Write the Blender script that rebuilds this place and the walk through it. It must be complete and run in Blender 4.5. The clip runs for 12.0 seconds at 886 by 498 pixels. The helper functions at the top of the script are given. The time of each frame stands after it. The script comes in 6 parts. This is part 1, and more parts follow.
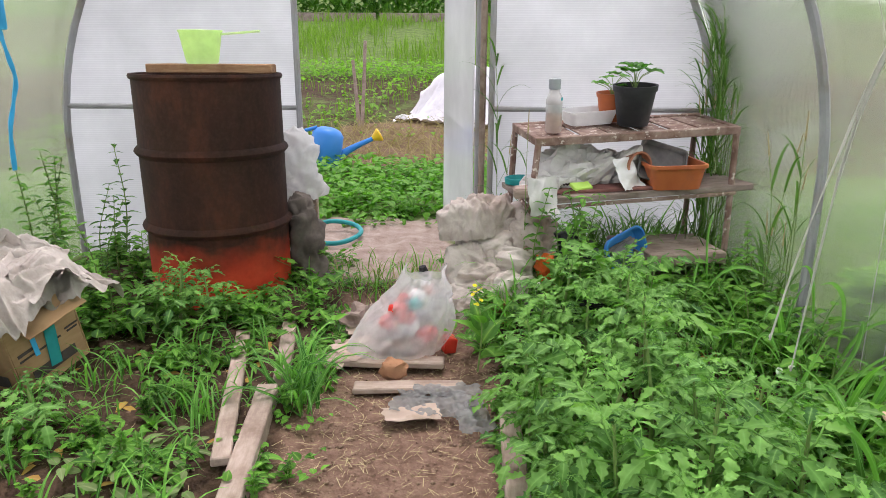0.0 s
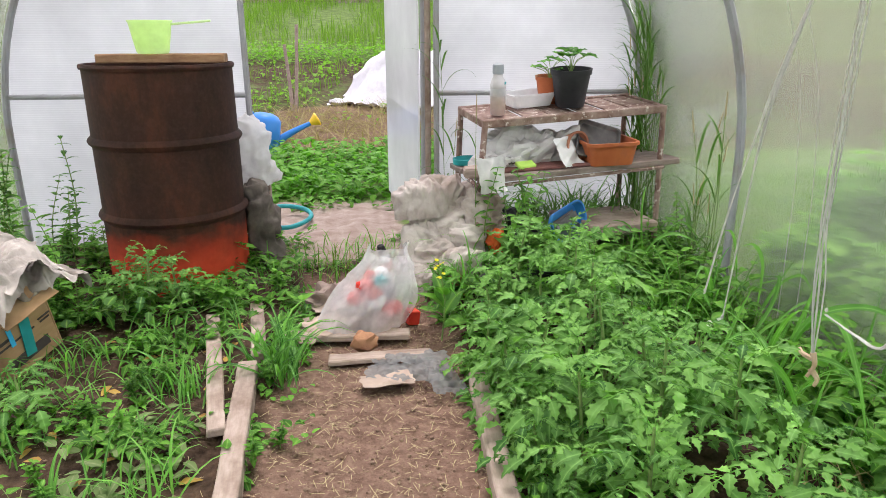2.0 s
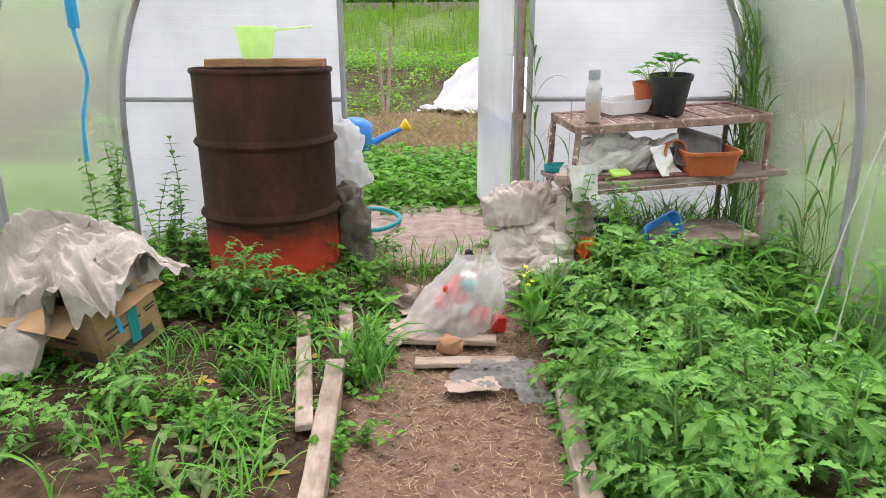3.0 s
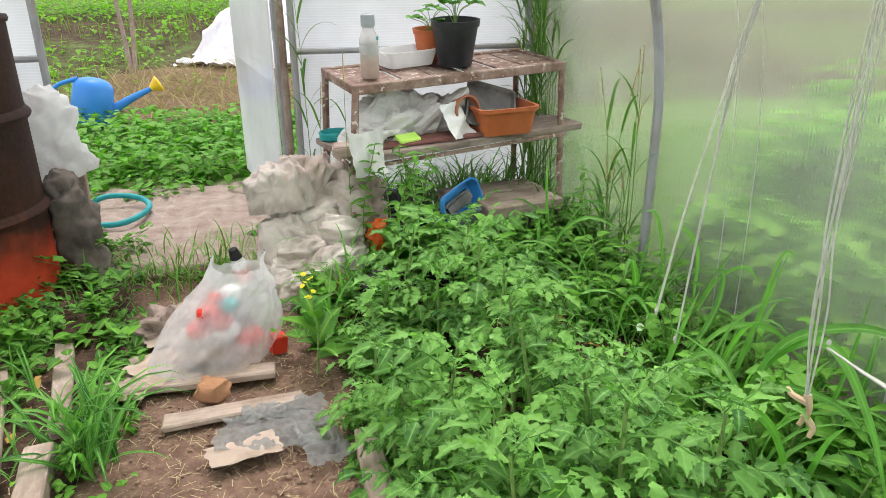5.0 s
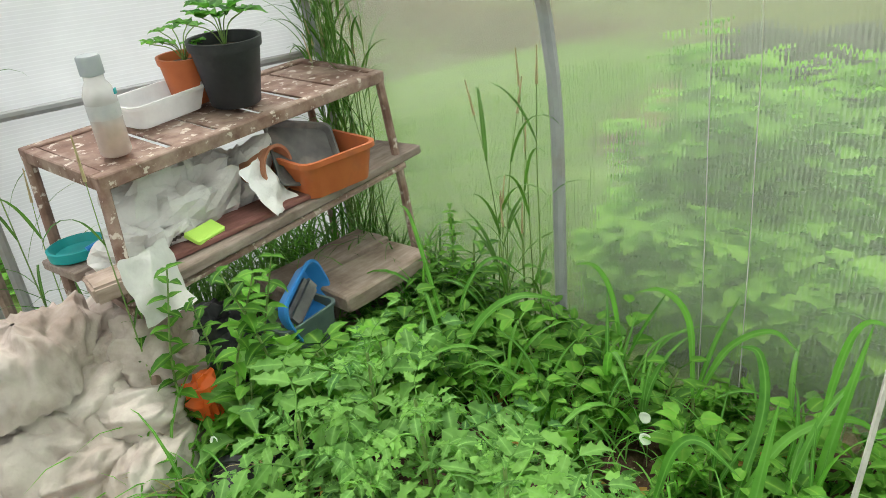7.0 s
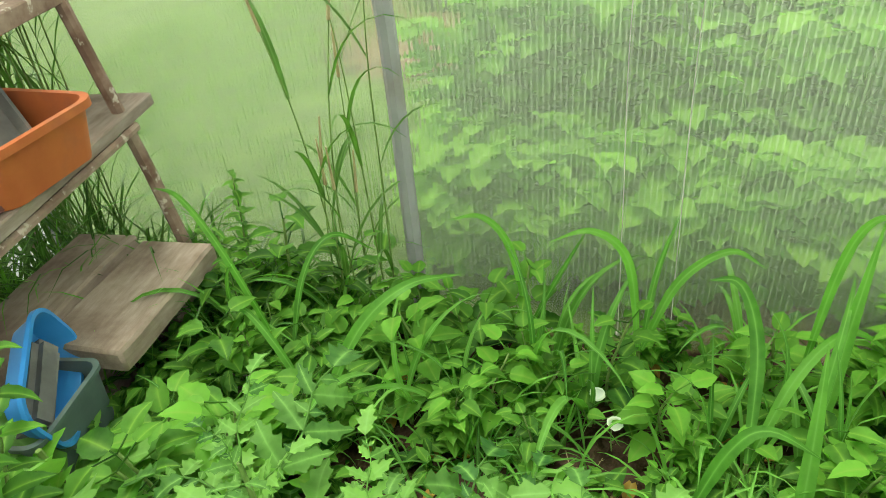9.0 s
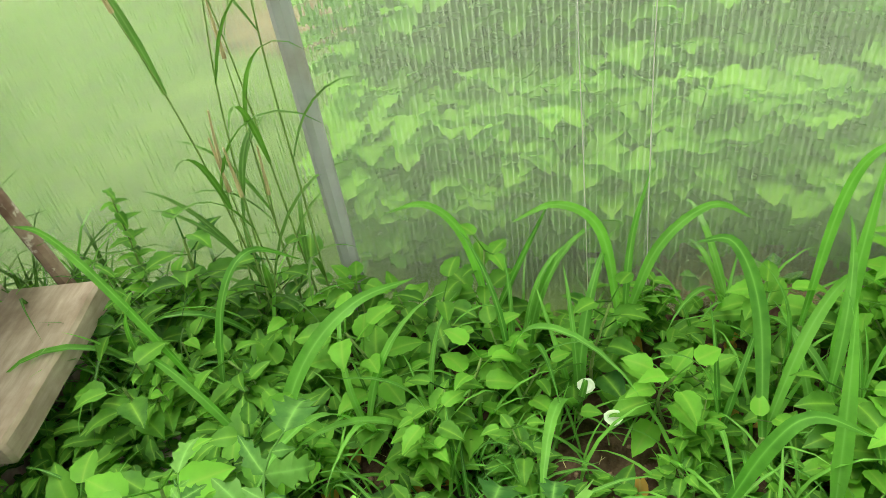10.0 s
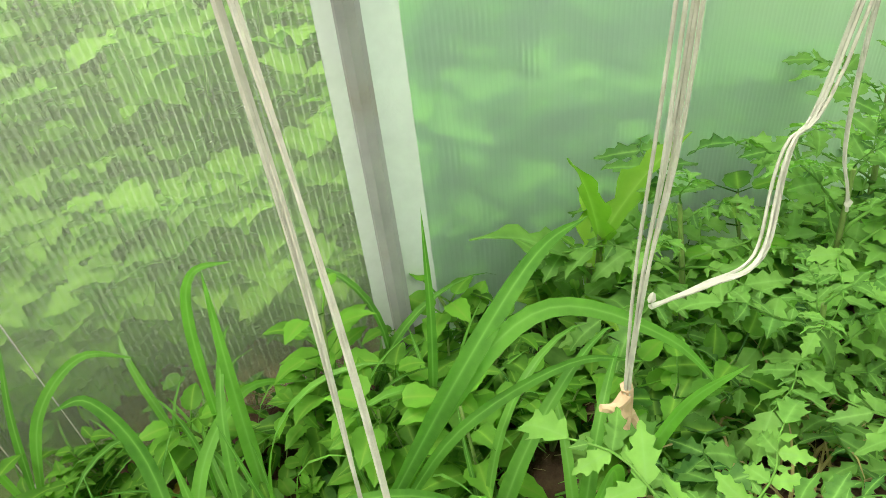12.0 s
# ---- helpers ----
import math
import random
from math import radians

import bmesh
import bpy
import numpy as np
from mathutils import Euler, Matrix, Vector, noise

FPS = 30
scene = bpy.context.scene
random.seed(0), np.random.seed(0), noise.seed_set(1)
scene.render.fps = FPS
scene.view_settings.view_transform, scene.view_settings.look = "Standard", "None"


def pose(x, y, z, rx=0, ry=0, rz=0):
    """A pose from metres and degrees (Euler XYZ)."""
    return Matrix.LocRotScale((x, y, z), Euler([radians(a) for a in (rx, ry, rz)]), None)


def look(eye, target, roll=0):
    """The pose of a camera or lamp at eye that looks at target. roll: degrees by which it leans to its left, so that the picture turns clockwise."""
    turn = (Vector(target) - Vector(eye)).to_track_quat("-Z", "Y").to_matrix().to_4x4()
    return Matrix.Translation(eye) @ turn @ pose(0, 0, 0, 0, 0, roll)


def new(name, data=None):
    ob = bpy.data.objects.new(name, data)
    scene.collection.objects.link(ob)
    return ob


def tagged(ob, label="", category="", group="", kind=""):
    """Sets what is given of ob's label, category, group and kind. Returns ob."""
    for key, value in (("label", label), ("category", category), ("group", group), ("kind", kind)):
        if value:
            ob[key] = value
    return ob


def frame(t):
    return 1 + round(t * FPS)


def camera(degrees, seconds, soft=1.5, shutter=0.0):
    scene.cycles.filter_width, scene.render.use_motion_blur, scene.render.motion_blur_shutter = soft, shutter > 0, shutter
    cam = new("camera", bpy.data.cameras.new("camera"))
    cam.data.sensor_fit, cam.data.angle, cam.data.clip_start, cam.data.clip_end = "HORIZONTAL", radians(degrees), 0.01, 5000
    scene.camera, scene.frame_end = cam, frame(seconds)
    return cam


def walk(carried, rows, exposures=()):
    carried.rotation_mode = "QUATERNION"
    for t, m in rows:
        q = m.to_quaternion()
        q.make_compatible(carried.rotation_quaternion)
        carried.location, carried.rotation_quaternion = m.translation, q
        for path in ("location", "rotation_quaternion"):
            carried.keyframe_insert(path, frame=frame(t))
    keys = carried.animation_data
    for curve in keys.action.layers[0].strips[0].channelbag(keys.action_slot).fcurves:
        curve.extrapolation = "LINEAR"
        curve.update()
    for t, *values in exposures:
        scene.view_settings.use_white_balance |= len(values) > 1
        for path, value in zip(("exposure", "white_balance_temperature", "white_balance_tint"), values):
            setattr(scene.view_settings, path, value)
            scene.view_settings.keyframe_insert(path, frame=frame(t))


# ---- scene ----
cam = camera(66.25, 12.0, soft=0.9)
# seconds, eye x y z in metres, yaw, pitch, roll in degrees
ROWS = [
    (0.0, 0.0069, 0.0006, 1.008, 0.7884, -16.1816, -0.3522),
    (0.5, -0.0133, -0.0252, 1.012, -0.3969, -18.458, -0.7356),
    (1.0, -0.0517, -0.0921, 1.0128, -2.0352, -18.4435, -1.6864),
    (1.5, -0.0656, -0.1324, 1.0206, -9.9611, -18.3846, -1.2712),
    (2.0, -0.1076, -0.1512, 1.0387, -5.5431, -17.718, 0.1021),
    (2.5, -0.1382, -0.1544, 1.0337, 2.1208, -17.0076, 0.4099),
    (4.5, -0.042, 0.1726, 1.0074, -7.8846, -19.2215, -0.6473),
    (5.0, -0.0159, 0.3758, 1.0045, -16.1126, -21.333, 0.146),
    (5.5, -0.0741, 0.6363, 1.0441, -28.2252, -21.5033, 3.235),
    (6.0, -0.0346, 0.8496, 1.0502, -33.2829, -22.2329, 4.4887),
    (6.5, 0.033, 1.0752, 1.0567, -36.748, -25.2034, 4.4016),
    (7.0, 0.0228, 1.2698, 1.0729, -41.8359, -25.1367, 5.292),
    (7.5, -0.0288, 1.4095, 1.0766, -51.5502, -26.2197, 6.1645),
    (9.5, 0.3253, 1.8947, 0.9078, -76.0168, -36.2483, 5.4034),
    (10.0, 0.382, 1.9187, 0.8934, -81.8187, -38.3278, 7.2947),
    (10.5, 0.4268, 1.8305, 0.8852, -85.8694, -38.9555, 5.9758),
    (11.0, 0.4673, 1.6773, 0.8914, -94.2739, -38.236, 4.9739),
    (11.5, 0.4835, 1.5283, 0.8843, -103.4609, -38.5231, 4.919),
    (12.0, 0.4772, 1.4434, 0.8805, -109.3326, -37.277, 5.573),
]
walk(cam, [(t, pose(x, y, z, 90 + pitch, roll, yaw)) for t, x, y, z, yaw, pitch, roll in ROWS],
     exposures=[(0, -0.08, 6250, 28), (2.5, 0.11, 6240, 27), (4.5, 0.13, 6250, 23), (5.5, 0.14, 6350, 18), (7.5, 0.08, 6500, 12), (9.5, 0.43, 7050, 1), (10.5, 0.48, 7150, 0), (11.5, 0.40, 7200, 3), (12.0, 0.34, 7150, 7)])

# ---- light: an overcast sky, very soft sun ----
world = bpy.data.worlds.new("overcast_sky")
scene.world = world
world.use_nodes = True
wt = world.node_tree
wbg = wt.nodes["Background"]
wsky = wt.nodes.new("ShaderNodeTexSky")
wsky.sky_type, wsky.sun_disc = "NISHITA", False
wsky.sun_elevation, wsky.sun_rotation = radians(69), radians(12.5)
wgrey = wt.nodes.new("ShaderNodeMixRGB")
wgrey.inputs["Fac"].default_value = 0.75
wgrey.inputs["Color2"].default_value = (13.0, 13.2, 13.2, 1)
wt.links.new(wsky.outputs["Color"], wgrey.inputs["Color1"])
wt.links.new(wgrey.outputs["Color"], wbg.inputs["Color"])
wbg.inputs["Strength"].default_value = 0.15
sun = new("sun", bpy.data.lights.new("sun", "SUN"))
sun.data.energy, sun.data.angle, sun.data.color = 1.9, radians(25), (1.0, 0.97, 0.92)
sun.matrix_world = look((1.0, 6.0, 12), (0, 1.5, 0))


# ---- materials ----
def nodes_of(name):
    m = bpy.data.materials.new(name)
    m.use_nodes = True
    t = m.node_tree
    return m, t, t.nodes["Principled BSDF"], t.nodes["Material Output"]


def rgba(c):
    return (c[0], c[1], c[2], 1)


def ramp(t, fac, stops):
    r = t.nodes.new("ShaderNodeValToRGB")
    e = r.color_ramp.elements
    while len(e) < len(stops):
        e.new(0.5)
    for k, (p, c) in zip(e, stops):
        k.position, k.color = p, rgba(c)
    t.links.new(fac, r.inputs["Fac"])
    return r.outputs["Color"]


def tex(t, scale, detail=4, stretch=(1, 1, 1), rough=0.6):
    co, mp, n = t.nodes.new("ShaderNodeTexCoord"), t.nodes.new("ShaderNodeMapping"), t.nodes.new("ShaderNodeTexNoise")
    mp.inputs["Scale"].default_value = stretch
    n.inputs["Scale"].default_value, n.inputs["Detail"].default_value, n.inputs["Roughness"].default_value = scale, detail, rough
    t.links.new(co.outputs["Object"], mp.inputs["Vector"])
    t.links.new(mp.outputs["Vector"], n.inputs["Vector"])
    return n.outputs["Fac"]


def mixc(t, fac, a, b, mode="MIX"):
    m = t.nodes.new("ShaderNodeMixRGB")
    m.blend_type = mode
    for key, v in (("Fac", fac), ("Color1", a), ("Color2", b)):
        if isinstance(v, (int, float)):
            m.inputs[key].default_value = v
        elif isinstance(v, tuple):
            m.inputs[key].default_value = rgba(v)
        else:
            t.links.new(v, m.inputs[key])
    return m.outputs["Color"]


def add_bump(t, bsdf, height, strength, dist=0.01):
    b = t.nodes.new("ShaderNodeBump")
    b.inputs["Strength"].default_value, b.inputs["Distance"].default_value = strength, dist
    t.links.new(height, b.inputs["Height"])
    t.links.new(b.outputs["Normal"], bsdf.inputs["Normal"])


def surface(name, c1, c2, scale=8, rough=0.8, bump=0.3, dist=0.004, metal=0.0, stretch=(1, 1, 1), dirt=None, dirt_scale=3, dirt_at=(0.5, 0.7), spec=0.3):
    """Two colours of one surface by fine noise, with dirt in larger patches."""
    m, t, b, o = nodes_of(name)
    n = tex(t, scale, 6, stretch)
    col = ramp(t, n, [(0.3, c1), (0.7, c2)])
    if dirt:
        d = tex(t, dirt_scale, 5)
        col = mixc(t, ramp(t, d, [(dirt_at[0], (0, 0, 0)), (dirt_at[1], (1, 1, 1))]), col, dirt)
    t.links.new(col, b.inputs["Base Color"])
    b.inputs["Roughness"].default_value, b.inputs["Metallic"].default_value = rough, metal
    b.inputs["Specular IOR Level"].default_value = spec
    if bump:
        add_bump(t, b, tex(t, scale * 2.5, 5, stretch), bump, dist)
    return m


def leaf_material(name, dark, light, rib, gloss=0.45, glow=0.4):
    """Leaf: colour varied from piece to piece and within a blade, pale midrib, light passing through."""
    m, t, b, o = nodes_of(name)
    inf, geo, at = t.nodes.new("ShaderNodeObjectInfo"), t.nodes.new("ShaderNodeNewGeometry"), t.nodes.new("ShaderNodeAttribute")
    at.attribute_name = "rib"
    r = t.nodes.new("ShaderNodeMath")
    r.operation = "ADD"
    t.links.new(inf.outputs["Random"], r.inputs[0])
    t.links.new(geo.outputs["Random Per Island"], r.inputs[1])
    h = t.nodes.new("ShaderNodeMath")
    h.operation = "MULTIPLY"
    h.inputs[1].default_value = 0.5
    t.links.new(r.outputs[0], h.inputs[0])
    n = tex(t, 30, 4)
    ad = t.nodes.new("ShaderNodeMath")
    ad.operation = "MULTIPLY_ADD"
    ad.inputs[1].default_value = 0.5
    t.links.new(n, ad.inputs[0])
    s = t.nodes.new("ShaderNodeMath")
    s.operation = "MULTIPLY"
    s.inputs[1].default_value = 0.75
    t.links.new(h.outputs[0], s.inputs[0])
    t.links.new(s.outputs[0], ad.inputs[2])
    col = ramp(t, ad.outputs[0], [(0.27, dark), (0.92, light)])
    p = t.nodes.new("ShaderNodeMath")
    p.operation = "POWER"
    p.inputs[1].default_value = 7
    t.links.new(at.outputs["Fac"], p.inputs[0])
    col = mixc(t, p.outputs[0], col, rib)
    t.links.new(col, b.inputs["Base Color"])
    b.inputs["Roughness"].default_value = gloss
    b.inputs["Specular IOR Level"].default_value = 0.14
    add_bump(t, b, tex(t, 160, 3), 0.25, 0.001)
    tr, mx = t.nodes.new("ShaderNodeBsdfTranslucent"), t.nodes.new("ShaderNodeMixShader")
    t.links.new(mixc(t, 1.0, col, (1.25, 1.62, 0.72), "MULTIPLY"), tr.inputs["Color"])
    mx.inputs["Fac"].default_value = glow
    t.links.new(b.outputs[0], mx.inputs[1])
    t.links.new(tr.outputs[0], mx.inputs[2])
    t.links.new(mx.outputs[0], o.inputs["Surface"])
    return m


def sheet_material(name, tint, milk, milk_colour, axis, pitch, depth, rough, ior=1.14, rib=0.085):
    """Twin-wall polycarbonate: clear fluted sheet that scatters across its flutes, part milky."""
    m, t, b, o = nodes_of(name)
    t.nodes.remove(b)
    co, sep = t.nodes.new("ShaderNodeTexCoord"), t.nodes.new("ShaderNodeSeparateXYZ")
    t.links.new(co.outputs["Object"], sep.inputs[0])
    k = t.nodes.new("ShaderNodeMath")
    k.operation = "MULTIPLY"
    k.inputs[1].default_value = 2 * math.pi / pitch
    t.links.new(sep.outputs["XYZ".index(axis)], k.inputs[0])
    sn = t.nodes.new("ShaderNodeMath")
    sn.operation = "SINE"
    t.links.new(k.outputs[0], sn.inputs[0])
    bp = t.nodes.new("ShaderNodeBump")
    bp.inputs["Strength"].default_value, bp.inputs["Distance"].default_value = 1.0, depth
    t.links.new(sn.outputs[0], bp.inputs["Height"])
    re = t.nodes.new("ShaderNodeBsdfRefraction")
    re.inputs["IOR"].default_value, re.inputs["Roughness"].default_value = ior, rough
    re.inputs["Color"].default_value = rgba(tint)
    t.links.new(bp.outputs[0], re.inputs["Normal"])
    tl, df, gl = t.nodes.new("ShaderNodeBsdfTranslucent"), t.nodes.new("ShaderNodeBsdfDiffuse"), t.nodes.new("ShaderNodeBsdfGlossy")
    dirt = ramp(t, tex(t, 2.3, 5), [(0.35, tuple(c * 0.8 for c in milk_colour)), (0.7, milk_colour)])
    t.links.new(dirt, tl.inputs["Color"])
    t.links.new(dirt, df.inputs["Color"])
    gl.inputs["Roughness"].default_value = 0.15
    m1, m2, m3 = (t.nodes.new("ShaderNodeMixShader") for _ in range(3))
    m1.inputs["Fac"].default_value = 0.3
    t.links.new(tl.outputs[0], m1.inputs[1])
    t.links.new(df.outputs[0], m1.inputs[2])
    # ribs between the walls are milkier than the clear cells
    rb = t.nodes.new("ShaderNodeMapRange")
    rb.inputs["From Min"].default_value, rb.inputs["From Max"].default_value = 0.6, 1.0
    rb.inputs["To Min"].default_value, rb.inputs["To Max"].default_value = milk, min(1.0, milk + rib)
    t.links.new(sn.outputs[0], rb.inputs["Value"])
    t.links.new(rb.outputs[0], m2.inputs["Fac"])
    t.links.new(re.outputs[0], m2.inputs[1])
    t.links.new(m1.outputs[0], m2.inputs[2])
    fr = t.nodes.new("ShaderNodeFresnel")
    fr.inputs["IOR"].default_value = 1.25
    t.links.new(fr.outputs[0], m3.inputs["Fac"])
    t.links.new(m2.outputs[0], m3.inputs[1])
    t.links.new(gl.outputs[0], m3.inputs[2])
    t.links.new(m3.outputs[0], o.inputs["Surface"])
    return m


def film_material(name, tint, clear, rough=0.35):
    """Thin plastic film: part see-through, part milky, with a soft shine."""
    m, t, b, o = nodes_of(name)
    tp, tl, mx, m2 = (t.nodes.new(k) for k in ("ShaderNodeBsdfTransparent", "ShaderNodeBsdfTranslucent", "ShaderNodeMixShader", "ShaderNodeMixShader"))
    b.inputs["Base Color"].default_value = rgba(tint)
    b.inputs["Roughness"].default_value = rough
    tl.inputs["Color"].default_value = rgba(tint)
    add_bump(t, b, tex(t, 28, 5), 0.5, 0.006)
    n = ramp(t, tex(t, 9, 4), [(0.3, (clear - 0.12,) * 3), (0.7, (clear + 0.12,) * 3)])
    m2.inputs["Fac"].default_value = 0.45
    t.links.new(b.outputs[0], m2.inputs[1])
    t.links.new(tl.outputs[0], m2.inputs[2])
    t.links.new(n, mx.inputs["Fac"])
    t.links.new(m2.outputs[0], mx.inputs[1])
    t.links.new(tp.outputs[0], mx.inputs[2])
    t.links.new(mx.outputs[0], o.inputs["Surface"])
    return m


def cloth_material(name, c1, c2, stain):
    m, t, b, o = nodes_of(name)
    col = ramp(t, tex(t, 6, 6), [(0.35, c1), (0.65, c2)])
    col = mixc(t, ramp(t, tex(t, 3.2, 6), [(0.52, (0, 0, 0)), (0.72, (0.8, 0.8, 0.8))]), col, stain)
    t.links.new(col, b.inputs["Base Color"])
    b.inputs["Roughness"].default_value = 0.95
    b.inputs["Specular IOR Level"].default_value = 0.1
    h = t.nodes.new("ShaderNodeMath")
    h.operation = "MULTIPLY_ADD"
    h.inputs[1].default_value = 5.0
    t.links.new(tex(t, 13, 4, (1.0, 2.2, 1.0), 0.5), h.inputs[0])
    t.links.new(tex(t, 60, 6), h.inputs[2])
    add_bump(t, b, h.outputs[0], 0.38, 0.007)
    return m


def wood_material(name, c1, c2, dirt):
    return surface(name, c1, c2, scale=14, rough=0.85, bump=0.35, dist=0.003, stretch=(6, 1.0, 6), dirt=dirt, dirt_scale=7, dirt_at=(0.45, 0.75))


LEAF_TOMATO = leaf_material("tomato_leaf", (0.034, 0.12, 0.026), (0.225, 0.445, 0.098), (0.21, 0.41, 0.11), 0.5, 0.31)
LEAF_WEED = leaf_material("weed_leaf", (0.018, 0.08, 0.012), (0.155, 0.385, 0.045), (0.2, 0.38, 0.06), 0.5, 0.33)
LEAF_BLADE = leaf_material("grass_blade", (0.03, 0.125, 0.022), (0.185, 0.43, 0.075), (0.21, 0.44, 0.11), 0.36, 0.40)
LEAF_REED = leaf_material("reed_blade", (0.035, 0.095, 0.022), (0.11, 0.23, 0.05), (0.16, 0.28, 0.09), 0.5, 0.35)
LEAF_DRY = leaf_material("dry_grass", (0.25, 0.19, 0.08), (0.45, 0.37, 0.18), (0.45, 0.4, 0.22), 0.7, 0.25)
LEAF_FIELD = leaf_material("field_grass", (0.07, 0.15, 0.018), (0.2, 0.34, 0.038), (0.2, 0.34, 0.05), 0.55, 0.33)
LEAF_BUSH = leaf_material("bush_leaf", (0.12, 0.27, 0.035), (0.255, 0.47, 0.06), (0.28, 0.48, 0.10), 0.6, 0.45)
STEM = surface("green_stem", (0.12, 0.22, 0.05), (0.22, 0.32, 0.09), 40, 0.6, 0.2)
STEM_DRY = surface("straw_stem", (0.32, 0.25, 0.12), (0.5, 0.42, 0.24), 40, 0.8, 0.2)
PETAL = leaf_material("white_petal", (0.75, 0.74, 0.74), (0.85, 0.84, 0.86), (0.8, 0.8, 0.6), 0.6, 0.3)
PETAL_YELLOW = leaf_material("yellow_petal", (0.75, 0.6, 0.03), (0.85, 0.72, 0.05), (0.7, 0.5, 0.02), 0.6, 0.3)
SHEET_SIDE = sheet_material("polycarbonate_side", (0.96, 0.98, 0.93), 0.125, (0.72, 0.83, 0.60), "Y", 0.0100, 0.00012, 0.04, rib=0.17)
SHEET_GREEN = sheet_material("polycarbonate_aged", (0.80, 0.97, 0.84), 0.24, (0.58, 0.76, 0.62), "Y", 0.0085, 0.00015, 0.3)
SHEET_END = sheet_material("polycarbonate_end", (0.96, 0.97, 0.98), 0.80, (0.955, 0.965, 0.975), "Z", 0.0105, 0.0006, 0.2)
SHEET_DOOR = sheet_material("polycarbonate_door", (0.95, 0.96, 0.97), 0.93, (0.94, 0.94, 0.93), "Z", 0.0105, 0.0006, 0.3)
STRIP = film_material("white_joint_film", (0.68, 0.72, 0.69), 0.24, 0.5)
GALV = surface("grey_pipe_paint", (0.30, 0.30, 0.31), (0.40, 0.40, 0.41), 12, 0.55, 0.15, dirt=(0.26, 0.23, 0.2), dirt_scale=6)
RUST_PIPE = surface("rusty_door_post", (0.24, 0.17, 0.13), (0.38, 0.30, 0.25), 20, 0.75, 0.3, dirt=(0.16, 0.10, 0.07), dirt_scale=9)
WOOD_OLD = wood_material("weathered_plank", (0.31, 0.235, 0.19), (0.47, 0.37, 0.31), (0.17, 0.11, 0.08))
WOOD_WARM = wood_material("warm_plank", (0.30, 0.16, 0.08), (0.46, 0.28, 0.15), (0.15, 0.07, 0.035))
WOOD_GREY = wood_material("grey_board", (0.24, 0.18, 0.15), (0.38, 0.31, 0.27), (0.12, 0.08, 0.06))
WOOD_RED = wood_material("red_brown_board", (0.18, 0.07, 0.06), (0.28, 0.13, 0.11), (0.10, 0.05, 0.04))
CLOTH_COVER = cloth_material("grey_beige_fleece", (0.35, 0.305, 0.27), (0.54, 0.485, 0.445), (0.17, 0.125, 0.10))
CLOTH = cloth_material("beige_fleece", (0.48, 0.41, 0.365), (0.67, 0.605, 0.555), (0.22, 0.15, 0.12))
CLOTH_BROWN = cloth_material("brown_burlap", (0.26, 0.19, 0.16), (0.40, 0.31, 0.27), (0.16, 0.11, 0.09))
CLOTH_WHITE = cloth_material("white_fabric", (0.78, 0.77, 0.77), (0.86, 0.85, 0.85), (0.6, 0.57, 0.54))
PAPER = cloth_material("crumpled_paper_bag", (0.58, 0.56, 0.55), (0.78, 0.76, 0.74), (0.38, 0.34, 0.32))
CARD = surface("cardboard", (0.40, 0.24, 0.12), (0.50, 0.32, 0.17), 9, 0.9, 0.15, stretch=(1, 1, 5), dirt=(0.25, 0.14, 0.07), dirt_scale=4)
CARD_FLAT = surface("wet_cardboard", (0.36, 0.27, 0.22), (0.48, 0.38, 0.31), 10, 0.95, 0.4, dirt=(0.2, 0.14, 0.1), dirt_scale=6)
FILM_BAG = film_material("carrier_bag_film", (0.80, 0.78, 0.77), 0.60)
FILM_GREY = film_material("dusty_film", (0.34, 0.345, 0.34), 0.40, 0.45)
TERRA = surface("terracotta_plastic", (0.40, 0.10, 0.035), (0.52, 0.15, 0.05), 9, 0.5, 0.1, dirt=(0.28, 0.10, 0.06), dirt_scale=8, dirt_at=(0.55, 0.85))
TERRA_DULL = surface("clay_pot", (0.33, 0.13, 0.07), (0.44, 0.2, 0.12), 18, 0.85, 0.25, dirt=(0.2, 0.1, 0.07), dirt_scale=9)
POT_BLACK = surface("black_plastic", (0.016, 0.017, 0.019), (0.035, 0.036, 0.038), 12, 0.5, 0.1, dirt=(0.09, 0.085, 0.08), dirt_scale=10, dirt_at=(0.55, 0.9))
TRAY_GREY = surface("dusty_grey_tray", (0.10, 0.10, 0.10), (0.20, 0.19, 0.19), 14, 0.8, 0.2, dirt=(0.3, 0.28, 0.26), dirt_scale=8)
SOIL = surface("pot_soil", (0.035, 0.022, 0.015), (0.09, 0.06, 0.04), 60, 0.95, 0.8, 0.01)
BLUE = surface("blue_plastic", (0.03, 0.20, 0.55), (0.04, 0.25, 0.62), 5, 0.35, 0.03)
BLUE_LIGHT = surface("light_blue_tape", (0.02, 0.36, 0.72), (0.05, 0.46, 0.82), 20, 0.5, 0.1)
YELLOW = surface("yellow_plastic", (0.80, 0.50, 0.02), (0.88, 0.60, 0.03), 5, 0.4, 0.03)
TEAL = surface("teal_plastic", (0.01, 0.26, 0.27), (0.02, 0.34, 0.34), 14, 0.45, 0.1)
LIME = surface("lime_plastic", (0.48, 0.78, 0.12), (0.55, 0.85, 0.16), 6, 0.4, 0.04)
RED = surface("red_plastic", (0.62, 0.035, 0.02), (0.72, 0.06, 0.03), 9, 0.4, 0.05)
ORANGE = surface("orange_red_plastic", (0.70, 0.11, 0.02), (0.78, 0.16, 0.03), 9, 0.4, 0.05)
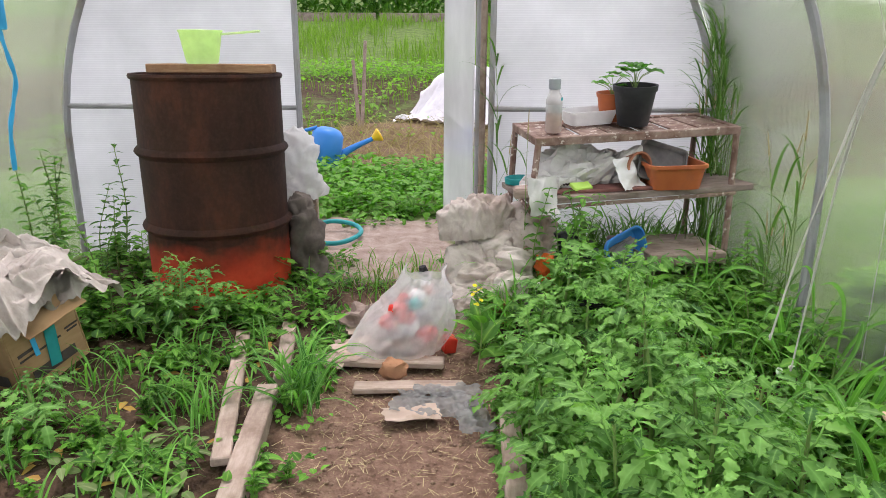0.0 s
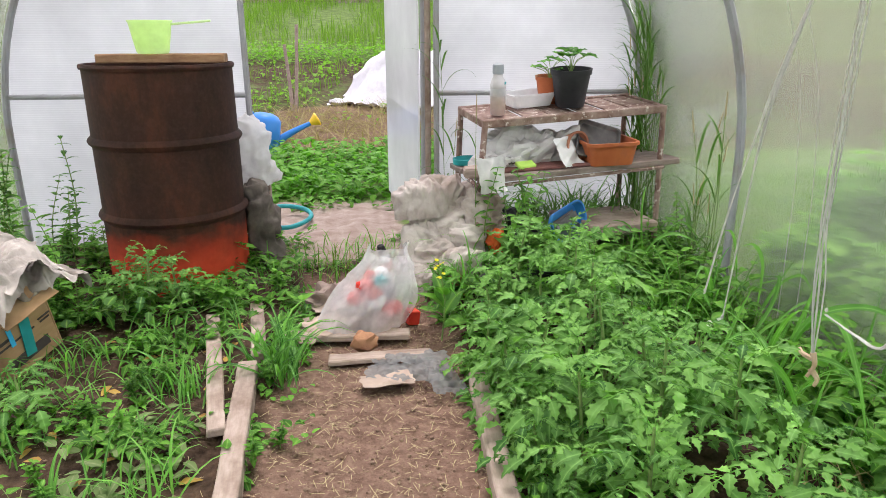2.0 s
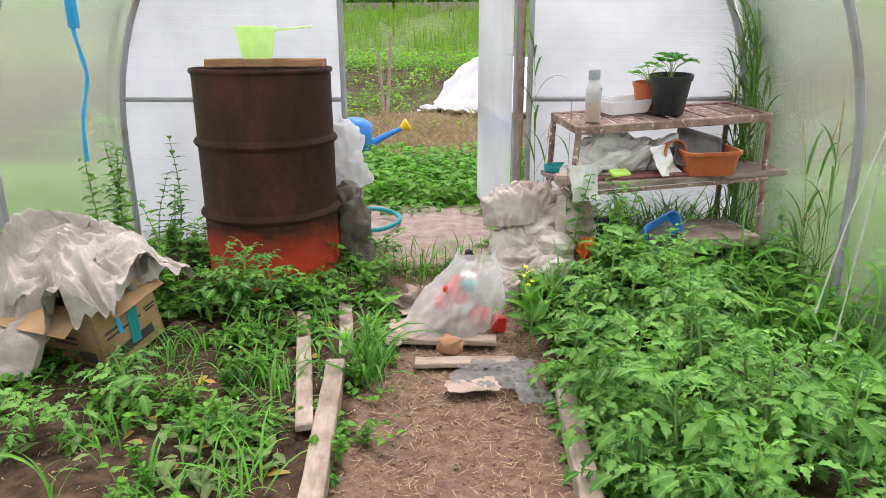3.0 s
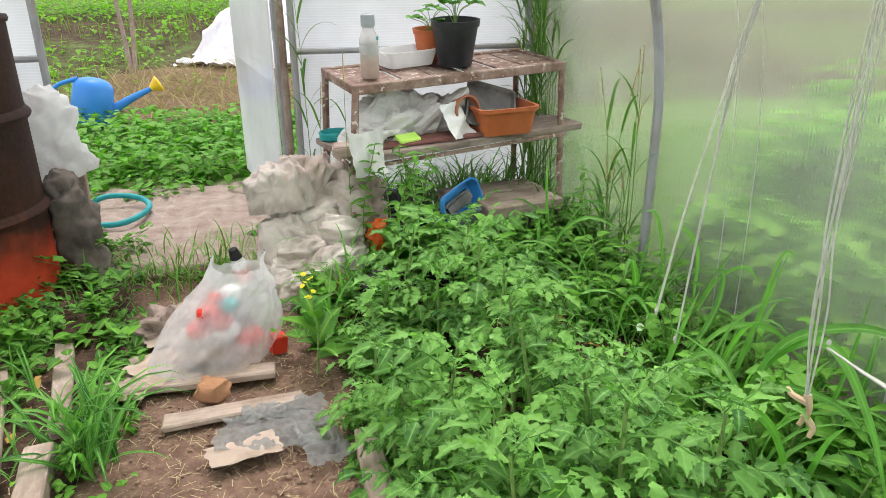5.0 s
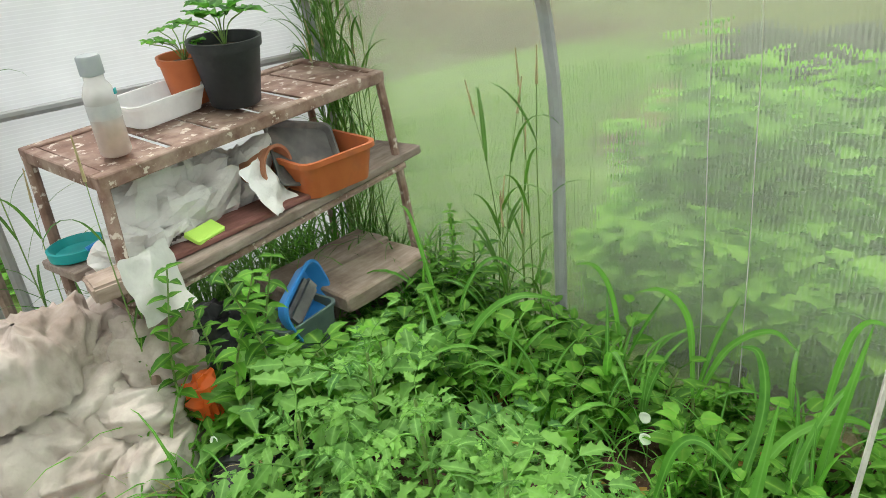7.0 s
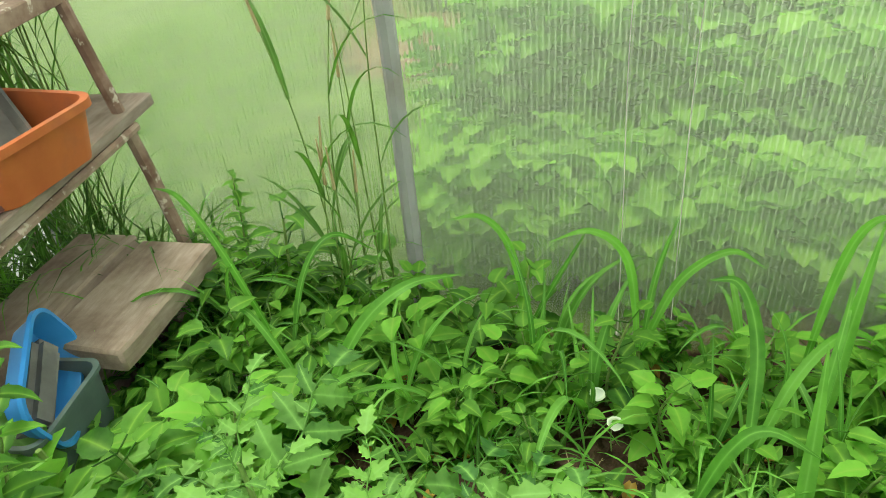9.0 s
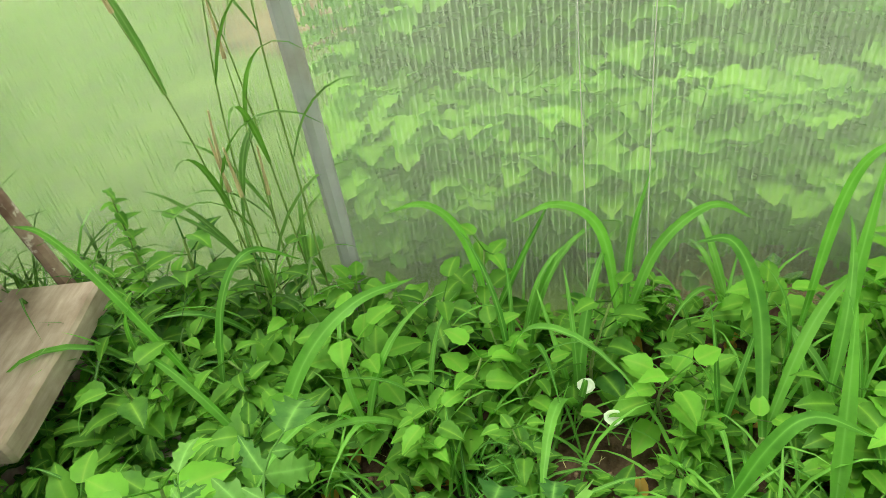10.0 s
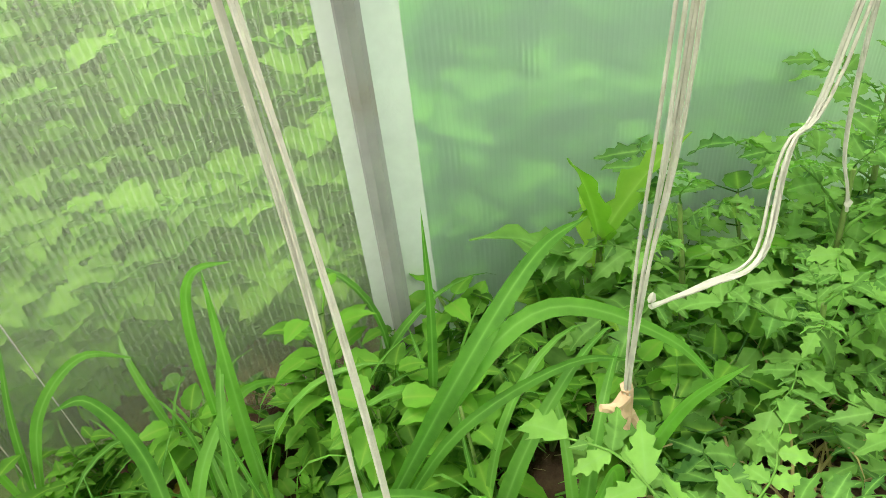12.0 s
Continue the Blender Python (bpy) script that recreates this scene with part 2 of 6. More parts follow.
BLACK = surface("black_rubber", (0.015, 0.015, 0.016), (0.03, 0.03, 0.032), 18, 0.6, 0.1)
WHITE_PL = film_material("white_translucent_plastic", (0.84, 0.84, 0.84), 0.12, 0.3)
BOTTLE = film_material("cloudy_bottle", (0.74, 0.72, 0.70), 0.42, 0.25)
LIQUID = film_material("peach_liquid", (0.72, 0.48, 0.36), 0.2, 0.3)
GREY_CAP = surface("grey_cap", (0.28, 0.30, 0.32), (0.36, 0.38, 0.40), 10, 0.5, 0.05)
PRINT = surface("dark_print", (0.06, 0.05, 0.045), (0.10, 0.08, 0.07), 30, 0.9, 0)
LABEL_GREY = surface("grey_label", (0.40, 0.41, 0.42), (0.5, 0.5, 0.5), 30, 0.7, 0)
TWINE = surface("white_twine", (0.46, 0.44, 0.39), (0.63, 0.61, 0.56), 60, 0.9, 0.4, 0.002)
ROOT = surface("dry_root", (0.50, 0.34, 0.22), (0.66, 0.48, 0.33), 40, 0.9, 0.4)
CLAY = surface("brown_clay_lump", (0.30, 0.14, 0.07), (0.42, 0.22, 0.12), 14, 0.9, 0.5, 0.01, dirt=(0.18, 0.08, 0.05))
CONCRETE = surface("pale_stone", (0.40, 0.34, 0.29), (0.52, 0.45, 0.39), 16, 0.9, 0.4, dirt=(0.3, 0.24, 0.2))
SOIL_CLOD = surface("soil_clod", (0.17, 0.105, 0.072), (0.30, 0.20, 0.14), 40, 0.95, 0.7, 0.01)


def barrel_material():
    """Burnt, rusted steel with the old red paint left near the foot."""
    m, t, b, o = nodes_of("burnt_rusty_steel")
    co, sep = t.nodes.new("ShaderNodeTexCoord"), t.nodes.new("ShaderNodeSeparateXYZ")
    t.links.new(co.outputs["Object"], sep.inputs[0])
    rust = ramp(t, tex(t, 5, 8, (1, 1, 0.45), 0.7), [(0.32, (0.014, 0.008, 0.006)), (0.52, (0.040, 0.016, 0.010)), (0.75, (0.11, 0.034, 0.016))])
    rust = mixc(t, ramp(t, tex(t, 60, 4), [(0.45, (0, 0, 0)), (0.85, (0.3, 0.3, 0.3))]), rust, (0.10, 0.052, 0.036))
    red = ramp(t, tex(t, 7, 6), [(0.35, (0.42, 0.035, 0.012)), (0.7, (0.62, 0.07, 0.025))])
    ma = t.nodes.new("ShaderNodeMath")
    ma.operation = "MULTIPLY_ADD"
    ma.inputs[1].default_value = 0.26
    t.links.new(tex(t, 3.5, 7, (1, 1, 1.3)), ma.inputs[0])
    t.links.new(sep.outputs["Z"], ma.inputs[2])
    col = mixc(t, ramp(t, ma.outputs[0], [(0.27, (1, 1, 1)), (0.40, (0, 0, 0))]), rust, red)
    t.links.new(col, b.inputs["Base Color"])
    b.inputs["Roughness"].default_value = 0.75
    b.inputs["Specular IOR Level"].default_value = 0.22
    add_bump(t, b, tex(t, 45, 6), 0.25, 0.003)
    return m


BARREL = barrel_material()


def table_material():
    m, t, b, o = nodes_of("peeling_brown_paint")
    base = ramp(t, tex(t, 16, 6), [(0.3, (0.14, 0.07, 0.05)), (0.7, (0.28, 0.17, 0.13))])
    flake = ramp(t, tex(t, 34, 5), [(0.58, (0, 0, 0)), (0.63, (1, 1, 1))])
    col = mixc(t, flake, base, (0.62, 0.54, 0.47))
    col = mixc(t, ramp(t, tex(t, 8, 6), [(0.45, (0, 0, 0)), (0.75, (0.8, 0.8, 0.8))]), col, (0.46, 0.36, 0.30))
    t.links.new(col, b.inputs["Base Color"])
    b.inputs["Roughness"].default_value = 0.75
    add_bump(t, b, tex(t, 34, 5), 0.5, 0.003)
    return m


TABLE = table_material()


def ground_material():
    """Soil, trodden path, pale sand and green, by zones stored on the ground; straw flecks and pebbles by noise."""
    m, t, b, o = nodes_of("garden_ground")

    def zone(name):
        a = t.nodes.new("ShaderNodeAttribute")
        a.attribute_name = name
        w = t.nodes.new("ShaderNodeMath")
        w.operation = "MULTIPLY_ADD"
        w.inputs[1].default_value = 0.7
        t.links.new(tex(t, 7, 6), w.inputs[0])
        s = t.nodes.new("ShaderNodeMath")
        s.operation = "ADD"
        s.inputs[1].default_value = -0.35
        t.links.new(a.outputs["Fac"], w.inputs[2])
        t.links.new(w.outputs[0], s.inputs[0])
        return ramp(t, s.outputs[0], [(0.38, (0, 0, 0)), (0.62, (1, 1, 1))])
    soil = ramp(t, tex(t, 24, 8), [(0.3, (0.032, 0.019, 0.012)), (0.7, (0.12, 0.074, 0.048))])
    path = ramp(t, tex(t, 30, 8), [(0.3, (0.13, 0.073, 0.052)), (0.7, (0.25, 0.158, 0.115))])
    path = mixc(t, ramp(t, tex(t, 70, 3, (1, 3, 1)), [(0.62, (0, 0, 0)), (0.7, (0.5, 0.5, 0.5))]), path, (0.32, 0.22, 0.15))
    sand = ramp(t, tex(t, 14, 7), [(0.3, (0.30, 0.22, 0.17)), (0.7, (0.48, 0.39, 0.32))])
    green = ramp(t, tex(t, 6, 8), [(0.3, (0.07, 0.11, 0.03)), (0.7, (0.17, 0.26, 0.06))])
    straw = ramp(t, tex(t, 40, 6, (1, 4, 1)), [(0.3, (0.13, 0.08, 0.05)), (0.7, (0.34, 0.24, 0.15))])
    col = mixc(t, zone("path"), soil, path)
    col = mixc(t, zone("green"), col, green)
    col = mixc(t, zone("straw"), col, straw)
    col = mixc(t, zone("sand"), col, sand)
    t.links.new(col, b.inputs["Base Color"])
    b.inputs["Roughness"].default_value = 0.95
    b.inputs["Specular IOR Level"].default_value = 0.15
    add_bump(t, b, tex(t, 48, 8), 0.9, 0.016)
    return m


GROUND = ground_material()


# ---- mesh tools: every shape is (points, faces) until it is linked ----
def at(x=0, y=0, z=0, rx=0, ry=0, rz=0, s=1.0):
    return pose(x, y, z, rx, ry, rz) @ Matrix.Diagonal((s, s, s, 1))


def moved(shape, m):
    a = np.array(m)
    return (shape[0] @ a[:3, :3].T + a[:3, 3], *shape[1:])


def joined(shapes):
    vs, fs, ribs, k = [], [], [], 0
    for s in shapes:
        vs.append(s[0])
        fs += [tuple(i + k for i in f) for f in s[1]]
        ribs.append(s[2] if len(s) > 2 else np.zeros(len(s[0])))
        k += len(s[0])
    return np.concatenate(vs), fs, np.concatenate(ribs)


def mesh(name, shape, material, smooth=True):
    me = bpy.data.meshes.new(name)
    me.from_pydata(shape[0].tolist(), [], shape[1])
    if len(shape) > 2:
        me.attributes.new("rib", "FLOAT", "POINT").data.foreach_set("value", np.asarray(shape[2], dtype=np.float32))
    me.materials.append(material)
    me.polygons.foreach_set("use_smooth", [smooth] * len(me.polygons))
    me.update()
    if smooth and len(shape) < 3 and len(me.polygons) < 2000:
        me.set_sharp_from_angle(angle=radians(38))
    return me


def part(name, shape, material, parent=None, label="", smooth=True, m=None):
    """One mesh object, under a thing or a part; shape may be a mesh that is shared."""
    ob = new(name, shape if isinstance(shape, bpy.types.Mesh) else mesh(name, shape, material, smooth))
    if parent:
        ob.parent = parent
    if m is not None:
        ob.matrix_basis = m
    return tagged(ob, label)


def thing(name, m, label, category, group=""):
    ob = new(name)
    ob.empty_display_size = 0.05
    ob.matrix_basis = m
    return tagged(ob, label, category, group)


def single(name, shape, material, m, label, category, group="", smooth=True, kind=""):
    return tagged(part(name, shape, material, None, "", smooth, m), label, category, group, kind)


def box(sx, sy, sz, bevel=0.0, seg=1, rough=0.0, cuts=0):
    """A box on z = 0 with bevelled edges; rough wobbles its points."""
    bm = bmesh.new()
    bmesh.ops.create_cube(bm, size=1, matrix=Matrix.Translation((0, 0, sz / 2)) @ Matrix.Diagonal((sx, sy, sz, 1)))
    if cuts:
        longest = max(range(3), key=lambda i: (sx, sy, sz)[i])
        es = [e for e in bm.edges if abs((e.verts[0].co - e.verts[1].co)[longest]) > 1e-5]
        bmesh.ops.subdivide_edges(bm, edges=es, cuts=cuts)
    if bevel:
        sharp = [e for e in bm.edges if len(e.link_faces) == 2 and e.calc_face_angle() > 0.5]
        bmesh.ops.bevel(bm, geom=sharp, offset=bevel, segments=seg, affect="EDGES")
    if rough:
        for v in bm.verts:
            v.co += noise.noise_vector(v.co * 9 + Vector((sx * 31, sy * 17, 3))) * rough
    out = (np.array([v.co[:] for v in bm.verts]), [tuple(v.index for v in f.verts) for f in bm.faces])
    bm.free()
    return out


def lathe(profile, seg=32, close_top=False, close_bottom=False, wob=0.0):
    n, vs, fs = len(profile), [], []
    for i, (r, z) in enumerate(profile):
        for k in range(seg):
            a = 2 * math.pi * k / seg
            w = 1 + wob * noise.noise(Vector((math.cos(a) * 1.5, math.sin(a) * 1.5, z * 4)))
            vs.append((r * w * math.cos(a), r * w * math.sin(a), z))
    for i in range(n - 1):
        for k in range(seg):
            j = (k + 1) % seg
            fs.append((i * seg + k, i * seg + j, (i + 1) * seg + j, (i + 1) * seg + k))
    if close_bottom:
        fs.append(tuple(reversed(range(seg))))
    if close_top:
        fs.append(tuple((n - 1) * seg + k for k in range(seg)))
    return np.array(vs), fs


def tube(points, radius, seg=6, taper=None):
    pts = [Vector(p) for p in points]
    vs, fs, n = [], [], len(pts)
    side = Vector((0.31, 0.95, 0.1))
    for i, p in enumerate(pts):
        d = (pts[min(i + 1, n - 1)] - pts[max(i - 1, 0)]).normalized()
        u = d.cross(side)
        if u.length < 1e-3:
            u = d.cross(Vector((1, 0, 0.2)))
        u.normalize()
        w = d.cross(u)
        r = radius * (taper(i / (n - 1)) if taper else 1)
        for k in range(seg):
            a = 2 * math.pi * k / seg
            vs.append(p + (u * math.cos(a) + w * math.sin(a)) * r)
    for i in range(n - 1):
        for k in range(seg):
            j = (k + 1) % seg
            fs.append((i * seg + k, i * seg + j, (i + 1) * seg + j, (i + 1) * seg + k))
    fs.append(tuple(reversed(range(seg))))
    fs.append(tuple((n - 1) * seg + k for k in range(seg)))
    return np.array([v[:] for v in vs]), fs


def smooth_line(points, steps=6):
    """Points on a smooth curve through the given ones."""
    p = [Vector(q) for q in points]
    p = [p[0] * 2 - p[1]] + p + [p[-1] * 2 - p[-2]]
    out = []
    for i in range(1, len(p) - 2):
        for k in range(steps):
            t = k / steps
            out.append(0.5 * ((2 * p[i]) + (p[i + 1] - p[i - 1]) * t + (2 * p[i - 1] - 5 * p[i] + 4 * p[i + 1] - p[i + 2]) * t * t + (3 * p[i] - p[i - 1] - 3 * p[i + 1] + p[i + 2]) * t ** 3))
    return out + [p[-2]]


def heap(rx, ry, h, fold=0.05, freq=3.0, seed=0, nu=56, nv=26, flat=0.7, power=1.0, along=(1, 1, 1)):
    """A crumpled heap of cloth or film standing on z = 0: a dome with sharp folds."""
    vs, fs = [], []
    off = Vector((seed * 7.3, seed * 3.1, seed * 1.7))
    for j in range(nv + 1):
        v = j / nv
        th = v * math.pi / 2
        for i in range(nu):
            a = 2 * math.pi * i / nu
            c = math.cos(th) ** flat
            p = Vector((rx * c * math.cos(a), ry * c * math.sin(a), h * math.sin(th) ** power))
            q = Vector((p.x * along[0], p.y * along[1], p.z * along[2])) * freq + off
            q += noise.noise_vector(q * 0.6) * 0.4
            f = noise.fractal(q, 1.0, 2.0, 3) * 0.8 + (0.5 - abs(noise.noise(q * 1.7))) * 1.2 + (0.35 - abs(noise.noise(q * 4.1))) * 0.45
            d = Vector((math.cos(a) * (c + 0.2), math.sin(a) * (c + 0.2), math.sin(th) * 0.9 + 0.1))
            p += d * f * fold
            p.z = max(p.z, 0.0) if v > 0 else 0.0
            vs.append(p[:])
    for j in range(nv):
        for i in range(nu):
            k = (i + 1) % nu
            fs.append((j * nu + i, j * nu + k, (j + 1) * nu + k, (j + 1) * nu + i))
    return np.array(vs), fs


def drape(sx, sy, height, fold=0.03, freq=6.0, seed=0, n=64, along=(0.45, 1.5)):
    """Cloth thrown over something: height(u, v) is what carries it, u and v from -1 to 1; long creases and small wrinkles on top."""
    off = Vector((seed * 5.7, seed * 2.9, seed * 1.3))
    vs, fs = [], []
    for j in range(n + 1):
        for i in range(n + 1):
            u, v = i / n * 2 - 1, j / n * 2 - 1
            e = 1 + 0.20 * noise.noise(Vector((u * 1.7, v * 1.7, seed * 3.0))) + 0.06 * noise.noise(Vector((u * 6, v * 6, seed)))
            p = Vector((u * sx / 2 * e, v * sy / 2 * e, 0))
            q = Vector((p.x * freq * along[0], p.y * freq * along[1], height(u, v) * freq * 0.8)) + off
            q += noise.noise_vector(q * 0.8) * 0.7
            crease = (0.42 - abs(noise.noise(q)) ** 0.75) * 1.5 + (0.3 - abs(noise.noise(q * 2.3 + off)) ** 0.8) * 0.7 + 0.25 * noise.noise(q * 6)
            z = height(u, v) + crease * fold
            p += noise.noise_vector(q * 1.3) * fold * 0.6
            vs.append((p.x, p.y, max(z, 0.004)))
    for j in range(n):
        for i in range(n):
            a = j * (n + 1) + i
            fs.append((a, a + 1, a + n + 2, a + n + 1))
    return np.array(vs), fs


def ease(a, b, x):
    t = max(0.0, min(1.0, (x - a) / (b - a)))
    return t * t * (3 - 2 * t)


def crumpled(sx, sy, h, fold=0.02, freq=8.0, seed=0, n=26, lift=None):
    """A crumpled flat piece of film or cloth."""
    off = Vector((seed * 5.1, seed * 2.3, seed))
    vs, fs = [], []
    for j in range(n + 1):
        for i in range(n + 1):
            u, v = i / n * 2 - 1, j / n * 2 - 1
            e = 1 + 0.16 * noise.noise(Vector((u * 2.2, v * 2.2, seed * 3)))
            p = Vector((u * sx / 2 * e, v * sy / 2 * e, 0))
            q = p * freq + off
            z = h * (0.5 + 0.5 * noise.noise(q * 0.4)) + fold * ((0.6 - abs(noise.noise(q)) * 1.6) + 0.5 * noise.noise(q * 2.7))
            z = max(z, 0.003)
            if lift:
                z += lift(u, v)
            vs.append((p.x, p.y, z))
    for j in range(n):
        for i in range(n):
            a = j * (n + 1) + i
            fs.append((a, a + 1, a + n + 2, a + n + 1))
    return np.array(vs), fs


def lump(r, seed=0, squash=(1, 1, 1), rough=0.25, freq=2.0, sub=3):
    bm = bmesh.new()
    bmesh.ops.create_icosphere(bm, subdivisions=sub, radius=1)
    for v in bm.verts:
        f = 1 + rough * noise.fractal(v.co * freq + Vector((seed * 3.7, seed, 0)), 1.0, 2.0, 3)
        v.co = Vector((v.co.x * squash[0], v.co.y * squash[1], v.co.z * squash[2])) * f * r
    out = (np.array([v.co[:] for v in bm.verts]), [tuple(v.index for v in f.verts) for f in bm.faces])
    bm.free()
    return out


# ---- leaves ----
def leaf(length, width, n=6, kind="ovate", fold=0.25, bend=40, wave=0.0, seed=0):
    """A leaf from the origin along +y, top to +z, with its midrib in the middle; bend: degrees by which its tip droops."""
    rnd = random.Random(seed)
    vs, fs, ribs = [], [], []
    y = z = 0.0
    for i in range(n + 1):
        s = i / n
        if kind == "blade":
            w = min(1.0, 0.45 + s * 3) * (1 - s ** 2.6)
        elif kind == "lobed":
            w = (math.sin(math.pi * min(1, 0.06 + s * 0.94) ** 0.75)) * (0.56, 0.86, 1.0, 0.80)[i % 4] if 0 < i < n else 0.04
        elif kind == "toothed":
            w = (math.sin(math.pi * (0.05 + 0.95 * s) ** 0.65)) * (1.0 if i % 2 else 0.88) if i < n else 0
        else:
            w = math.sin(math.pi * (0.04 + 0.96 * s) ** 0.62)
        w = max(w, 0.0) * width / 2
        lift = w * fold + wave * width * math.sin(s * 11 + seed)
        sweep = -0.28 * w if kind == "lobed" and i % 4 in (1, 2) else 0
        vs += [(-w, y - sweep, z + lift + wave * width * rnd.uniform(-.5, .5)), (0, y, z), (w, y - sweep, z + lift + wave * width * rnd.uniform(-.5, .5))]
        ribs += [0, 1, 0]
        a = radians(bend) * (s ** 1.3)
        y += length / n * math.cos(a)
        z -= length / n * math.sin(a)
    for i in range(n):
        k = i * 3
        fs += [(k, k + 1, k + 4, k + 3), (k + 1, k + 2, k + 5, k + 4)]
    return np.array(vs), fs, np.array(ribs, dtype=float)


def arch(length, width, n, start, droop, seed=0, twist=0.0):
    """A long grass blade that rises at start degrees from the level and arches over by droop degrees."""
    vs, fs, ribs = [], [], []
    y = z = x = 0.0
    for i in range(n + 1):
        s = i / n
        w = min(1.0, 0.5 + s * 2.5) * (1 - s ** 2.4) * width / 2
        a = radians(start - droop * s ** 1.7)
        t = twist * s
        nx, nz = math.cos(t), math.sin(t)
        vs += [(x - w * nx, y - w * nz * math.sin(a), z + w * 0.4 - w * nz), (x, y, z), (x + w * nx, y + w * nz * math.sin(a), z + w * 0.4 + w * nz)]
        ribs += [0, 1, 0]
        y += length / n * math.cos(a)
        z += length / n * math.sin(a)
    for i in range(n):
        k = i * 3
        fs += [(k, k + 1, k + 4, k + 3), (k + 1, k + 2, k + 5, k + 4)]
    return np.array(vs), fs, np.array(ribs, dtype=float)


def compound_leaf(length, seed):
    """A tomato leaf: drooping rachis with lobed leaflets in pairs, small ones between, and one at the end."""
    rnd = random.Random(seed)
    pts, y, z = [], 0.0, 0.0
    n = 9
    bend = rnd.uniform(40, 85)
    for i in range(n + 1):
        a = radians(28 - bend * (i / n) ** 1.2)
        pts.append((0.006 * math.sin(i * 1.1 + seed), y, z))
        y += length / n * math.cos(a)
        z += length / n * math.sin(a)
    shapes = [tube(pts, 0.0019, 5, lambda s: 1.25 - 0.7 * s)]
    for i in range(2, n):
        a = 28 - bend * (i / n) ** 1.2
        big = (i % 2 == 1)
        for side in (-1, 1):
            if not big and rnd.random() < 0.3:
                continue
            l = length * (rnd.uniform(0.28, 0.38) * (1.0 if i < 7 else 0.85) if big else rnd.uniform(0.09, 0.15))
            lf = leaf(l, l * rnd.uniform(0.48, 0.62), 15 if big else 6, "lobed", rnd.uniform(-0.1, 0.35), rnd.uniform(10, 75), 0.06, rnd.randint(0, 99))
            shapes.append(moved(lf, at(*pts[i], a * 0.6 + rnd.uniform(-15, 15), side * rnd.uniform(-25, 25), -side * rnd.uniform(45, 78))))
    l = length * 0.40
    shapes.append(moved(leaf(l, l * 0.64, 15, "lobed", 0.2, 50, 0.05, seed), at(*pts[-1], 28 - bend)))
    return joined(shapes)


def many(template, mats):
    """The same shape at many poses, joined: mats is (n, 4, 4)."""
    v, f = template[0], np.array([tuple(q) for q in template[1]])
    n, k = len(mats), len(v)
    vs = np.einsum("nij,kj->nki", mats[:, :3, :3], v) + mats[:, None, :3, 3]
    fs = (f[None] + (np.arange(n) * k)[:, None, None]).reshape(-1, f.shape[1])
    rib = np.tile(template[2] if len(template) > 2 else np.zeros(k), n)
    return vs.reshape(-1, 3), fs, rib


def poses(xy, z, rnd, tilt=(0, 40), size=(0.7, 1.3)):
    """Random poses at the given places: any heading, leaning by tilt degrees."""
    n = len(xy)
    yaw, lean, s = rnd.uniform(0, 2 * np.pi, n), np.radians(rnd.uniform(*tilt, n)), rnd.uniform(*size, n)
    c, si, o, zz = np.cos(yaw), np.sin(yaw), np.ones(n), np.zeros(n)
    rz = np.stack([c, -si, zz, si, c, zz, zz, zz, o], -1).reshape(n, 3, 3)
    c, si = np.cos(lean), np.sin(lean)
    rx = np.stack([o, zz, zz, zz, c, -si, zz, si, c], -1).reshape(n, 3, 3)
    m = np.zeros((n, 4, 4))
    m[:, :3, :3] = rz @ rx * s[:, None, None]
    m[:, 0, 3], m[:, 1, 3], m[:, 2, 3], m[:, 3, 3] = xy[:, 0], xy[:, 1], z, 1
    return m


def stuff(name, shape_list, material, label, category):
    vs, fs, ribs, k = [], [], [], 0
    for v, f, r in shape_list:
        vs.append(v)
        fs.append(np.asarray(f) + k)
        ribs.append(r)
        k += len(v)
    v, r = np.concatenate(vs), np.concatenate(ribs)
    me = bpy.data.meshes.new(name)
    faces = np.concatenate(fs)
    me.vertices.add(len(v))
    me.vertices.foreach_set("co", v.astype(np.float32).ravel())
    me.loops.add(faces.size)
    me.loops.foreach_set("vertex_index", faces.astype(np.int32).ravel())
    me.polygons.add(len(faces))
    me.polygons.foreach_set("loop_start", np.arange(0, faces.size, faces.shape[1], dtype=np.int32))
    me.update(calc_edges=True)
    me.polygons.foreach_set("use_smooth", [True] * len(faces))
    me.attributes.new("rib", "FLOAT", "POINT").data.foreach_set("value", r.astype(np.float32))
    me.materials.append(material)
    me.validate()
    return tagged(new(name, me), label, category, "", "stuff")


# ---- the ground ----
XC, RADIUS, SPRING = -0.30, 1.57, 0.55          # the tunnel's middle, its arch and where the arch begins
HOOPS = (3.32, 2.31, 1.31, 0.31, -0.69, -1.69, -2.69)
NORTH, SOUTH = 3.32, -2.69
DOOR_L, DOOR_R = -0.73, 0.15


def rise(x, y):
    """The garden rises gently beyond the door."""
    d = np.maximum(np.asarray(y, dtype=float) - 5.8, 0)
    return 0.125 * np.minimum(d, 30) + 0.0 * np.asarray(x)


def ground_z(x, y):
    z = float(rise(x, y))
    p = Vector((x, y, 0))
    path = max(0.0, min(1.0, (0.36 - abs(x + 0.15)) / 0.12)) * (1 if y < 3.4 else 0)
    z += 0.012 * noise.noise(p * 2.2) + (1 - path) * (0.022 * noise.noise(p * 6) + 0.010 * noise.noise(p * 17)) * (1 if y < 14 else 0)
    if -1.9 < x < 1.3 and y < 3.3:
        z += (1 - path) * 0.012 - path * 0.01
    return z


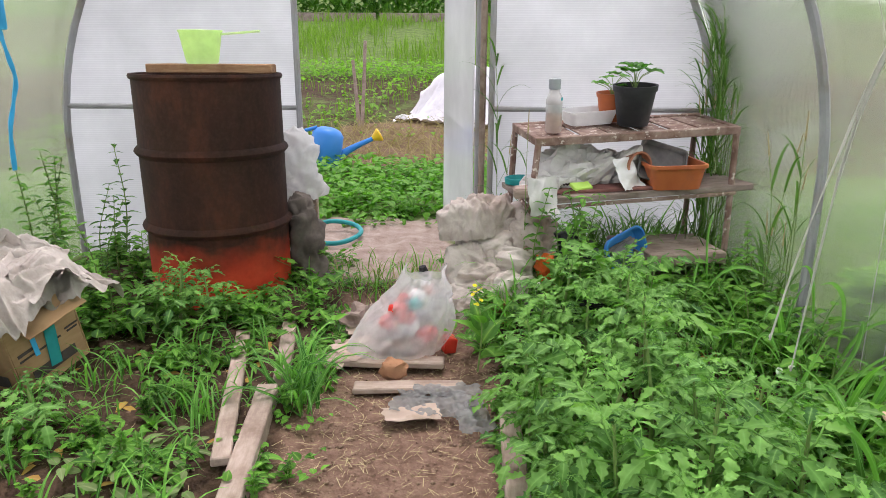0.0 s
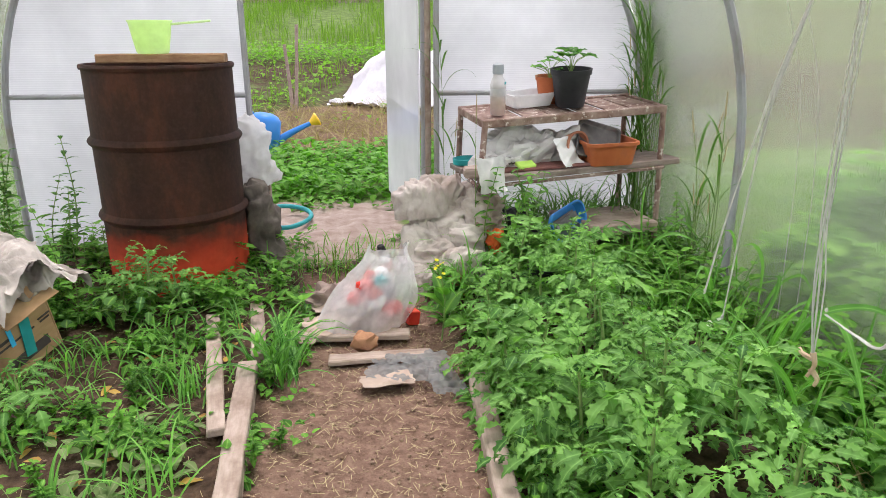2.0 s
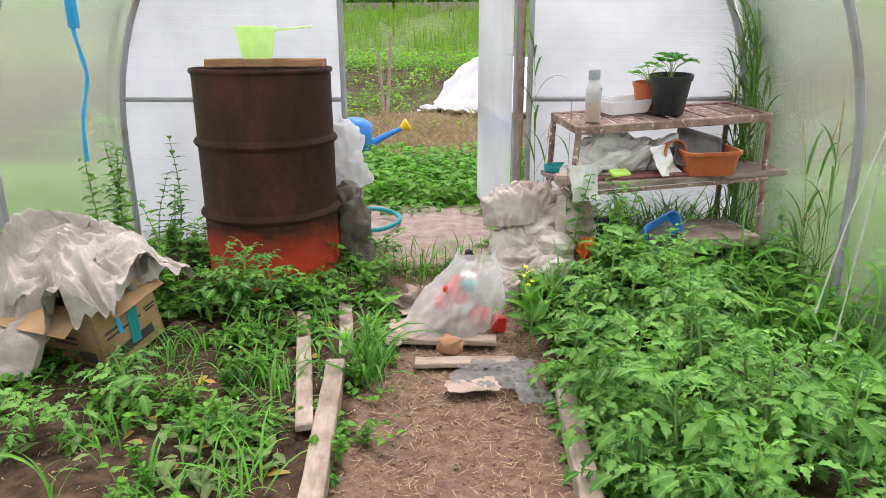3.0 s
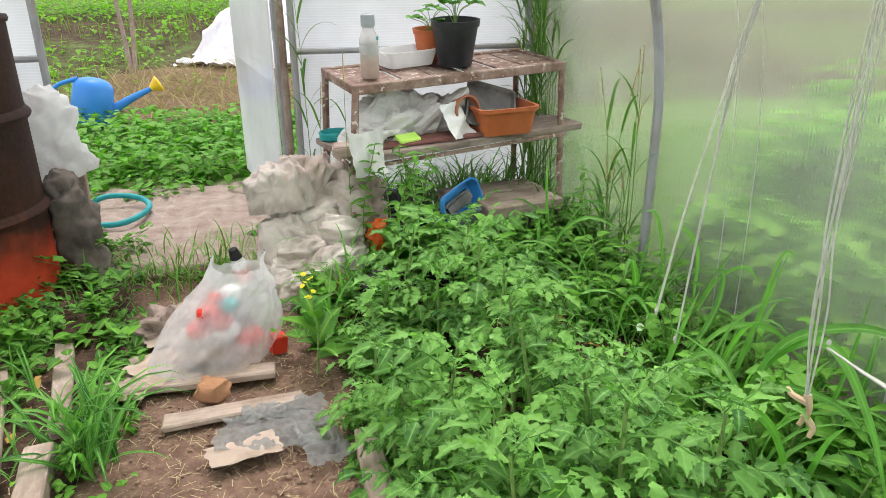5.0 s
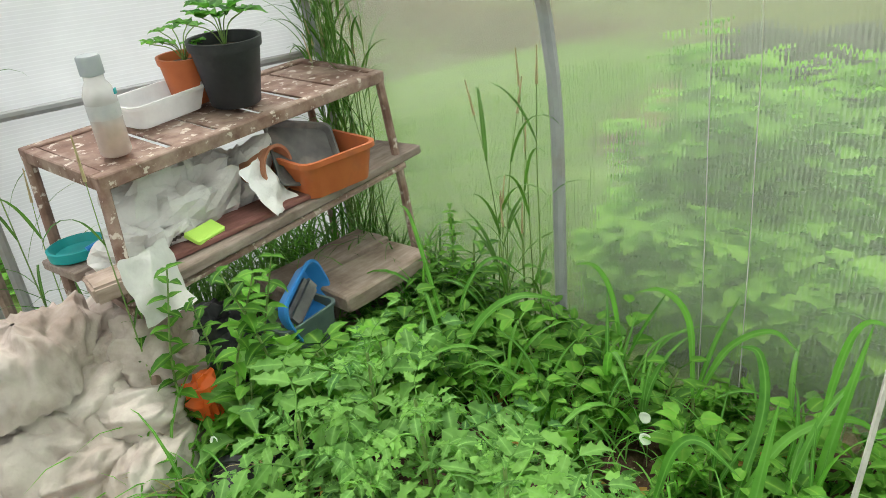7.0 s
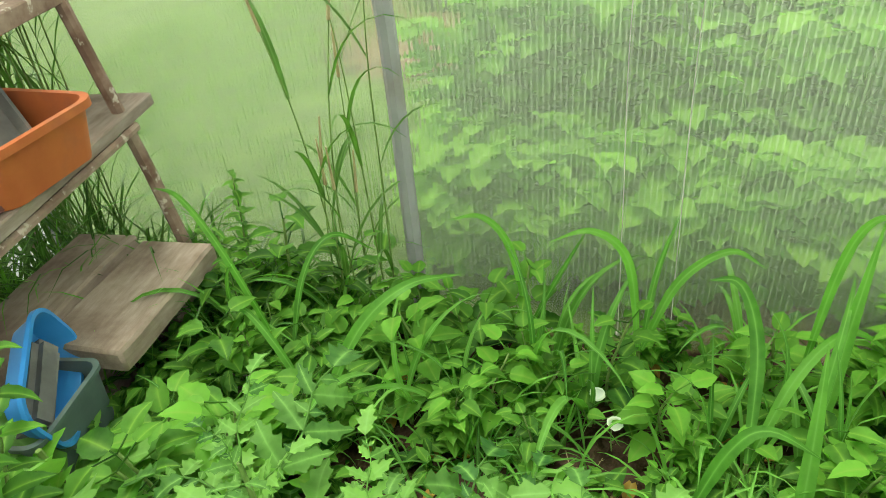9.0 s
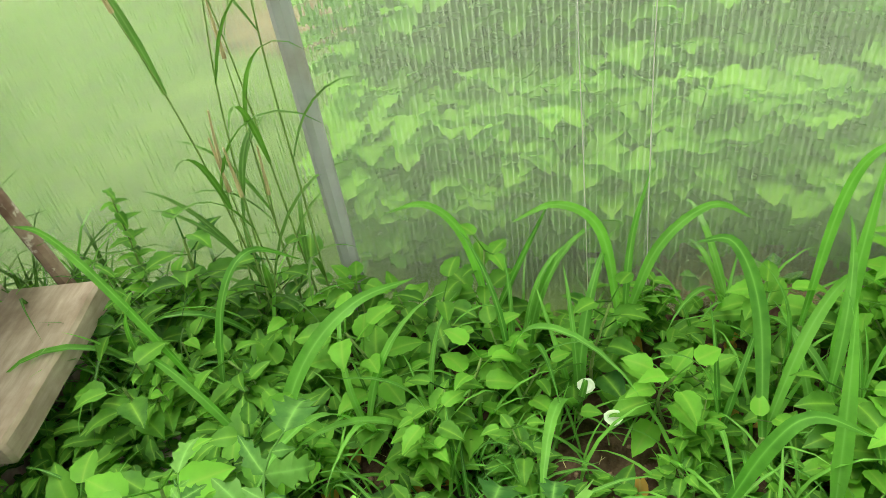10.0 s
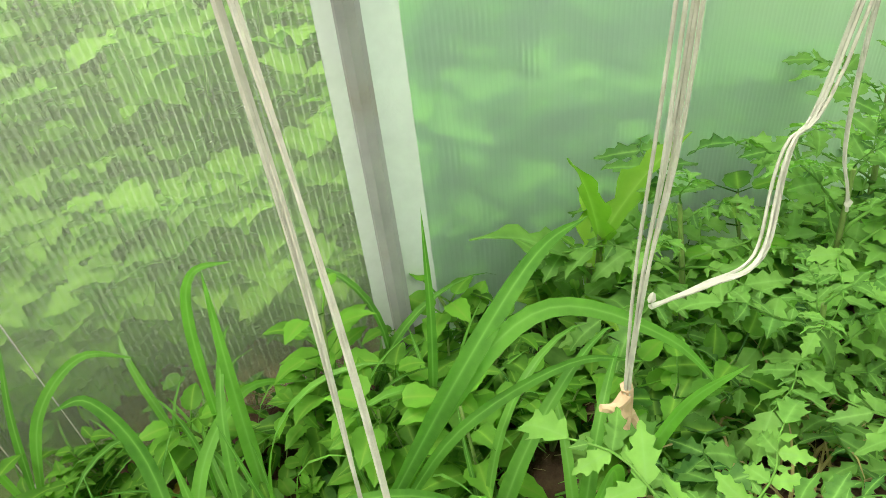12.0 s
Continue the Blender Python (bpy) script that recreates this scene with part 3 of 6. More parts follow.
def steps_between(marks):
    out = []
    for a, b, d in marks:
        out += list(np.arange(a, b, d))
    return out + [marks[-1][1]]


def build_ground():
    xs = [-900, -300, -100, -40, -20, -12] + steps_between([(-8, -2.4, 0.4), (-2.4, 1.5, 0.045), (1.5, 3.0, 0.1), (3.0, 8, 0.5)]) + [12, 20, 40, 100, 300, 900]
    ys = [-900, -300, -100, -40, -20, -10] + steps_between([(-6, -0.6, 0.3), (-0.6, 4.6, 0.045), (4.6, 9, 0.12), (9, 36, 0.9)]) + [60, 150, 400, 900]
    vs = [(x, y, ground_z(x, y)) for y in ys for x in xs]
    nx = len(xs)
    fs = [(j * nx + i, j * nx + i + 1, (j + 1) * nx + i + 1, (j + 1) * nx + i) for j in range(len(ys) - 1) for i in range(nx - 1)]
    v = np.array(vs)
    me = mesh("ground", (v, fs), GROUND)
    x, y = v[:, 0], v[:, 1]

    def soft(d, w):
        return np.clip(0.5 + d / w, 0, 1)
    inside = np.minimum(np.minimum(soft(NORTH - y, 0.1), soft(y - SOUTH, 0.1)), np.minimum(soft(x + 1.87, 0.1), soft(1.28 - x, 0.1)))
    path = np.minimum(soft(0.30 - np.abs(x + 0.14), 0.16), soft(2.75 - y, 0.5))
    sand = np.minimum(soft(0.42 - np.abs(x + 0.40), 0.25), np.minimum(soft(y - 2.95, 0.5), soft(4.15 - y, 0.4)))
    straw = np.maximum(soft(1.0 - np.hypot((x + 0.45) / 1.1, (y - 6.75) / 1.0), 0.5), soft(0.9 - np.hypot((x - 0.1) / 1.0, (y - 7.0) / 1.2), 0.5))
    outer = np.maximum(soft(0.6 - np.hypot((x - 1.5) / 0.35, (y - 1.5) / 0.7), 0.4), soft(1 - np.hypot((x - 4.2) / 1.6, (y - 2.9) / 0.9), 0.4))
    rows = soft(0.25 - np.abs(y - 10.2), 0.3)
    fallow = np.minimum(np.minimum(soft(np.maximum(x - 4.9, -4.6 - x), 1.4), soft(38 - np.abs(x), 4)), np.minimum(soft(y + 6, 3), soft(24 - y, 6)))
    plot = np.minimum(soft(2.8 - np.abs(y - 8.4), 0.6), soft(6 - np.abs(x), 2))
    green = np.clip(1 - inside, 0, 1) * (1 - outer * 0.9) * (1 - rows * 0.8) * (1 - fallow * 0.5) * (1 - plot * 0.55)
    for key, val in (("path", np.minimum(path, inside)), ("sand", sand), ("straw", np.maximum(np.maximum(straw, outer * 0.7), fallow * 0.40)), ("green", green)):
        me.attributes.new(key, "FLOAT", "POINT").data.foreach_set("value", val.astype(np.float32))
    return tagged(new("ground", me), "reddish-brown garden soil with a trodden path", "ground", "", "structure")


build_ground()


# ---- the tunnel greenhouse ----
def arch_point(s, grow=0.0):
    """A point of the hoop by its height on the side (s < 0 left, s > 0 right), by an angle from 0 at the right foot to 1 at the left foot."""
    legs, arc = SPRING, math.pi * RADIUS
    d = s * (2 * legs + arc)
    r = RADIUS + grow
    if d < legs:
        return XC + r, d
    if d > legs + arc:
        return XC - r, 2 * legs + arc - d
    a = (d - legs) / RADIUS
    return XC + r * math.cos(a), SPRING + r * math.sin(a)


def outward(ob):
    bm = bmesh.new()
    bm.from_mesh(ob.data)
    bmesh.ops.recalc_face_normals(bm, faces=bm.faces)
    bm.to_mesh(ob.data)
    bm.free()
    ob.visible_shadow = False
    return ob


def sheet(name, s0, s1, y0, y1, material, label, grow=0.03, n=34):
    """A stretch of the bent sheet, 8 mm thick."""
    vs, fs = [], []
    for i in range(n + 1):
        s = s0 + (s1 - s0) * i / n
        for g in (grow, grow + 0.008):
            x, z = arch_point(s, g)
            vs += [(x, y0, z), (x, y1, z)]
    for i in range(n):
        k, q = i * 4, i * 4 + 4
        fs += [(k, k + 1, q + 1, q), (k + 2, q + 2, q + 3, k + 3), (k, q, q + 2, k + 2), (k + 1, k + 3, q + 3, q + 1)]
    fs += [(0, 2, 3, 1), (n * 4, n * 4 + 1, n * 4 + 3, n * 4 + 2)]
    ob = single(name, (np.array(vs), fs), material, Matrix(), label, "wall", kind="structure", smooth=False)
    return outward(ob)


WALL_S = 0.27
SHEETS = ((3.36, 1.31), (1.31, -0.69), (-0.69, -2.73))
for k, (ya, yb) in enumerate(SHEETS):
    mat_k = SHEET_SIDE if k == 0 else SHEET_GREEN
    tagged(sheet("wall_east_%d" % (k + 1), 0.0, WALL_S, yb + 0.002, ya - 0.002, mat_k, "fluted translucent polycarbonate side wall"), category="wall")
    sheet("wall_west_%d" % (k + 1), 1 - WALL_S, 1.0, yb + 0.002, ya - 0.002, SHEET_SIDE, "fluted translucent polycarbonate side wall")
    tagged(sheet("ceiling_%d" % (k + 1), WALL_S + 0.0005, 1 - WALL_S - 0.0005, yb + 0.002, ya - 0.002, SHEET_SIDE, "bent polycarbonate roof sheet", n=72), category="ceiling")


def end_wall(name, x0, x1, y, material, label, z0=0.0, n=24, thick=0.008):
    vs, fs = [], []
    for i in range(n + 1):
        x = x0 + (x1 - x0) * i / n
        u = max(-1.0, min(1.0, (x - XC) / (RADIUS + 0.025)))
        top = SPRING + (RADIUS + 0.025) * math.sqrt(1 - u * u)
        vs += [(x, y, z0), (x, y, top), (x, y + thick, z0), (x, y + thick, top)]
    for i in range(n):
        k, q = i * 4, i * 4 + 4
        fs += [(k, q, q + 1, k + 1), (k + 2, k + 3, q + 3, q + 2), (k + 1, q + 1, q + 3, k + 3), (k, k + 2, q + 2, q)]
    fs += [(0, 1, 3, 2), (n * 4, n * 4 + 2, n * 4 + 3, n * 4 + 1)]
    ob = single(name, (np.array(vs), fs), material, Matrix(), label, "wall", kind="structure", smooth=False)
    return outward(ob)


end_wall("wall_north_1", XC - RADIUS - 0.02, DOOR_L - 0.02, NORTH + 0.022, SHEET_END, "white ribbed polycarbonate end wall")
end_wall("wall_north_2", DOOR_R + 0.05, XC + RADIUS + 0.02, NORTH + 0.022, SHEET_END, "white ribbed polycarbonate end wall")
end_wall("wall_north_3", DOOR_L - 0.018, DOOR_R + 0.048, NORTH + 0.022, SHEET_END, "polycarbonate panel above the doorway", z0=1.88, n=10)
end_wall("wall_south", XC - RADIUS - 0.02, XC + RADIUS + 0.02, SOUTH - 0.03, SHEET_END, "white ribbed polycarbonate end wall")


def build_frame():
    f = thing("greenhouse_frame", Matrix(), "grey painted steel tube frame of a tunnel greenhouse", "greenhouse frame")
    hoop_line = [(*arch_point(k / 48), 0) for k in range(49)]
    hoop_line = [(x, 0, z) for x, z, _ in hoop_line]
    hoop_line[0] = (hoop_line[0][0], 0, -0.05)
    hoop_line[-1] = (hoop_line[-1][0], 0, -0.05)
    me = mesh("hoop", tube(hoop_line, 0.0165, 8), GALV)
    for y in HOOPS:
        part("hoop", me, None, f, m=at(0, y, 0))

    def bar(a, b, r=0.013, name="rail", material=GALV):
        part(name, tube([a, b], r, 8), material, f)
    bar((XC - RADIUS + 0.02, NORTH, 0.747), (DOOR_L - 0.01, NORTH, 0.747))
    bar((DOOR_R + 0.05, NORTH, 0.747), (XC + RADIUS - 0.02, NORTH, 0.747))
    bar((DOOR_L, NORTH, -0.05), (DOOR_L, NORTH, 1.99), 0.015, "door_post")
    bar((DOOR_R + 0.045, NORTH, -0.05), (DOOR_R + 0.045, NORTH, 1.99), 0.015, "door_post")
    bar((DOOR_R + 0.003, NORTH + 0.012, -0.05), (DOOR_R + 0.003, NORTH + 0.012, 1.95), 0.016, "door_post", RUST_PIPE)
    bar((DOOR_L + 0.01, NORTH, 1.87), (DOOR_R + 0.03, NORTH, 1.87), 0.014, "lintel")
    for s in (0.5,):
        x, z = arch_point(s, 0.0)
        bar((x, NORTH, z), (x, SOUTH, z), 0.011, "purlin")
    return f


build_frame()


def build_door():
    """The door leaf stands open, swung out."""
    d = thing("greenhouse_door", at(DOOR_R - 0.02, NORTH + 0.05, 0.06, 0, 0, 101), "open greenhouse door of milky polycarbonate in a tube frame", "door")
    w, h = 0.80, 1.78
    for a, b in (((0, 0, 0), (w, 0, 0)), ((w, 0, 0), (w, 0, h)), ((w, 0, h), (0, 0, h)), ((0, 0, h), (0, 0, 0)), ((0, 0, 0.55), (w, 0, 0.60))):
        part("door_frame", tube([a, b], 0.012, 8), GALV, d)
    pane = part("pane", moved(box(w - 0.02, 0.008, h - 0.02, 0.0), at(w / 2, 0.018, 0.01)), SHEET_DOOR, d, "milky ribbed pane", smooth=False)
    outward(pane)
    return d


build_door()
# milky overlap strips where two sheets meet
for y in (1.31, -0.69):
    for s0, s1 in ((0.0, 0.3), (0.7, 1.0)):
        sheet("trim_joint_strip", s0, s1, y - 0.068, y + 0.036, STRIP, "milky plastic strip over the joint of two sheets", grow=0.0205)


# ---- things in the greenhouse, the largest first ----
def build_barrel():
    b = thing("barrel", at(-1.0, 2.86, -0.012), "rusty burnt steel oil barrel with red paint at its foot", "barrel")
    r = 0.292
    prof = [(r - 0.02, 0.0), (r + 0.004, 0.0), (r + 0.006, 0.012), (r, 0.022)]
    for z in (0.318, 0.628):
        prof += [(r, z - 0.022), (r + 0.013, z - 0.009), (r + 0.017, z), (r + 0.013, z + 0.009), (r, z + 0.022)]
    prof += [(r, 0.915)]
    full = []
    for (r0, z0), (r1, z1) in zip(prof, prof[1:]):
        n = max(1, int((z1 - z0) / 0.06))
        full += [(r0 + (r1 - r0) * k / n, z0 + (z1 - z0) * k / n) for k in range(n)]
    full += [prof[-1], (r - 0.006, 0.915), (r - 0.006, 0.03), (0.0, 0.03)]
    part("body", lathe(full, 64, wob=0.006), BARREL, b)
    part("rim", lathe([(r - 0.008, 0.912), (r + 0.006, 0.912), (r + 0.010, 0.922), (r + 0.006, 0.932), (r - 0.006, 0.932), (r - 0.010, 0.922), (r - 0.008, 0.912)], 64), BARREL, b, "dark rolled rim")
    return b


build_barrel()
single("wooden_plank", moved(box(0.09, 0.51, 0.036, 0.004, 1, 0.002, 6), at(rz=0)), WOOD_WARM, at(-0.985, 2.88, 0.9195, 0, 0, 91),
       "short brown plank lying across the barrel", "plank")


SCOOP = film_material("lime_translucent_plastic", (0.68, 0.92, 0.36), 0.42, 0.35)


def build_scoop():
    s = thing("plastic_scoop", at(-1.02, 2.88, 0.9555, 0, 0, 6), "lime green plastic scoop standing on the plank", "scoop")
    part("cup", lathe([(0.0, 0.0), (0.058, 0.0), (0.064, 0.008), (0.084, 0.122), (0.089, 0.13), (0.086, 0.132), (0.080, 0.122), (0.060, 0.012), (0.0, 0.012)], 32), SCOOP, s)
    part("handle", moved(box(0.17, 0.026, 0.009, 0.003), at(0.155, 0, 0.118, 0, -5)), SCOOP, s)


build_scoop()


T0 = at(0.351, 2.781, 0.672, 4.5, -2.4, 11.1) @ at(0, 0, -0.685)   # the table's front corner, x along its front edge
SHELF = at(0.345, 2.735, -0.013, 0, -1.8, 11.5)    # the shelf hangs forward of the top, since the frame has racked
TOP = 0.688


def build_table():
    """Old steel table with a slatted top; its frame has racked, so that all legs lean the same way."""
    t = thing("metal_table", T0, "old rusty brown metal table with peeling paint and slatted top", "table")
    w, d, h = 0.915, 0.36, 0.685
    for a, b, n in ((0, 0, "x"), (0, d - 0.03, "x"), (0, 0.0, "y"), (w - 0.03, 0.0, "y")):
        if n == "x":
            part("top_rail", moved(box(w, 0.03, 0.034, 0.003, 1, 0.001, 8), at(w / 2, b + 0.015, h - 0.034)), TABLE, t, smooth=False)
        else:
            part("top_rail", moved(box(0.03, d - 0.062, 0.034, 0.003, 1, 0.001, 4), at(a + 0.015, d / 2, h - 0.034)), TABLE, t, smooth=False)
    rnd = random.Random(5)
    for k, (x0, x1) in enumerate(((0.032, 0.20), (0.205, 0.33), (0.342, 0.48), (0.485, 0.60), (0.618, 0.74), (0.745, 0.883))):
        part("top_plate", moved(box(x1 - x0 - 0.006, d - 0.066, 0.006, 0.001, 1, 0.0012, 5), at((x0 + x1) / 2, d / 2, h - 0.013 + rnd.uniform(-.003, .004), rnd.uniform(-.6, .6), rnd.uniform(-.9, .9))), TABLE, t, smooth=False)
    dx, dy = -0.15, -0.255
    for x, y in ((0.012, 0.012), (w - 0.012, 0.012), (0.012, d - 0.012), (w - 0.012, d - 0.012)):
        reach = 1.0 if y < 0.1 else 0.55
        part("leg", tube([(x, y, h - 0.03), (x + dx * 0.5 * reach, y + dy * 0.5 * reach, h * 0.5), (x + dx * reach, y + dy * reach, -0.03)], 0.0135, 8), TABLE, t)
    zc = 0.42
    f = 1 - zc / h
    for x in (0.0, w):
        part("crossbar", tube([(x + dx * f, dy * f, zc), (x + dx * f * 0.55, d + dy * f * 0.55, zc)], 0.009, 6), TABLE, t)
    for y, r in ((0.0, 1.0), (d - 0.01, 0.55)):
        part("crossbar", tube([(dx * f * r, y + dy * f * r, zc), (w + dx * f * r, y + dy * f * r, zc)], 0.009, 6), TABLE, t)
    return t


build_table()


def on_table(x, y, z, rz=0, rx=0, ry=0):
    return T0 @ at(x, y, z, rx, ry, rz)


def on_shelf(x, y, z, rz=0, rx=0, ry=0):
    return SHELF @ at(x, y, z, rx, ry, rz)


single("shelf_board", box(0.16, 1.0, 0.024, 0.003, 1, 0.002, 8), WOOD_GREY, on_shelf(0.475, 0.27, 0.429, 90), "grey weathered board used as a shelf under the table", "board")
single("shelf_board", box(0.22, 1.0, 0.026, 0.003, 1, 0.002, 8), WOOD_GREY, on_shelf(0.49, 0.065, 0.429, 91), "grey weathered board used as a shelf under the table", "board")
single("red_board", box(0.11, 0.50, 0.014, 0.003, 1, 0.001, 5), WOOD_RED, on_shelf(0.36, 0.035, 0.457, 86), "red-brown painted board lying on the shelf", "board")
single("wood_block", box(0.09, 0.13, 0.04, 0.006, 2, 0.003, 3), WOOD_OLD, on_shelf(-0.005, 0.0, 0.456, 75), "rough grey end of timber on the shelf", "wood block")


def build_bottle():
    b = thing("spray_bottle", on_table(0.103, 0.094, TOP, 10, 0, 0), "cloudy plastic bottle with grey cap and peach liquid", "bottle")
    part("bottle_body", lathe([(0.0, 0.0), (0.030, 0.0), (0.034, 0.006), (0.034, 0.135), (0.028, 0.155), (0.0215, 0.165), (0.0205, 0.185)], 28), BOTTLE, b)
    part("liquid", lathe([(0.0, 0.003), (0.029, 0.003), (0.031, 0.008), (0.031, 0.075), (0.0, 0.075)], 24), LIQUID, b, "peach coloured liquid")
    part("cap", lathe([(0.021, 0.178), (0.025, 0.180), (0.025, 0.216), (0.022, 0.220), (0.0, 0.220)], 24), GREY_CAP, b, "grey screw cap")
    part("label", lathe([(0.0347, 0.085), (0.0347, 0.118)], 28), LABEL_GREY, b, "faded grey label")
    part("sticker", moved(box(0.012, 0.002, 0.012), at(0.018, -0.0315, 0.135, 0, 0, 30)), TEAL, b, "small green sticker")


build_bottle()


def tub(w, d, h, wall=0.003, flare=0.85, corner=0.25, rim=0.008, seg=8):
    """An open rounded box that widens upwards, with a rim."""
    def ring(sx, sy, z):
        pts = []
        r = corner * min(sx, sy)
        for cx, cy, a0 in ((sx / 2 - r, sy / 2 - r, 0), (-sx / 2 + r, sy / 2 - r, 90), (-sx / 2 + r, -sy / 2 + r, 180), (sx / 2 - r, -sy / 2 + r, 270)):
            for k in range(seg + 1):
                a = radians(a0 + 90 * k / seg)
                pts.append((cx + r * math.cos(a), cy + r * math.sin(a), z))
        return pts
    rings = [ring(w * flare, d * flare, 0), ring(w * (flare + (1 - flare) * 0.9), d * (flare + (1 - flare) * 0.9), h - rim), ring(w + rim, d + rim, h - rim), ring(w + rim, d + rim, h),
             ring(w - 2 * wall, d - 2 * wall, h), ring(w * flare - 2 * wall, d * flare - 2 * wall, wall)]
    n = len(rings[0])
    vs = [p for r in rings for p in r]
    fs = [(j * n + i, j * n + (i + 1) % n, (j + 1) * n + (i + 1) % n, (j + 1) * n + i) for j in range(len(rings) - 1) for i in range(n)]
    fs += [tuple(reversed(range(n))), tuple((len(rings) - 1) * n + i for i in range(n))]
    return np.array(vs), fs


single("plastic_tray", tub(0.235, 0.14, 0.062, 0.003, 0.82, 0.2), WHITE_PL, on_table(0.315, 0.245, TOP, 6), "translucent white plastic food tray on the table", "tray")


def pot_shape(r0, r1, h, rim=0.012):
    return lathe([(0.0, 0.0), (r0 - 0.004, 0.0), (r0, 0.004), (r0 + (r1 - r0) * 0.86, h * 0.86), (r1 + rim * 0.15, h * 0.86), (r1 + rim * 0.35, h), (r1 - 0.004, h), (r1 - 0.008, h * 0.86), (r0 - 0.004, 0.006), (0.0, 0.006)], 40)


def strawberry_leaves(seed, n, size, height):
    rnd = random.Random(seed)
    leaves, stems = [], []
    for k in range(n):
        a = 2 * math.pi * k / n + rnd.uniform(-.4, .4)
        out, up = rnd.uniform(0.03, 0.085), height * rnd.uniform(0.55, 1.0)
        tip = Vector((math.cos(a) * out, math.sin(a) * out, up))
        stems.append(tube(smooth_line([(0, 0, 0), (tip.x * 0.35, tip.y * 0.35, up * 0.7), tip], 4), 0.0016, 5))
        for turn in (-70, 0, 70):
            l = size * rnd.uniform(0.8, 1.15)
            leaves.append(moved(leaf(l, l * 0.85, 8, "toothed", 0.35, 35, 0.05, rnd.randint(0, 99)), at(*tip, rnd.uniform(5, 35), 0, math.degrees(a) - 90 + turn)))
    return joined(leaves), joined(stems)


def build_pot(name, m, r0, r1, h, material, label, seed, n, size, height):
    p = thing(name, m, label, "plant pot")
    part("pot", pot_shape(r0, r1, h), material, p)
    part("soil", lathe([(r0 + (r1 - r0) * 0.8 - 0.006, h * 0.82), (r1 * 0.5, h * 0.86), (0.0, h * 0.85)], 24, wob=0.05), SOIL, p, "dark potting soil")
    lv, st = strawberry_leaves(seed, n, size, height)
    plant = part("plant", moved(st, at(0, 0, h * 0.84)), STEM, p)
    part("leaves", moved(lv, at(0, 0, h * 0.84)), LEAF_BLADE, plant)
    return p


build_pot("flower_pot", on_table(0.485, 0.150, TOP), 0.066, 0.092, 0.172, POT_BLACK, "black plastic pot with a young strawberry plant on the table", 3, 8, 0.058, 0.11)
build_pot("flower_pot", on_table(0.440, 0.275, TOP), 0.052, 0.069, 0.125, TERRA, "terracotta plastic pot with a small wilting plant on the table", 8, 10, 0.034, 0.09)


def build_planter():
    p = thing("planter_box", on_shelf(0.635, 0.055, 0.457, -9), "orange-brown plastic planter box holding a dusty tray", "planter")
    part("box", tub(0.235, 0.28, 0.105, 0.004, 0.86, 0.16, 0.014), TERRA, p)
    part("soil", moved(box(0.17, 0.21, 0.03, 0.005, 1, 0.004, 4), at(0, 0, 0.008)), SOIL, p, "dry dark soil")


build_planter()
single("seed_tray", tub(0.20, 0.20, 0.018, 0.003, 0.92, 0.1), TRAY_GREY, at(0.905, 2.905, 0.548, 46, 16, -4), "dusty dark grey tray leaning in the planter box", "tray")
def build_paper_bag(rx, ry, h, seed, m, label, marks=0):
    """A crumpled stiff bag: folded facets, some dark print on it."""
    b = thing("crumpled_bag", m, label, "bag")
    part("sheet", heap(rx, ry, h, 0.06, 10, seed, 30, 13, 0.55, 0.8), PAPER, b, smooth=False)
    for k in range(marks):
        part("print_mark", moved(box(0.020 - 0.003 * (k % 3), 0.003, 0.007), at(-0.02 + 0.018 * (k % 4), -ry * 0.98, h * (0.62 - 0.10 * (k // 4) - 0.03 * (k % 4)), 25, 20, -8)), PRINT, b, "dark print")


build_paper_bag(0.14, 0.10, 0.13, 4, on_shelf(0.28, 0.20, 0.456), "crumpled pale printed bag on the shelf", 8)
build_paper_bag(0.075, 0.07, 0.12, 9, on_shelf(0.455, 0.20, 0.456), "torn white bag around a clay pot")
single("torn_bag", moved(crumpled(0.12, 0.14, 0.03, 0.028, 8, 26, 30), at(0, 0, 0, 58, 0, 24)), CLOTH_WHITE, on_shelf(0.42, 0.03, 0.51), "torn white piece of bag hanging over the shelf", "bag")
build_paper_bag(0.085, 0.06, 0.05, 12, on_shelf(0.14, 0.10, 0.456, 15), "small crumpled printed bag on the shelf", 5)


def build_lying_pot(m, label, r0=0.045, r1=0.06, h=0.10, material=TERRA_DULL):
    return single("clay_pot", moved(pot_shape(r0, r1, h), at(0, 0, r1 + 0.003, 86)), material, m, label, "plant pot")


build_lying_pot(on_shelf(0.47, 0.135, 0.475, 15), "clay pot lying on its side on the shelf")


def build_lid():
    d = thing("plastic_basket", on_shelf(0.04, 0.285, 0.454, 30), "teal plastic lid and small tools on the shelf", "basket")
    part("rim", lathe([(0.055, 0.0), (0.066, 0.004), (0.068, 0.028), (0.062, 0.03), (0.052, 0.01), (0.0, 0.008)], 28), TEAL, d)
    part("handle", tube(smooth_line([(-0.04, -0.055, 0.03), (0, -0.075, 0.036), (0.05, -0.05, 0.032)], 5), 0.006, 7), BLUE, d, "blue handle")


build_lid()
single("lime_packet", moved(box(0.085, 0.05, 0.018, 0.004, 1, 0.005, 6), at(0, 0, 0, 20)), LIME, on_shelf(0.225, 0.02, 0.474, 8), "lime yellow packet on the shelf edge", "packet")
single("white_rag", moved(crumpled(0.13, 0.15, 0.03, 0.03, 7, 15, 36), at(0, 0, 0, 74, 0, 6)), PAPER, on_shelf(0.02, -0.06, 0.465, 0), "off-white rag hanging down from the shelf", "rag")

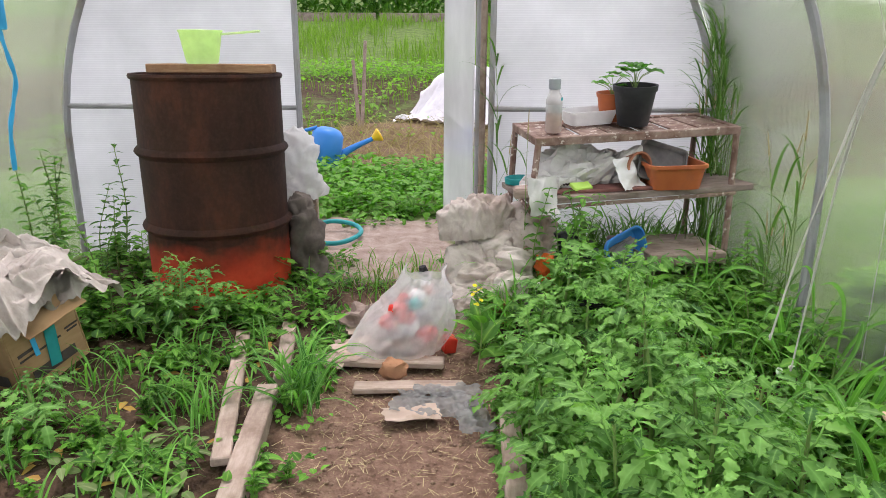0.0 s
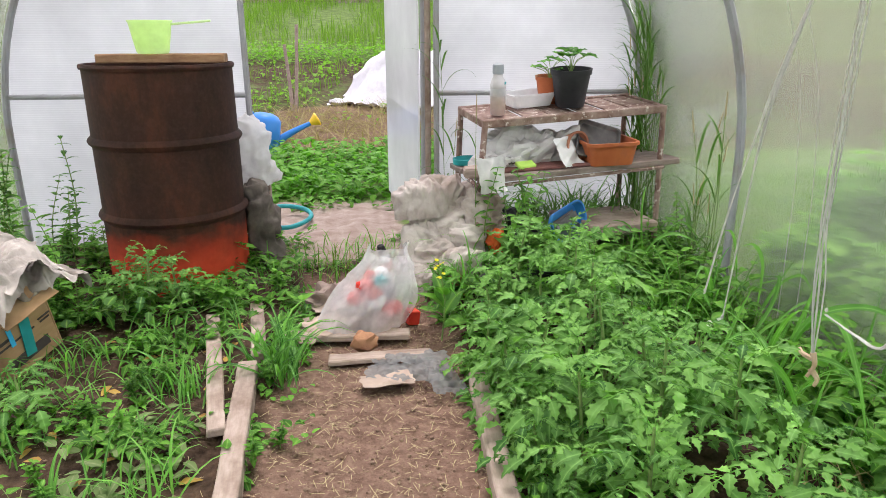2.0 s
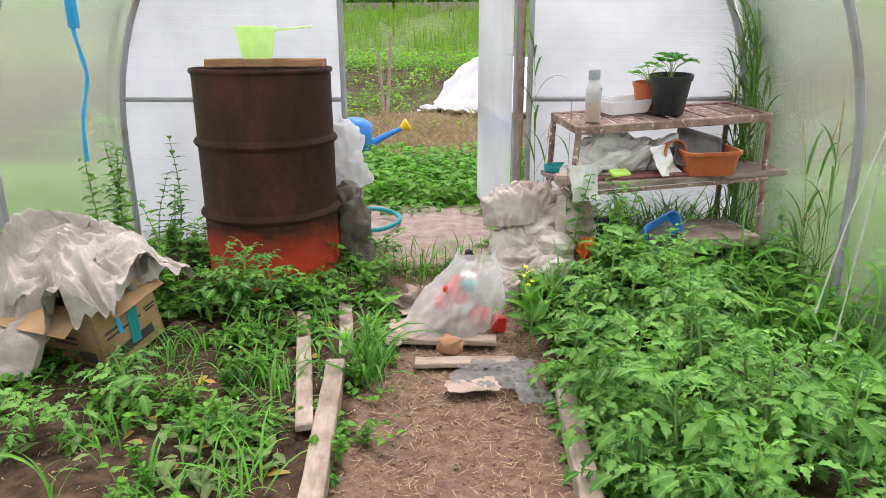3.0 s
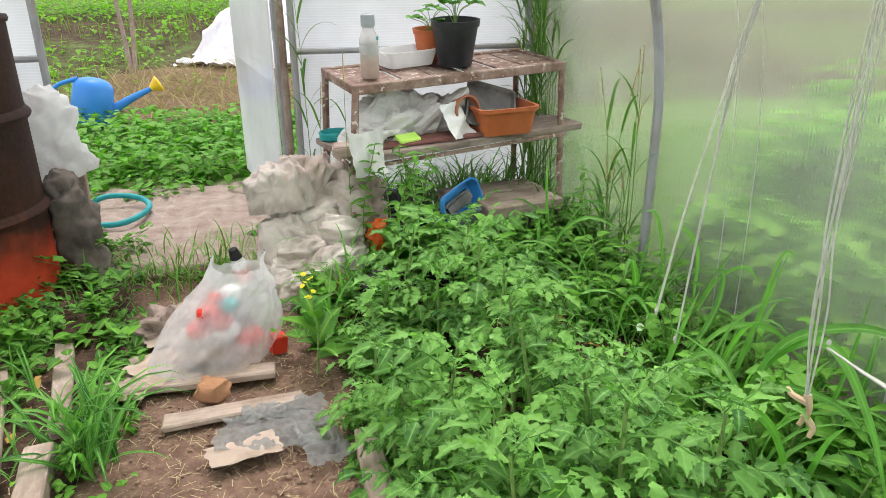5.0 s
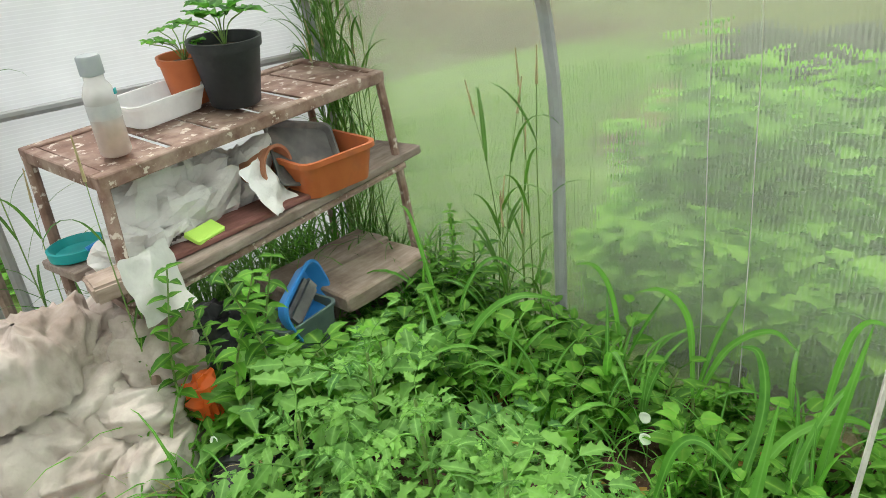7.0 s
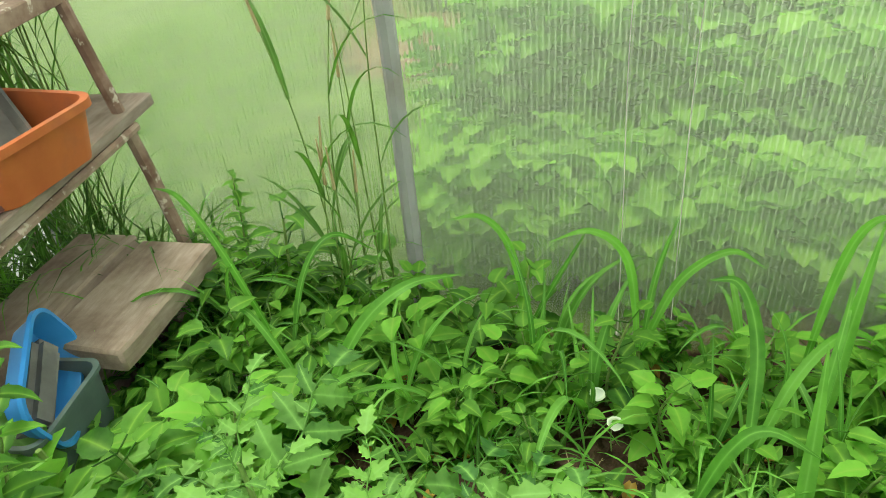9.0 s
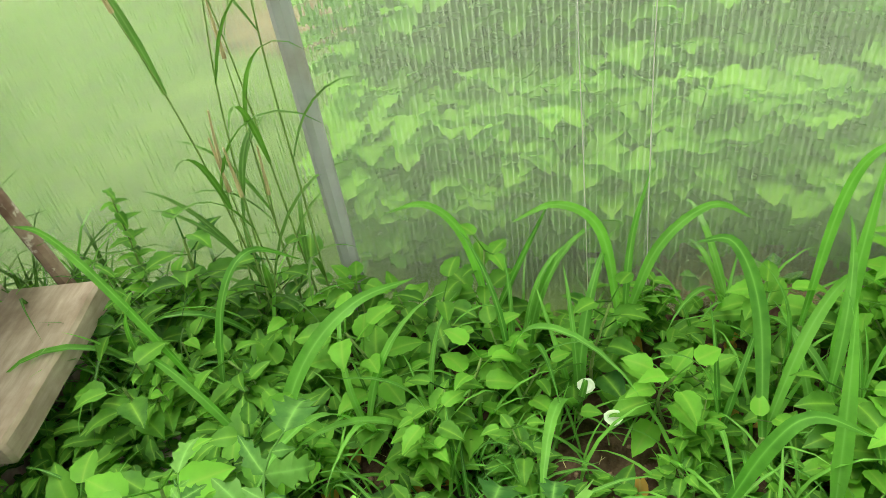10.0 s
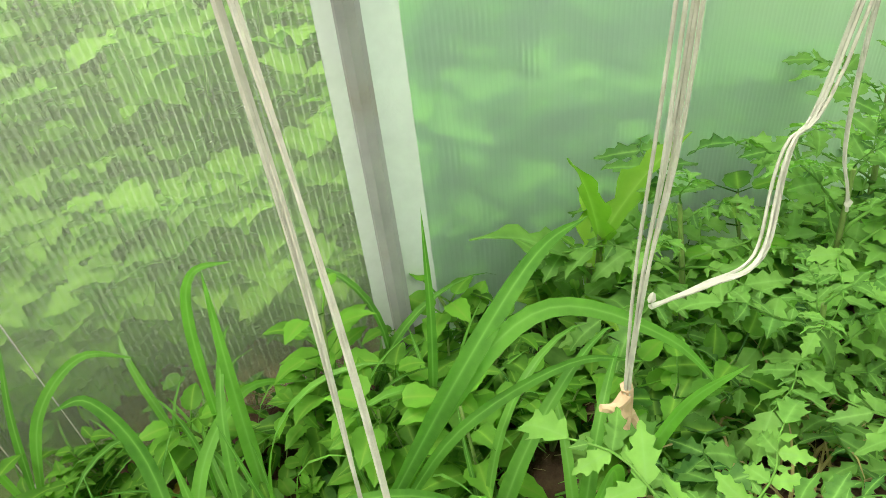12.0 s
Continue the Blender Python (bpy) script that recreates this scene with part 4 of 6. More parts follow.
# ---- under the table ----
for x, y, w, l, z, r in ((0.975, 2.765, 0.17, 0.33, 0.17, 97), (0.93, 2.945, 0.14, 0.42, 0.165, 99)):
    single("low_board", box(w, l, 0.05, 0.006, 1, 0.004, 6), WOOD_OLD, at(x, y, z, 0, 0, r), "thick weathered board under the table", "board")
for x, y in ((0.87, 2.87), (1.06, 2.84)):
    single("support_block", box(0.09, 0.20, 0.19, 0.008, 1, 0.004, 3), WOOD_GREY, at(x, y, -0.022, 0, 0, 8), "grey wooden block under the low boards", "wood block")
single("green_tub", tub(0.185, 0.125, 0.225, 0.004, 0.86, 0.2), surface("dull_green_plastic", (0.06, 0.10, 0.09), (0.12, 0.17, 0.155), 10, 0.5, 0.1, dirt=(0.15, 0.13, 0.1)), at(0.70, 2.725, -0.012, 0, 0, 14), "dull grey-green plastic tub beside the low boards", "tub")


def build_dustpan():
    d = thing("dustpan", at(0.725, 2.745, 0.185, 0, -14, 36), "bright blue plastic dustpan leaning in the tub", "dustpan")
    part("pan", moved(tub(0.22, 0.13, 0.04, 0.003, 0.85, 0.35), at(0, 0, 0.045, 78, 0, 0)), BLUE, d)
    part("brush", moved(box(0.17, 0.05, 0.075, 0.012, 2, 0.003, 4), at(-0.01, 0.035, 0.02, 60, 0, 0)), TRAY_GREY, d, "dusty grey brush")


build_dustpan()
# black heap added for a dark mound and the shade under the table
single("black_sack", heap(0.135, 0.10, 0.25, 0.03, 10, 27, 64, 28, 0.6, 0.7), POT_BLACK, at(0.50, 2.86, -0.012, 0, 0, 12), "black heap standing in for a dark mound and the shade under the table", "sack")
single("black_film", heap(0.075, 0.06, 0.085, 0.02, 14, 37, 48, 20, 0.6, 0.8), POT_BLACK, at(0.455, 2.47, -0.01, 0, 0, 50), "crumpled black plastic film among the weeds", "film")
single("black_pot", pot_shape(0.055, 0.075, 0.13), POT_BLACK, at(0.56, 2.44, -0.01, 0, 4), "black plastic pot among the weeds", "plant pot")
single("black_pot", moved(pot_shape(0.045, 0.062, 0.11), at(0, 0, 0.065, 86)), POT_BLACK, at(0.285, 2.37, -0.01, 0, 0, 130), "black plastic pot lying among the weeds", "plant pot")
single("clay_pot", pot_shape(0.042, 0.056, 0.10), TERRA_DULL, at(0.182, 2.47, -0.005, 0, 6), "small clay pot standing among the weeds", "plant pot")


def build_root_ball(x, y, r, seed):
    rnd = random.Random(seed)
    b = thing("root_ball", at(x, y, -0.006), "dry brown root ball tipped out of a pot", "root ball", "root balls")
    part("soil_ball", moved(lump(r, seed, (1, 0.95, 1.2), 0.22, 2.5, 3), at(0, 0, r)), CLAY, b)
    for k in range(9):
        a = rnd.uniform(0, 6.28)
        c, s = math.cos(a), math.sin(a)
        part("root", tube(smooth_line([(c * r * 0.5, s * r * 0.5, r * 1.8), (c * r * 1.12, s * r * 1.12, r * 1.2), (c * r * rnd.uniform(1.1, 1.5), s * r * 1.2, r * 0.1)], 4), 0.0016, 4), STEM_DRY, b)


build_root_ball(0.405, 2.63, 0.048, 3)
build_root_ball(0.335, 2.48, 0.040, 5)


def build_orange_net():
    n = thing("orange_net", at(0.385, 2.60, 0.0), "crumpled orange-red plastic net among the weeds", "net")
    part("mesh_fold", moved(heap(0.030, 0.022, 0.235, 0.03, 26, 23, 22, 12), at()), ORANGE, n)


build_orange_net()

# ---- fleece heap by the door post ----
def build_fleece():
    """Dirty fleece slumped against the table leg: irregular folds lying one on another and stepping back."""
    f = thing("garden_fleece", at(0.0, 0.0, -0.006), "crumpled dirty beige garden fleece heaped beside the table", "fabric")
    for k, (x, y, z, rx, ry, h, rz, tilt, mt) in enumerate((
            (0.13, 2.60, 0.0, 0.13, 0.14, 0.10, 20, 0, CLOTH), (0.24, 2.62, 0.0, 0.10, 0.13, 0.16, -25, 0, CLOTH), (0.16, 2.67, 0.06, 0.16, 0.11, 0.12, 12, -4, CLOTH),
            (0.26, 2.69, 0.09, 0.11, 0.10, 0.16, -18, 6, CLOTH), (0.15, 2.73, 0.12, 0.16, 0.10, 0.14, 22, -6, CLOTH), (0.31, 2.74, 0.0, 0.09, 0.10, 0.37, -10, 6, CLOTH),
            (0.20, 2.76, 0.19, 0.17, 0.09, 0.13, 6, -5, CLOTH), (0.13, 2.76, 0.29, 0.145, 0.085, 0.135, 16, -7, CLOTH), (0.22, 2.80, 0.0, 0.18, 0.07, 0.38, 8, 0, CLOTH))):
        part("fold", moved(heap(rx, ry, h, 0.031, 10.5, 60 + k * 3, 120, 40, 0.42, 0.62, ((0.5, 1.4, 1.2), (1.3, 0.6, 0.5), (0.7, 1.2, 1.6))[k % 3]), at(x, y, z, 0, tilt, rz)), mt, f)


build_fleece()


# ---- plastic bag with things in it ----
def bag_shape():
    vs, fs = [], []
    nu, nv = 110, 48
    for j in range(nv + 1):
        v = j / nv
        for i in range(nu):
            a = 2 * math.pi * i / nu
            r = (1.06 - 0.70 * v ** 1.35) * (0.94 + 0.08 * math.sin(math.pi * min(1, v * 1.4)))
            ear = 0.045 * max(0.0, math.cos(2 * a + 0.3)) ** 3 * v ** 5
            p = Vector((0.165 * r * math.cos(a), 0.115 * r * math.sin(a), 0.25 * v ** 0.85 + ear))
            q = Vector((p.x * 11, p.y * 11, p.z * 5))
            f = (0.45 - abs(noise.noise(q))) * 0.030 + 0.012 * noise.noise(q * 2.7) + (0.35 - abs(noise.noise(q * 4.3))) * 0.012 + 0.006 * math.sin(a * 9 + v * 3) * v
            p += Vector((math.cos(a), math.sin(a), 0.0)) * f
            p.x += 0.075 * v - 0.02 * (1 - v) ** 3
            vs.append((p.x, p.y, max(0.0, p.z)))
    for j in range(nv):
        for i in range(nu):
            k = (i + 1) % nu
            fs.append((j * nu + i, j * nu + k, (j + 1) * nu + k, (j + 1) * nu + i))
    return np.array(vs), fs


def build_bag():
    b = thing("carrier_bag", at(-0.155, 2.18, 0.028, 0, 0, 8), "milky plastic carrier bag full of red and white odds and ends", "bag")
    part("film", bag_shape(), FILM_BAG, b)
    rnd = random.Random(4)
    for k, (x, y, z, r, mt) in enumerate(((-0.02, -0.045, 0.15, 0.035, RED), (0.01, -0.05, 0.12, 0.03, RED), (0.035, -0.05, 0.165, 0.026, TEAL), (-0.05, -0.03, 0.10, 0.036, RED), (0.02, -0.02, 0.08, 0.045, CLOTH_WHITE),
                                          (0.08, -0.03, 0.05, 0.04, RED), (-0.07, 0.0, 0.055, 0.05, CLOTH), (0.075, -0.02, 0.11, 0.035, TRAY_GREY), (0.0, 0.02, 0.05, 0.06, CLOTH), (0.05, 0.02, 0.17, 0.03, CLOTH_WHITE), (0.0, -0.03, 0.185, 0.02, RED))):
        part("content", moved(lump(r, k, (1, 0.8, 0.8), 0.2, 2, 2), at(x, y, z)), mt, b)
    return b


build_bag()
single("red_box", moved(box(0.045, 0.05, 0.055, 0.004, 1), at(0, 0, 0, 0, 8)), RED, at(0.0, 2.215, -0.012, 0, 0, 20), "red plastic box behind the carrier bag", "box")


def build_squeeze_bottle():
    b = thing("squeeze_bottle", at(-0.07, 2.66, 0.012, 4, -16, 20, 0.8), "white and orange bottle with black cap leaning by the fleece", "bottle")
    part("bottle_body", lathe([(0.0, -0.02), (0.03, -0.02), (0.034, 0.0), (0.034, 0.13), (0.02, 0.16)], 20), CLOTH_WHITE, b)
    part("label", lathe([(0.035, 0.05), (0.035, 0.11)], 20), ORANGE, b, "orange label")
    part("cap", lathe([(0.020, 0.155), (0.027, 0.16), (0.018, 0.205), (0.0, 0.212)], 16), BLACK, b, "black cap")


build_squeeze_bottle()

# ---- the path's boards, cardboard and film ----
def plank(x, y, z, w, l, h, r, material, label, rx=0, ry=0, seed=0):
    return single("wooden_plank", box(w, l, h, 0.004, 1, 0.003, 10), material, at(x, y, z, rx, ry, r), label, "plank", "planks along the path")


plank(-0.642, 1.845, 0.028, 0.048, 0.86, 0.024, 13.0, WOOD_OLD, "weathered grey-brown plank lying beside the path", -1.5)
plank(-0.497, 1.45, 0.005, 0.058, 0.74, 0.055, 5.5, WOOD_OLD, "weathered plank set on edge along the path", 0)
plank(-0.553, 2.13, 0.005, 0.05, 0.46, 0.035, 10, WOOD_OLD, "weathered plank half buried along the path", 0)
plank(-0.22, 2.07, 0.004, 0.06, 0.42, 0.022, 88, WOOD_OLD, "short weathered plank lying across the path")
plank(-0.12, 1.90, 0.002, 0.06, 0.34, 0.018, 92, WOOD_OLD, "short weathered plank lying across the path")
plank(0.163, 1.28, 0.0, 0.055, 0.80, 0.06, -1.5, WOOD_OLD, "weathered plank edging the tomato bed")
for k, (x, y, w, l, r) in enumerate(((-0.30, 2.20, 0.20, 0.14, 20), (-0.40, 2.08, 0.14, 0.12, -15), (-0.26, 2.36, 0.22, 0.14, 5), (-0.10, 1.72, 0.16, 0.08, 12), (-0.33, 2.13, 0.10, 0.16, 40))):
    single("cardboard_scrap", crumpled(w, l, 0.012, 0.010, 12, k + 20, 18), CARD_FLAT, at(x, y, 0.006 + 0.003 * k, 0, 0, r), "flattened muddy piece of cardboard on the path", "cardboard", "cardboard scraps")
single("brown_rag", heap(0.10, 0.06, 0.07, 0.035, 14, 31, 48, 18), CLOTH_BROWN, at(-0.30, 2.40, 0.0, 0, 0, 15), "crumpled brown rag on the path", "rag")
for k, (x, y, w, l, r) in enumerate(((-0.03, 1.77, 0.26, 0.13, -8), (0.075, 1.70, 0.10, 0.16, 12), (0.0, 1.86, 0.20, 0.08, 5))):
    single("film_scrap", crumpled(w, l, 0.018, 0.014, 26, k + 40, 48), FILM_GREY, at(x, y, 0.012, 0, 0, r), "dirty crumpled grey plastic film on the path", "film", "film scraps")
single("clay_lump", lump(0.042, 3, (1.1, 0.9, 0.85), 0.25), CLAY, at(-0.172, 1.972, 0.034), "round lump of reddish-brown clay", "clay lump")


# ---- cardboard box with fleece on it ----
def build_carton():
    c = thing("cardboard_box", at(-1.39, 2.0, 0.016, 12, 0, -19), "tattered brown cardboard box with teal tape", "box")
    w, d, h = 0.34, 0.25, 0.235
    th = 0.005
    for sx, sy, x, y in ((w, th, 0, -d / 2), (w, th, 0, d / 2), (th, d - 2 * th, w / 2 - th / 2, 0), (th, d - 2 * th, -w / 2 + th / 2, 0)):
        part("side", moved(box(sx, sy, h, 0.0015, 1, 0.004, 5), at(x, y, 0)), CARD, c, smooth=False)
    part("bottom", moved(box(w - 0.02, d - 0.02, 0.005), at(0, 0, 0.002)), CARD, c, smooth=False)
    part("flap", moved(box(w - 0.03, 0.11, 0.004, 0.001, 1, 0.004, 4), at(0, -d / 2 - 0.045, h - 0.012, 20)), CARD, c, smooth=False)
    part("flap", moved(box(0.09, d - 0.03, 0.004, 0.001, 1, 0.004, 4), at(w / 2 + 0.02, 0.02, h - 0.012, 0, 25)), CARD, c, smooth=False)
    part("tape", moved(box(0.002, 0.040, h * 0.72), at(w / 2 + 0.006, 0.0, 0.045, -8, 0, 0)), TEAL, c, "teal adhesive tape")
    part("tape", moved(box(0.002, 0.016, h * 0.45), at(w / 2 + 0.006, -0.045, 0.11)), BLUE_LIGHT, c, "blue adhesive tape")
    for y, z, sy, sz in ((0.0, 0.035, 0.16, 0.034), (-0.07, 0.135, 0.07, 0.010), (-0.03, 0.118, 0.15, 0.006), (0.085, 0.175, 0.05, 0.022), (0.09, 0.13, 0.05, 0.006), (0.09, 0.118, 0.04, 0.006)):
        part("print_bar", moved(box(0.0016, sy, sz), at(w / 2 + 0.0045, y, z)), PRINT, c, "dark printed bar")
    for x, z, sx, sz in ((0.10, 0.04, 0.07, 0.04), (0.02, 0.12, 0.1, 0.01), (0.02, 0.10, 0.1, 0.006)):
        part("print_bar", moved(box(sx, 0.0016, sz), at(x, -d / 2 - 0.006, z)), PRINT, c, "dark printed bar")


build_carton()


def cover_rise(u, v):
    """A stiff sheet over a carton: it hangs to the ground on two sides and one thick fold runs across it."""
    low = max(ease(0.30, 1.0, -u), ease(0.35, 1.0, -v) * (1 - ease(0.15, 0.6, u)))
    ridge = math.exp(-((v - 0.75 * u - 0.10) / 0.16) ** 2) * ease(-0.95, -0.4, u) * (1 - ease(0.3, 0.8, u))
    return 0.30 + 0.09 * math.cos(u * 1.3) * math.cos(v * 1.2) + 0.075 * ridge - 0.30 * low - 0.07 * ease(0.7, 1.0, u) - 0.05 * ease(0.6, 1.0, v)


def build_cover():
    c = thing("fleece_cover", at(-1.475, 1.98, -0.012, 0, 0, -10), "dirty beige fleece thrown over a cardboard box", "fabric")
    part("sheet", drape(0.58, 0.50, cover_rise, 0.078, 5.6, 5, 140, (0.8, 1.3)), CLOTH_COVER, c)
    part("turned_back_fold", moved(drape(0.42, 0.20, lambda u, v: 0.30 + 0.10 * math.sqrt(max(0.0, 1 - v * v)) * (1 - 0.5 * u * u) - 0.16 * ease(0.4, 1.0, -u), 0.030, 8.0, 9, 90, (0.6, 1.4)), at(-0.02, 0.045, 0.055, 0, 6, 24)), CLOTH_COVER, c)
    part("corner", moved(drape(0.24, 0.22, lambda u, v: 0.33 + 0.05 * math.cos(v * 1.4) - 0.05 * ease(0.2, 1.0, u), 0.034, 9.0, 17, 70, (1.2, 0.7)), at(0.22, 0.03, 0.03, 0, -4, -12)), CLOTH_COVER, c)


build_cover()

# ---- hanging film and sack beside the barrel ----
single("hanging_film", moved(heap(0.078, 0.05, 0.32, 0.045, 9, 19, 64, 36, 0.5, 0.8), at(0, 0, 0, 0, -12)), film_material("torn_white_film", (0.82, 0.81, 0.80), 0.22), at(-0.675, 3.14, 0.335), "torn milky plastic film caught between the barrel and the door post", "film")
single("dark_sack", moved(heap(0.06, 0.08, 0.40, 0.03, 9, 21, 64, 32, 0.6, 0.8), at(0, 0, 0, 0, -9)), surface("dark_grey_sack", (0.055, 0.046, 0.04), (0.20, 0.165, 0.14), 9, 0.9, 0.5), at(-0.625, 2.99, -0.01), "dark grey sack slumped against the barrel", "sack")
single("door_stake", box(0.04, 0.04, 0.36, 0.004, 1, 0.002, 4), WOOD_OLD, at(-0.66, 3.22, -0.02), "short wooden stake beside the door post", "stake")


# ---- twines that hang from the hoops ----
def build_twine(points, strands, r, label, spread=0.006, seed=0):
    t = thing("hanging_twine", at(*points[0]), label, "twine", "twines tied to the roof")
    rnd = random.Random(seed)
    base = Vector(points[0])
    for k in range(strands):
        line = []
        for j, p in enumerate(points):
            o = Vector((rnd.uniform(-1, 1), rnd.uniform(-1, 1), 0)) * (spread if 0 < j else spread * 0.3)
            line.append(Vector(p) - base + o)
        part("strand", tube(smooth_line(line, 8), r, 5), TWINE, t)
    part("knot", moved(lump(0.0042, seed, (1, 1, 1.4), 0.4, 3, 1), at(0, 0, 0.01)), TWINE, t)
    return t


build_twine([(0.731, 1.43, 0.386), (0.765, 1.433, 0.60), (0.82, 1.438, 0.80), (0.875, 1.452, 0.97), (1.0, 1.42, 1.45)], 2, 0.0016, "white twine tied to a tomato plant", 0.004, 1)
build_twine([(0.80, 1.45, 0.30), (0.82, 1.445, 0.60), (0.838, 1.442, 0.80), (0.878, 1.452, 0.97), (1.0, 1.42, 1.45)], 3, 0.0016, "white twine tied to a tomato plant", 0.005, 2)
build_twine([(0.868, 1.165, 0.32), (0.855, 1.165, 0.50), (0.84, 1.165, 0.75), (0.84, 1.15, 1.55)], 5, 0.0017, "bundle of white twine ending in a dry root", 0.009, 5)
build_twine([(0.868, 1.147, 0.442), (0.885, 1.07, 0.425), (0.90, 1.002, 0.43), (0.92, 0.969, 0.532), (0.93, 0.916, 0.658), (0.95, 0.80, 1.5)], 4, 0.0019, "slack white twine tied between tomato plants", 0.006, 6)
build_twine([(0.93, 0.86, 0.42), (0.95, 0.88, 0.62), (0.96, 0.87, 1.5)], 2, 0.0019, "white twine tied to a tomato plant", 0.004, 7)
for k, y in enumerate((1.905, 1.81)):
    build_twine([(1.252, y - 0.01, 0.05), (1.252, y, 0.36), (1.245, y + 0.005, 0.62), (1.20, y, 0.92), (1.08, y, 1.25)], 1, 0.0009, "thin white twine against the side wall", 0.002, 10 + k)


def build_root():
    r = thing("dry_root", at(0.868, 1.165, 0.28), "dry pale root tied to the end of a twine", "root")
    for k, pts in enumerate((((0, 0, 0.06), (0.004, -0.006, 0.03), (-0.006, 0.0, 0.0)), ((0.0, 0, 0.045), (-0.012, 0.02, 0.05), (-0.01, 0.035, 0.055)), ((0, 0, 0.02), (0.01, -0.015, 0.0), (0.0, -0.02, -0.015)))):
        part("root_branch", tube(smooth_line(pts, 4), 0.006, 6, lambda s: 1.2 - 0.5 * s), ROOT, r)


build_root()


def build_blue_tape():
    t = thing("blue_tape", at(-1.60, 2.46, 0.58), "bright blue plastic tape hanging from the hoop", "tape")
    pts = smooth_line([(0, 0, 0), (0.0, 0.012, 0.14), (0.004, 0.05, 0.24), (0.01, 0.075, 0.32), (0.01, 0.055, 0.40), (0.0, 0.045, 0.50), (-0.01, 0.08, 0.62), (0.0, 0.05, 0.9)], 6)
    rnd = random.Random(2)
    vs, fs = [], []
    for i, p in enumerate(pts):
        w = Vector((0.3, 1, 0)).normalized() * (0.0085 + 0.002 * math.sin(i * 0.9))
        o = Vector((0.0015, -0.0005, 0))
        vs += [p - w - o, p + w - o, p + w + o, p - w + o]
    for i in range(len(pts) - 1):
        for k in range(4):
            j = (k + 1) % 4
            fs.append((i * 4 + k, i * 4 + j, i * 4 + 4 + j, i * 4 + 4 + k))
    part("strip", (np.array([v[:] for v in vs]), fs), BLUE_LIGHT, t)
    b = thing("blue_bottle", at(-1.60, 2.515, 1.075), "light blue plastic bottle hanging from the hoop", "bottle")
    part("bottle_body", lathe([(0.0, 0.0), (0.017, 0.0), (0.021, 0.006), (0.022, 0.13), (0.012, 0.16), (0.012, 0.18), (0.0, 0.18)], 20), BLUE_LIGHT, b)
    part("string", tube([(0, 0, 0.18), (0.0, 0.0, 0.38)], 0.0015, 5), BLUE_LIGHT, b)


build_blue_tape()


def build_twine_ball():
    rnd = random.Random(9)
    b = thing("twine_bundle", at(0.238, 1.63, 0.05), "tangled bundle of white twine on the bed's edge", "twine")
    for k in range(7):
        a0, r = rnd.uniform(0, 6.28), rnd.uniform(0.012, 0.026)
        tilt = at(0, 0, 0, rnd.uniform(-60, 60), rnd.uniform(-60, 60), 0)
        loop = [tilt @ Vector((r * math.cos(a0 + j * 0.8), r * 1.3 * math.sin(a0 + j * 0.8), 0.004 * math.sin(j))) for j in range(9)]
        part("loop", tube(smooth_line(loop, 4), 0.0016, 5), TWINE, b)
    part("tail", tube(smooth_line([(0, 0, 0), (0.02, -0.02, -0.02), (0.03, -0.05, -0.045)], 5), 0.0016, 5), TWINE, b)


build_twine_ball()


# ---- plants in the greenhouse ----
RND = random.Random(11)
NP = np.random.RandomState(7)
TOMATO_LEAVES = [mesh("leaf", compound_leaf(l, 30 + k), LEAF_TOMATO) for k, l in enumerate((0.13, 0.15, 0.165, 0.18, 0.195, 0.21))]


# the camera's ground track; tomato leaves are kept out from under it
CAMERA_TRACK = np.array([(0.22, 1.78), (0.325, 1.893), (0.385, 1.918), (0.43, 1.83), (0.468, 1.677), (0.484, 1.53), (0.477, 1.43)])
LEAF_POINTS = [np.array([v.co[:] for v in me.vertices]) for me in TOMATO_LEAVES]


def over_camera_track(m, points, reach=0.024):
    """Whether a leaf posed by m hangs over the camera's ground track."""
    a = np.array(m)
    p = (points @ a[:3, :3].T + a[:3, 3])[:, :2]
    for q, r in zip(CAMERA_TRACK, CAMERA_TRACK[1:]):
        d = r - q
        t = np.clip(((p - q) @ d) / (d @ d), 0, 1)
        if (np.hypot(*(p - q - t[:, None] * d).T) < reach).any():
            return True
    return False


def build_tomato(x, y, h, seed, lean=0.0, big=1.0):
    rnd = random.Random(seed)
    p = thing("tomato_plant", at(x, y, ground_z(x, y) - 0.01, 0, 0, rnd.uniform(0, 360)), "bushy green tomato plant with lobed leaves in the bed", "tomato plant", "tomato plants in the bed")
    bx, by = rnd.uniform(-.04, .04) + lean, rnd.uniform(-.04, .04)
    line = smooth_line([(0, 0, 0), (bx * 0.4, by * 0.3, h * 0.5), (bx, by, h)], 5)
    part("stem", tube(line, 0.0065, 7, lambda s: 1.1 - 0.6 * s), STEM, p)
    n = int(10 + h * 28)
    for k in range(n):
        s = 0.22 + 0.78 * k / (n - 1)
        q = line[min(len(line) - 1, int(s * (len(line) - 1)))]
        top = s > 0.85
        size = big * rnd.uniform(0.8, 1.15) * (0.6 if top else 1.0)
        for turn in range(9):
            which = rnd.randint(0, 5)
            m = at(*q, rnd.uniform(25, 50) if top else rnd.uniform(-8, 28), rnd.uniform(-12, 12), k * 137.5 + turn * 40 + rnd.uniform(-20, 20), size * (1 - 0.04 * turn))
            # a leaf below the camera's path is turned aside, or left out
            if not over_camera_track(p.matrix_basis @ m, LEAF_POINTS[which]):
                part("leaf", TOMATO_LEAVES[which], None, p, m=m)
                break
    return p


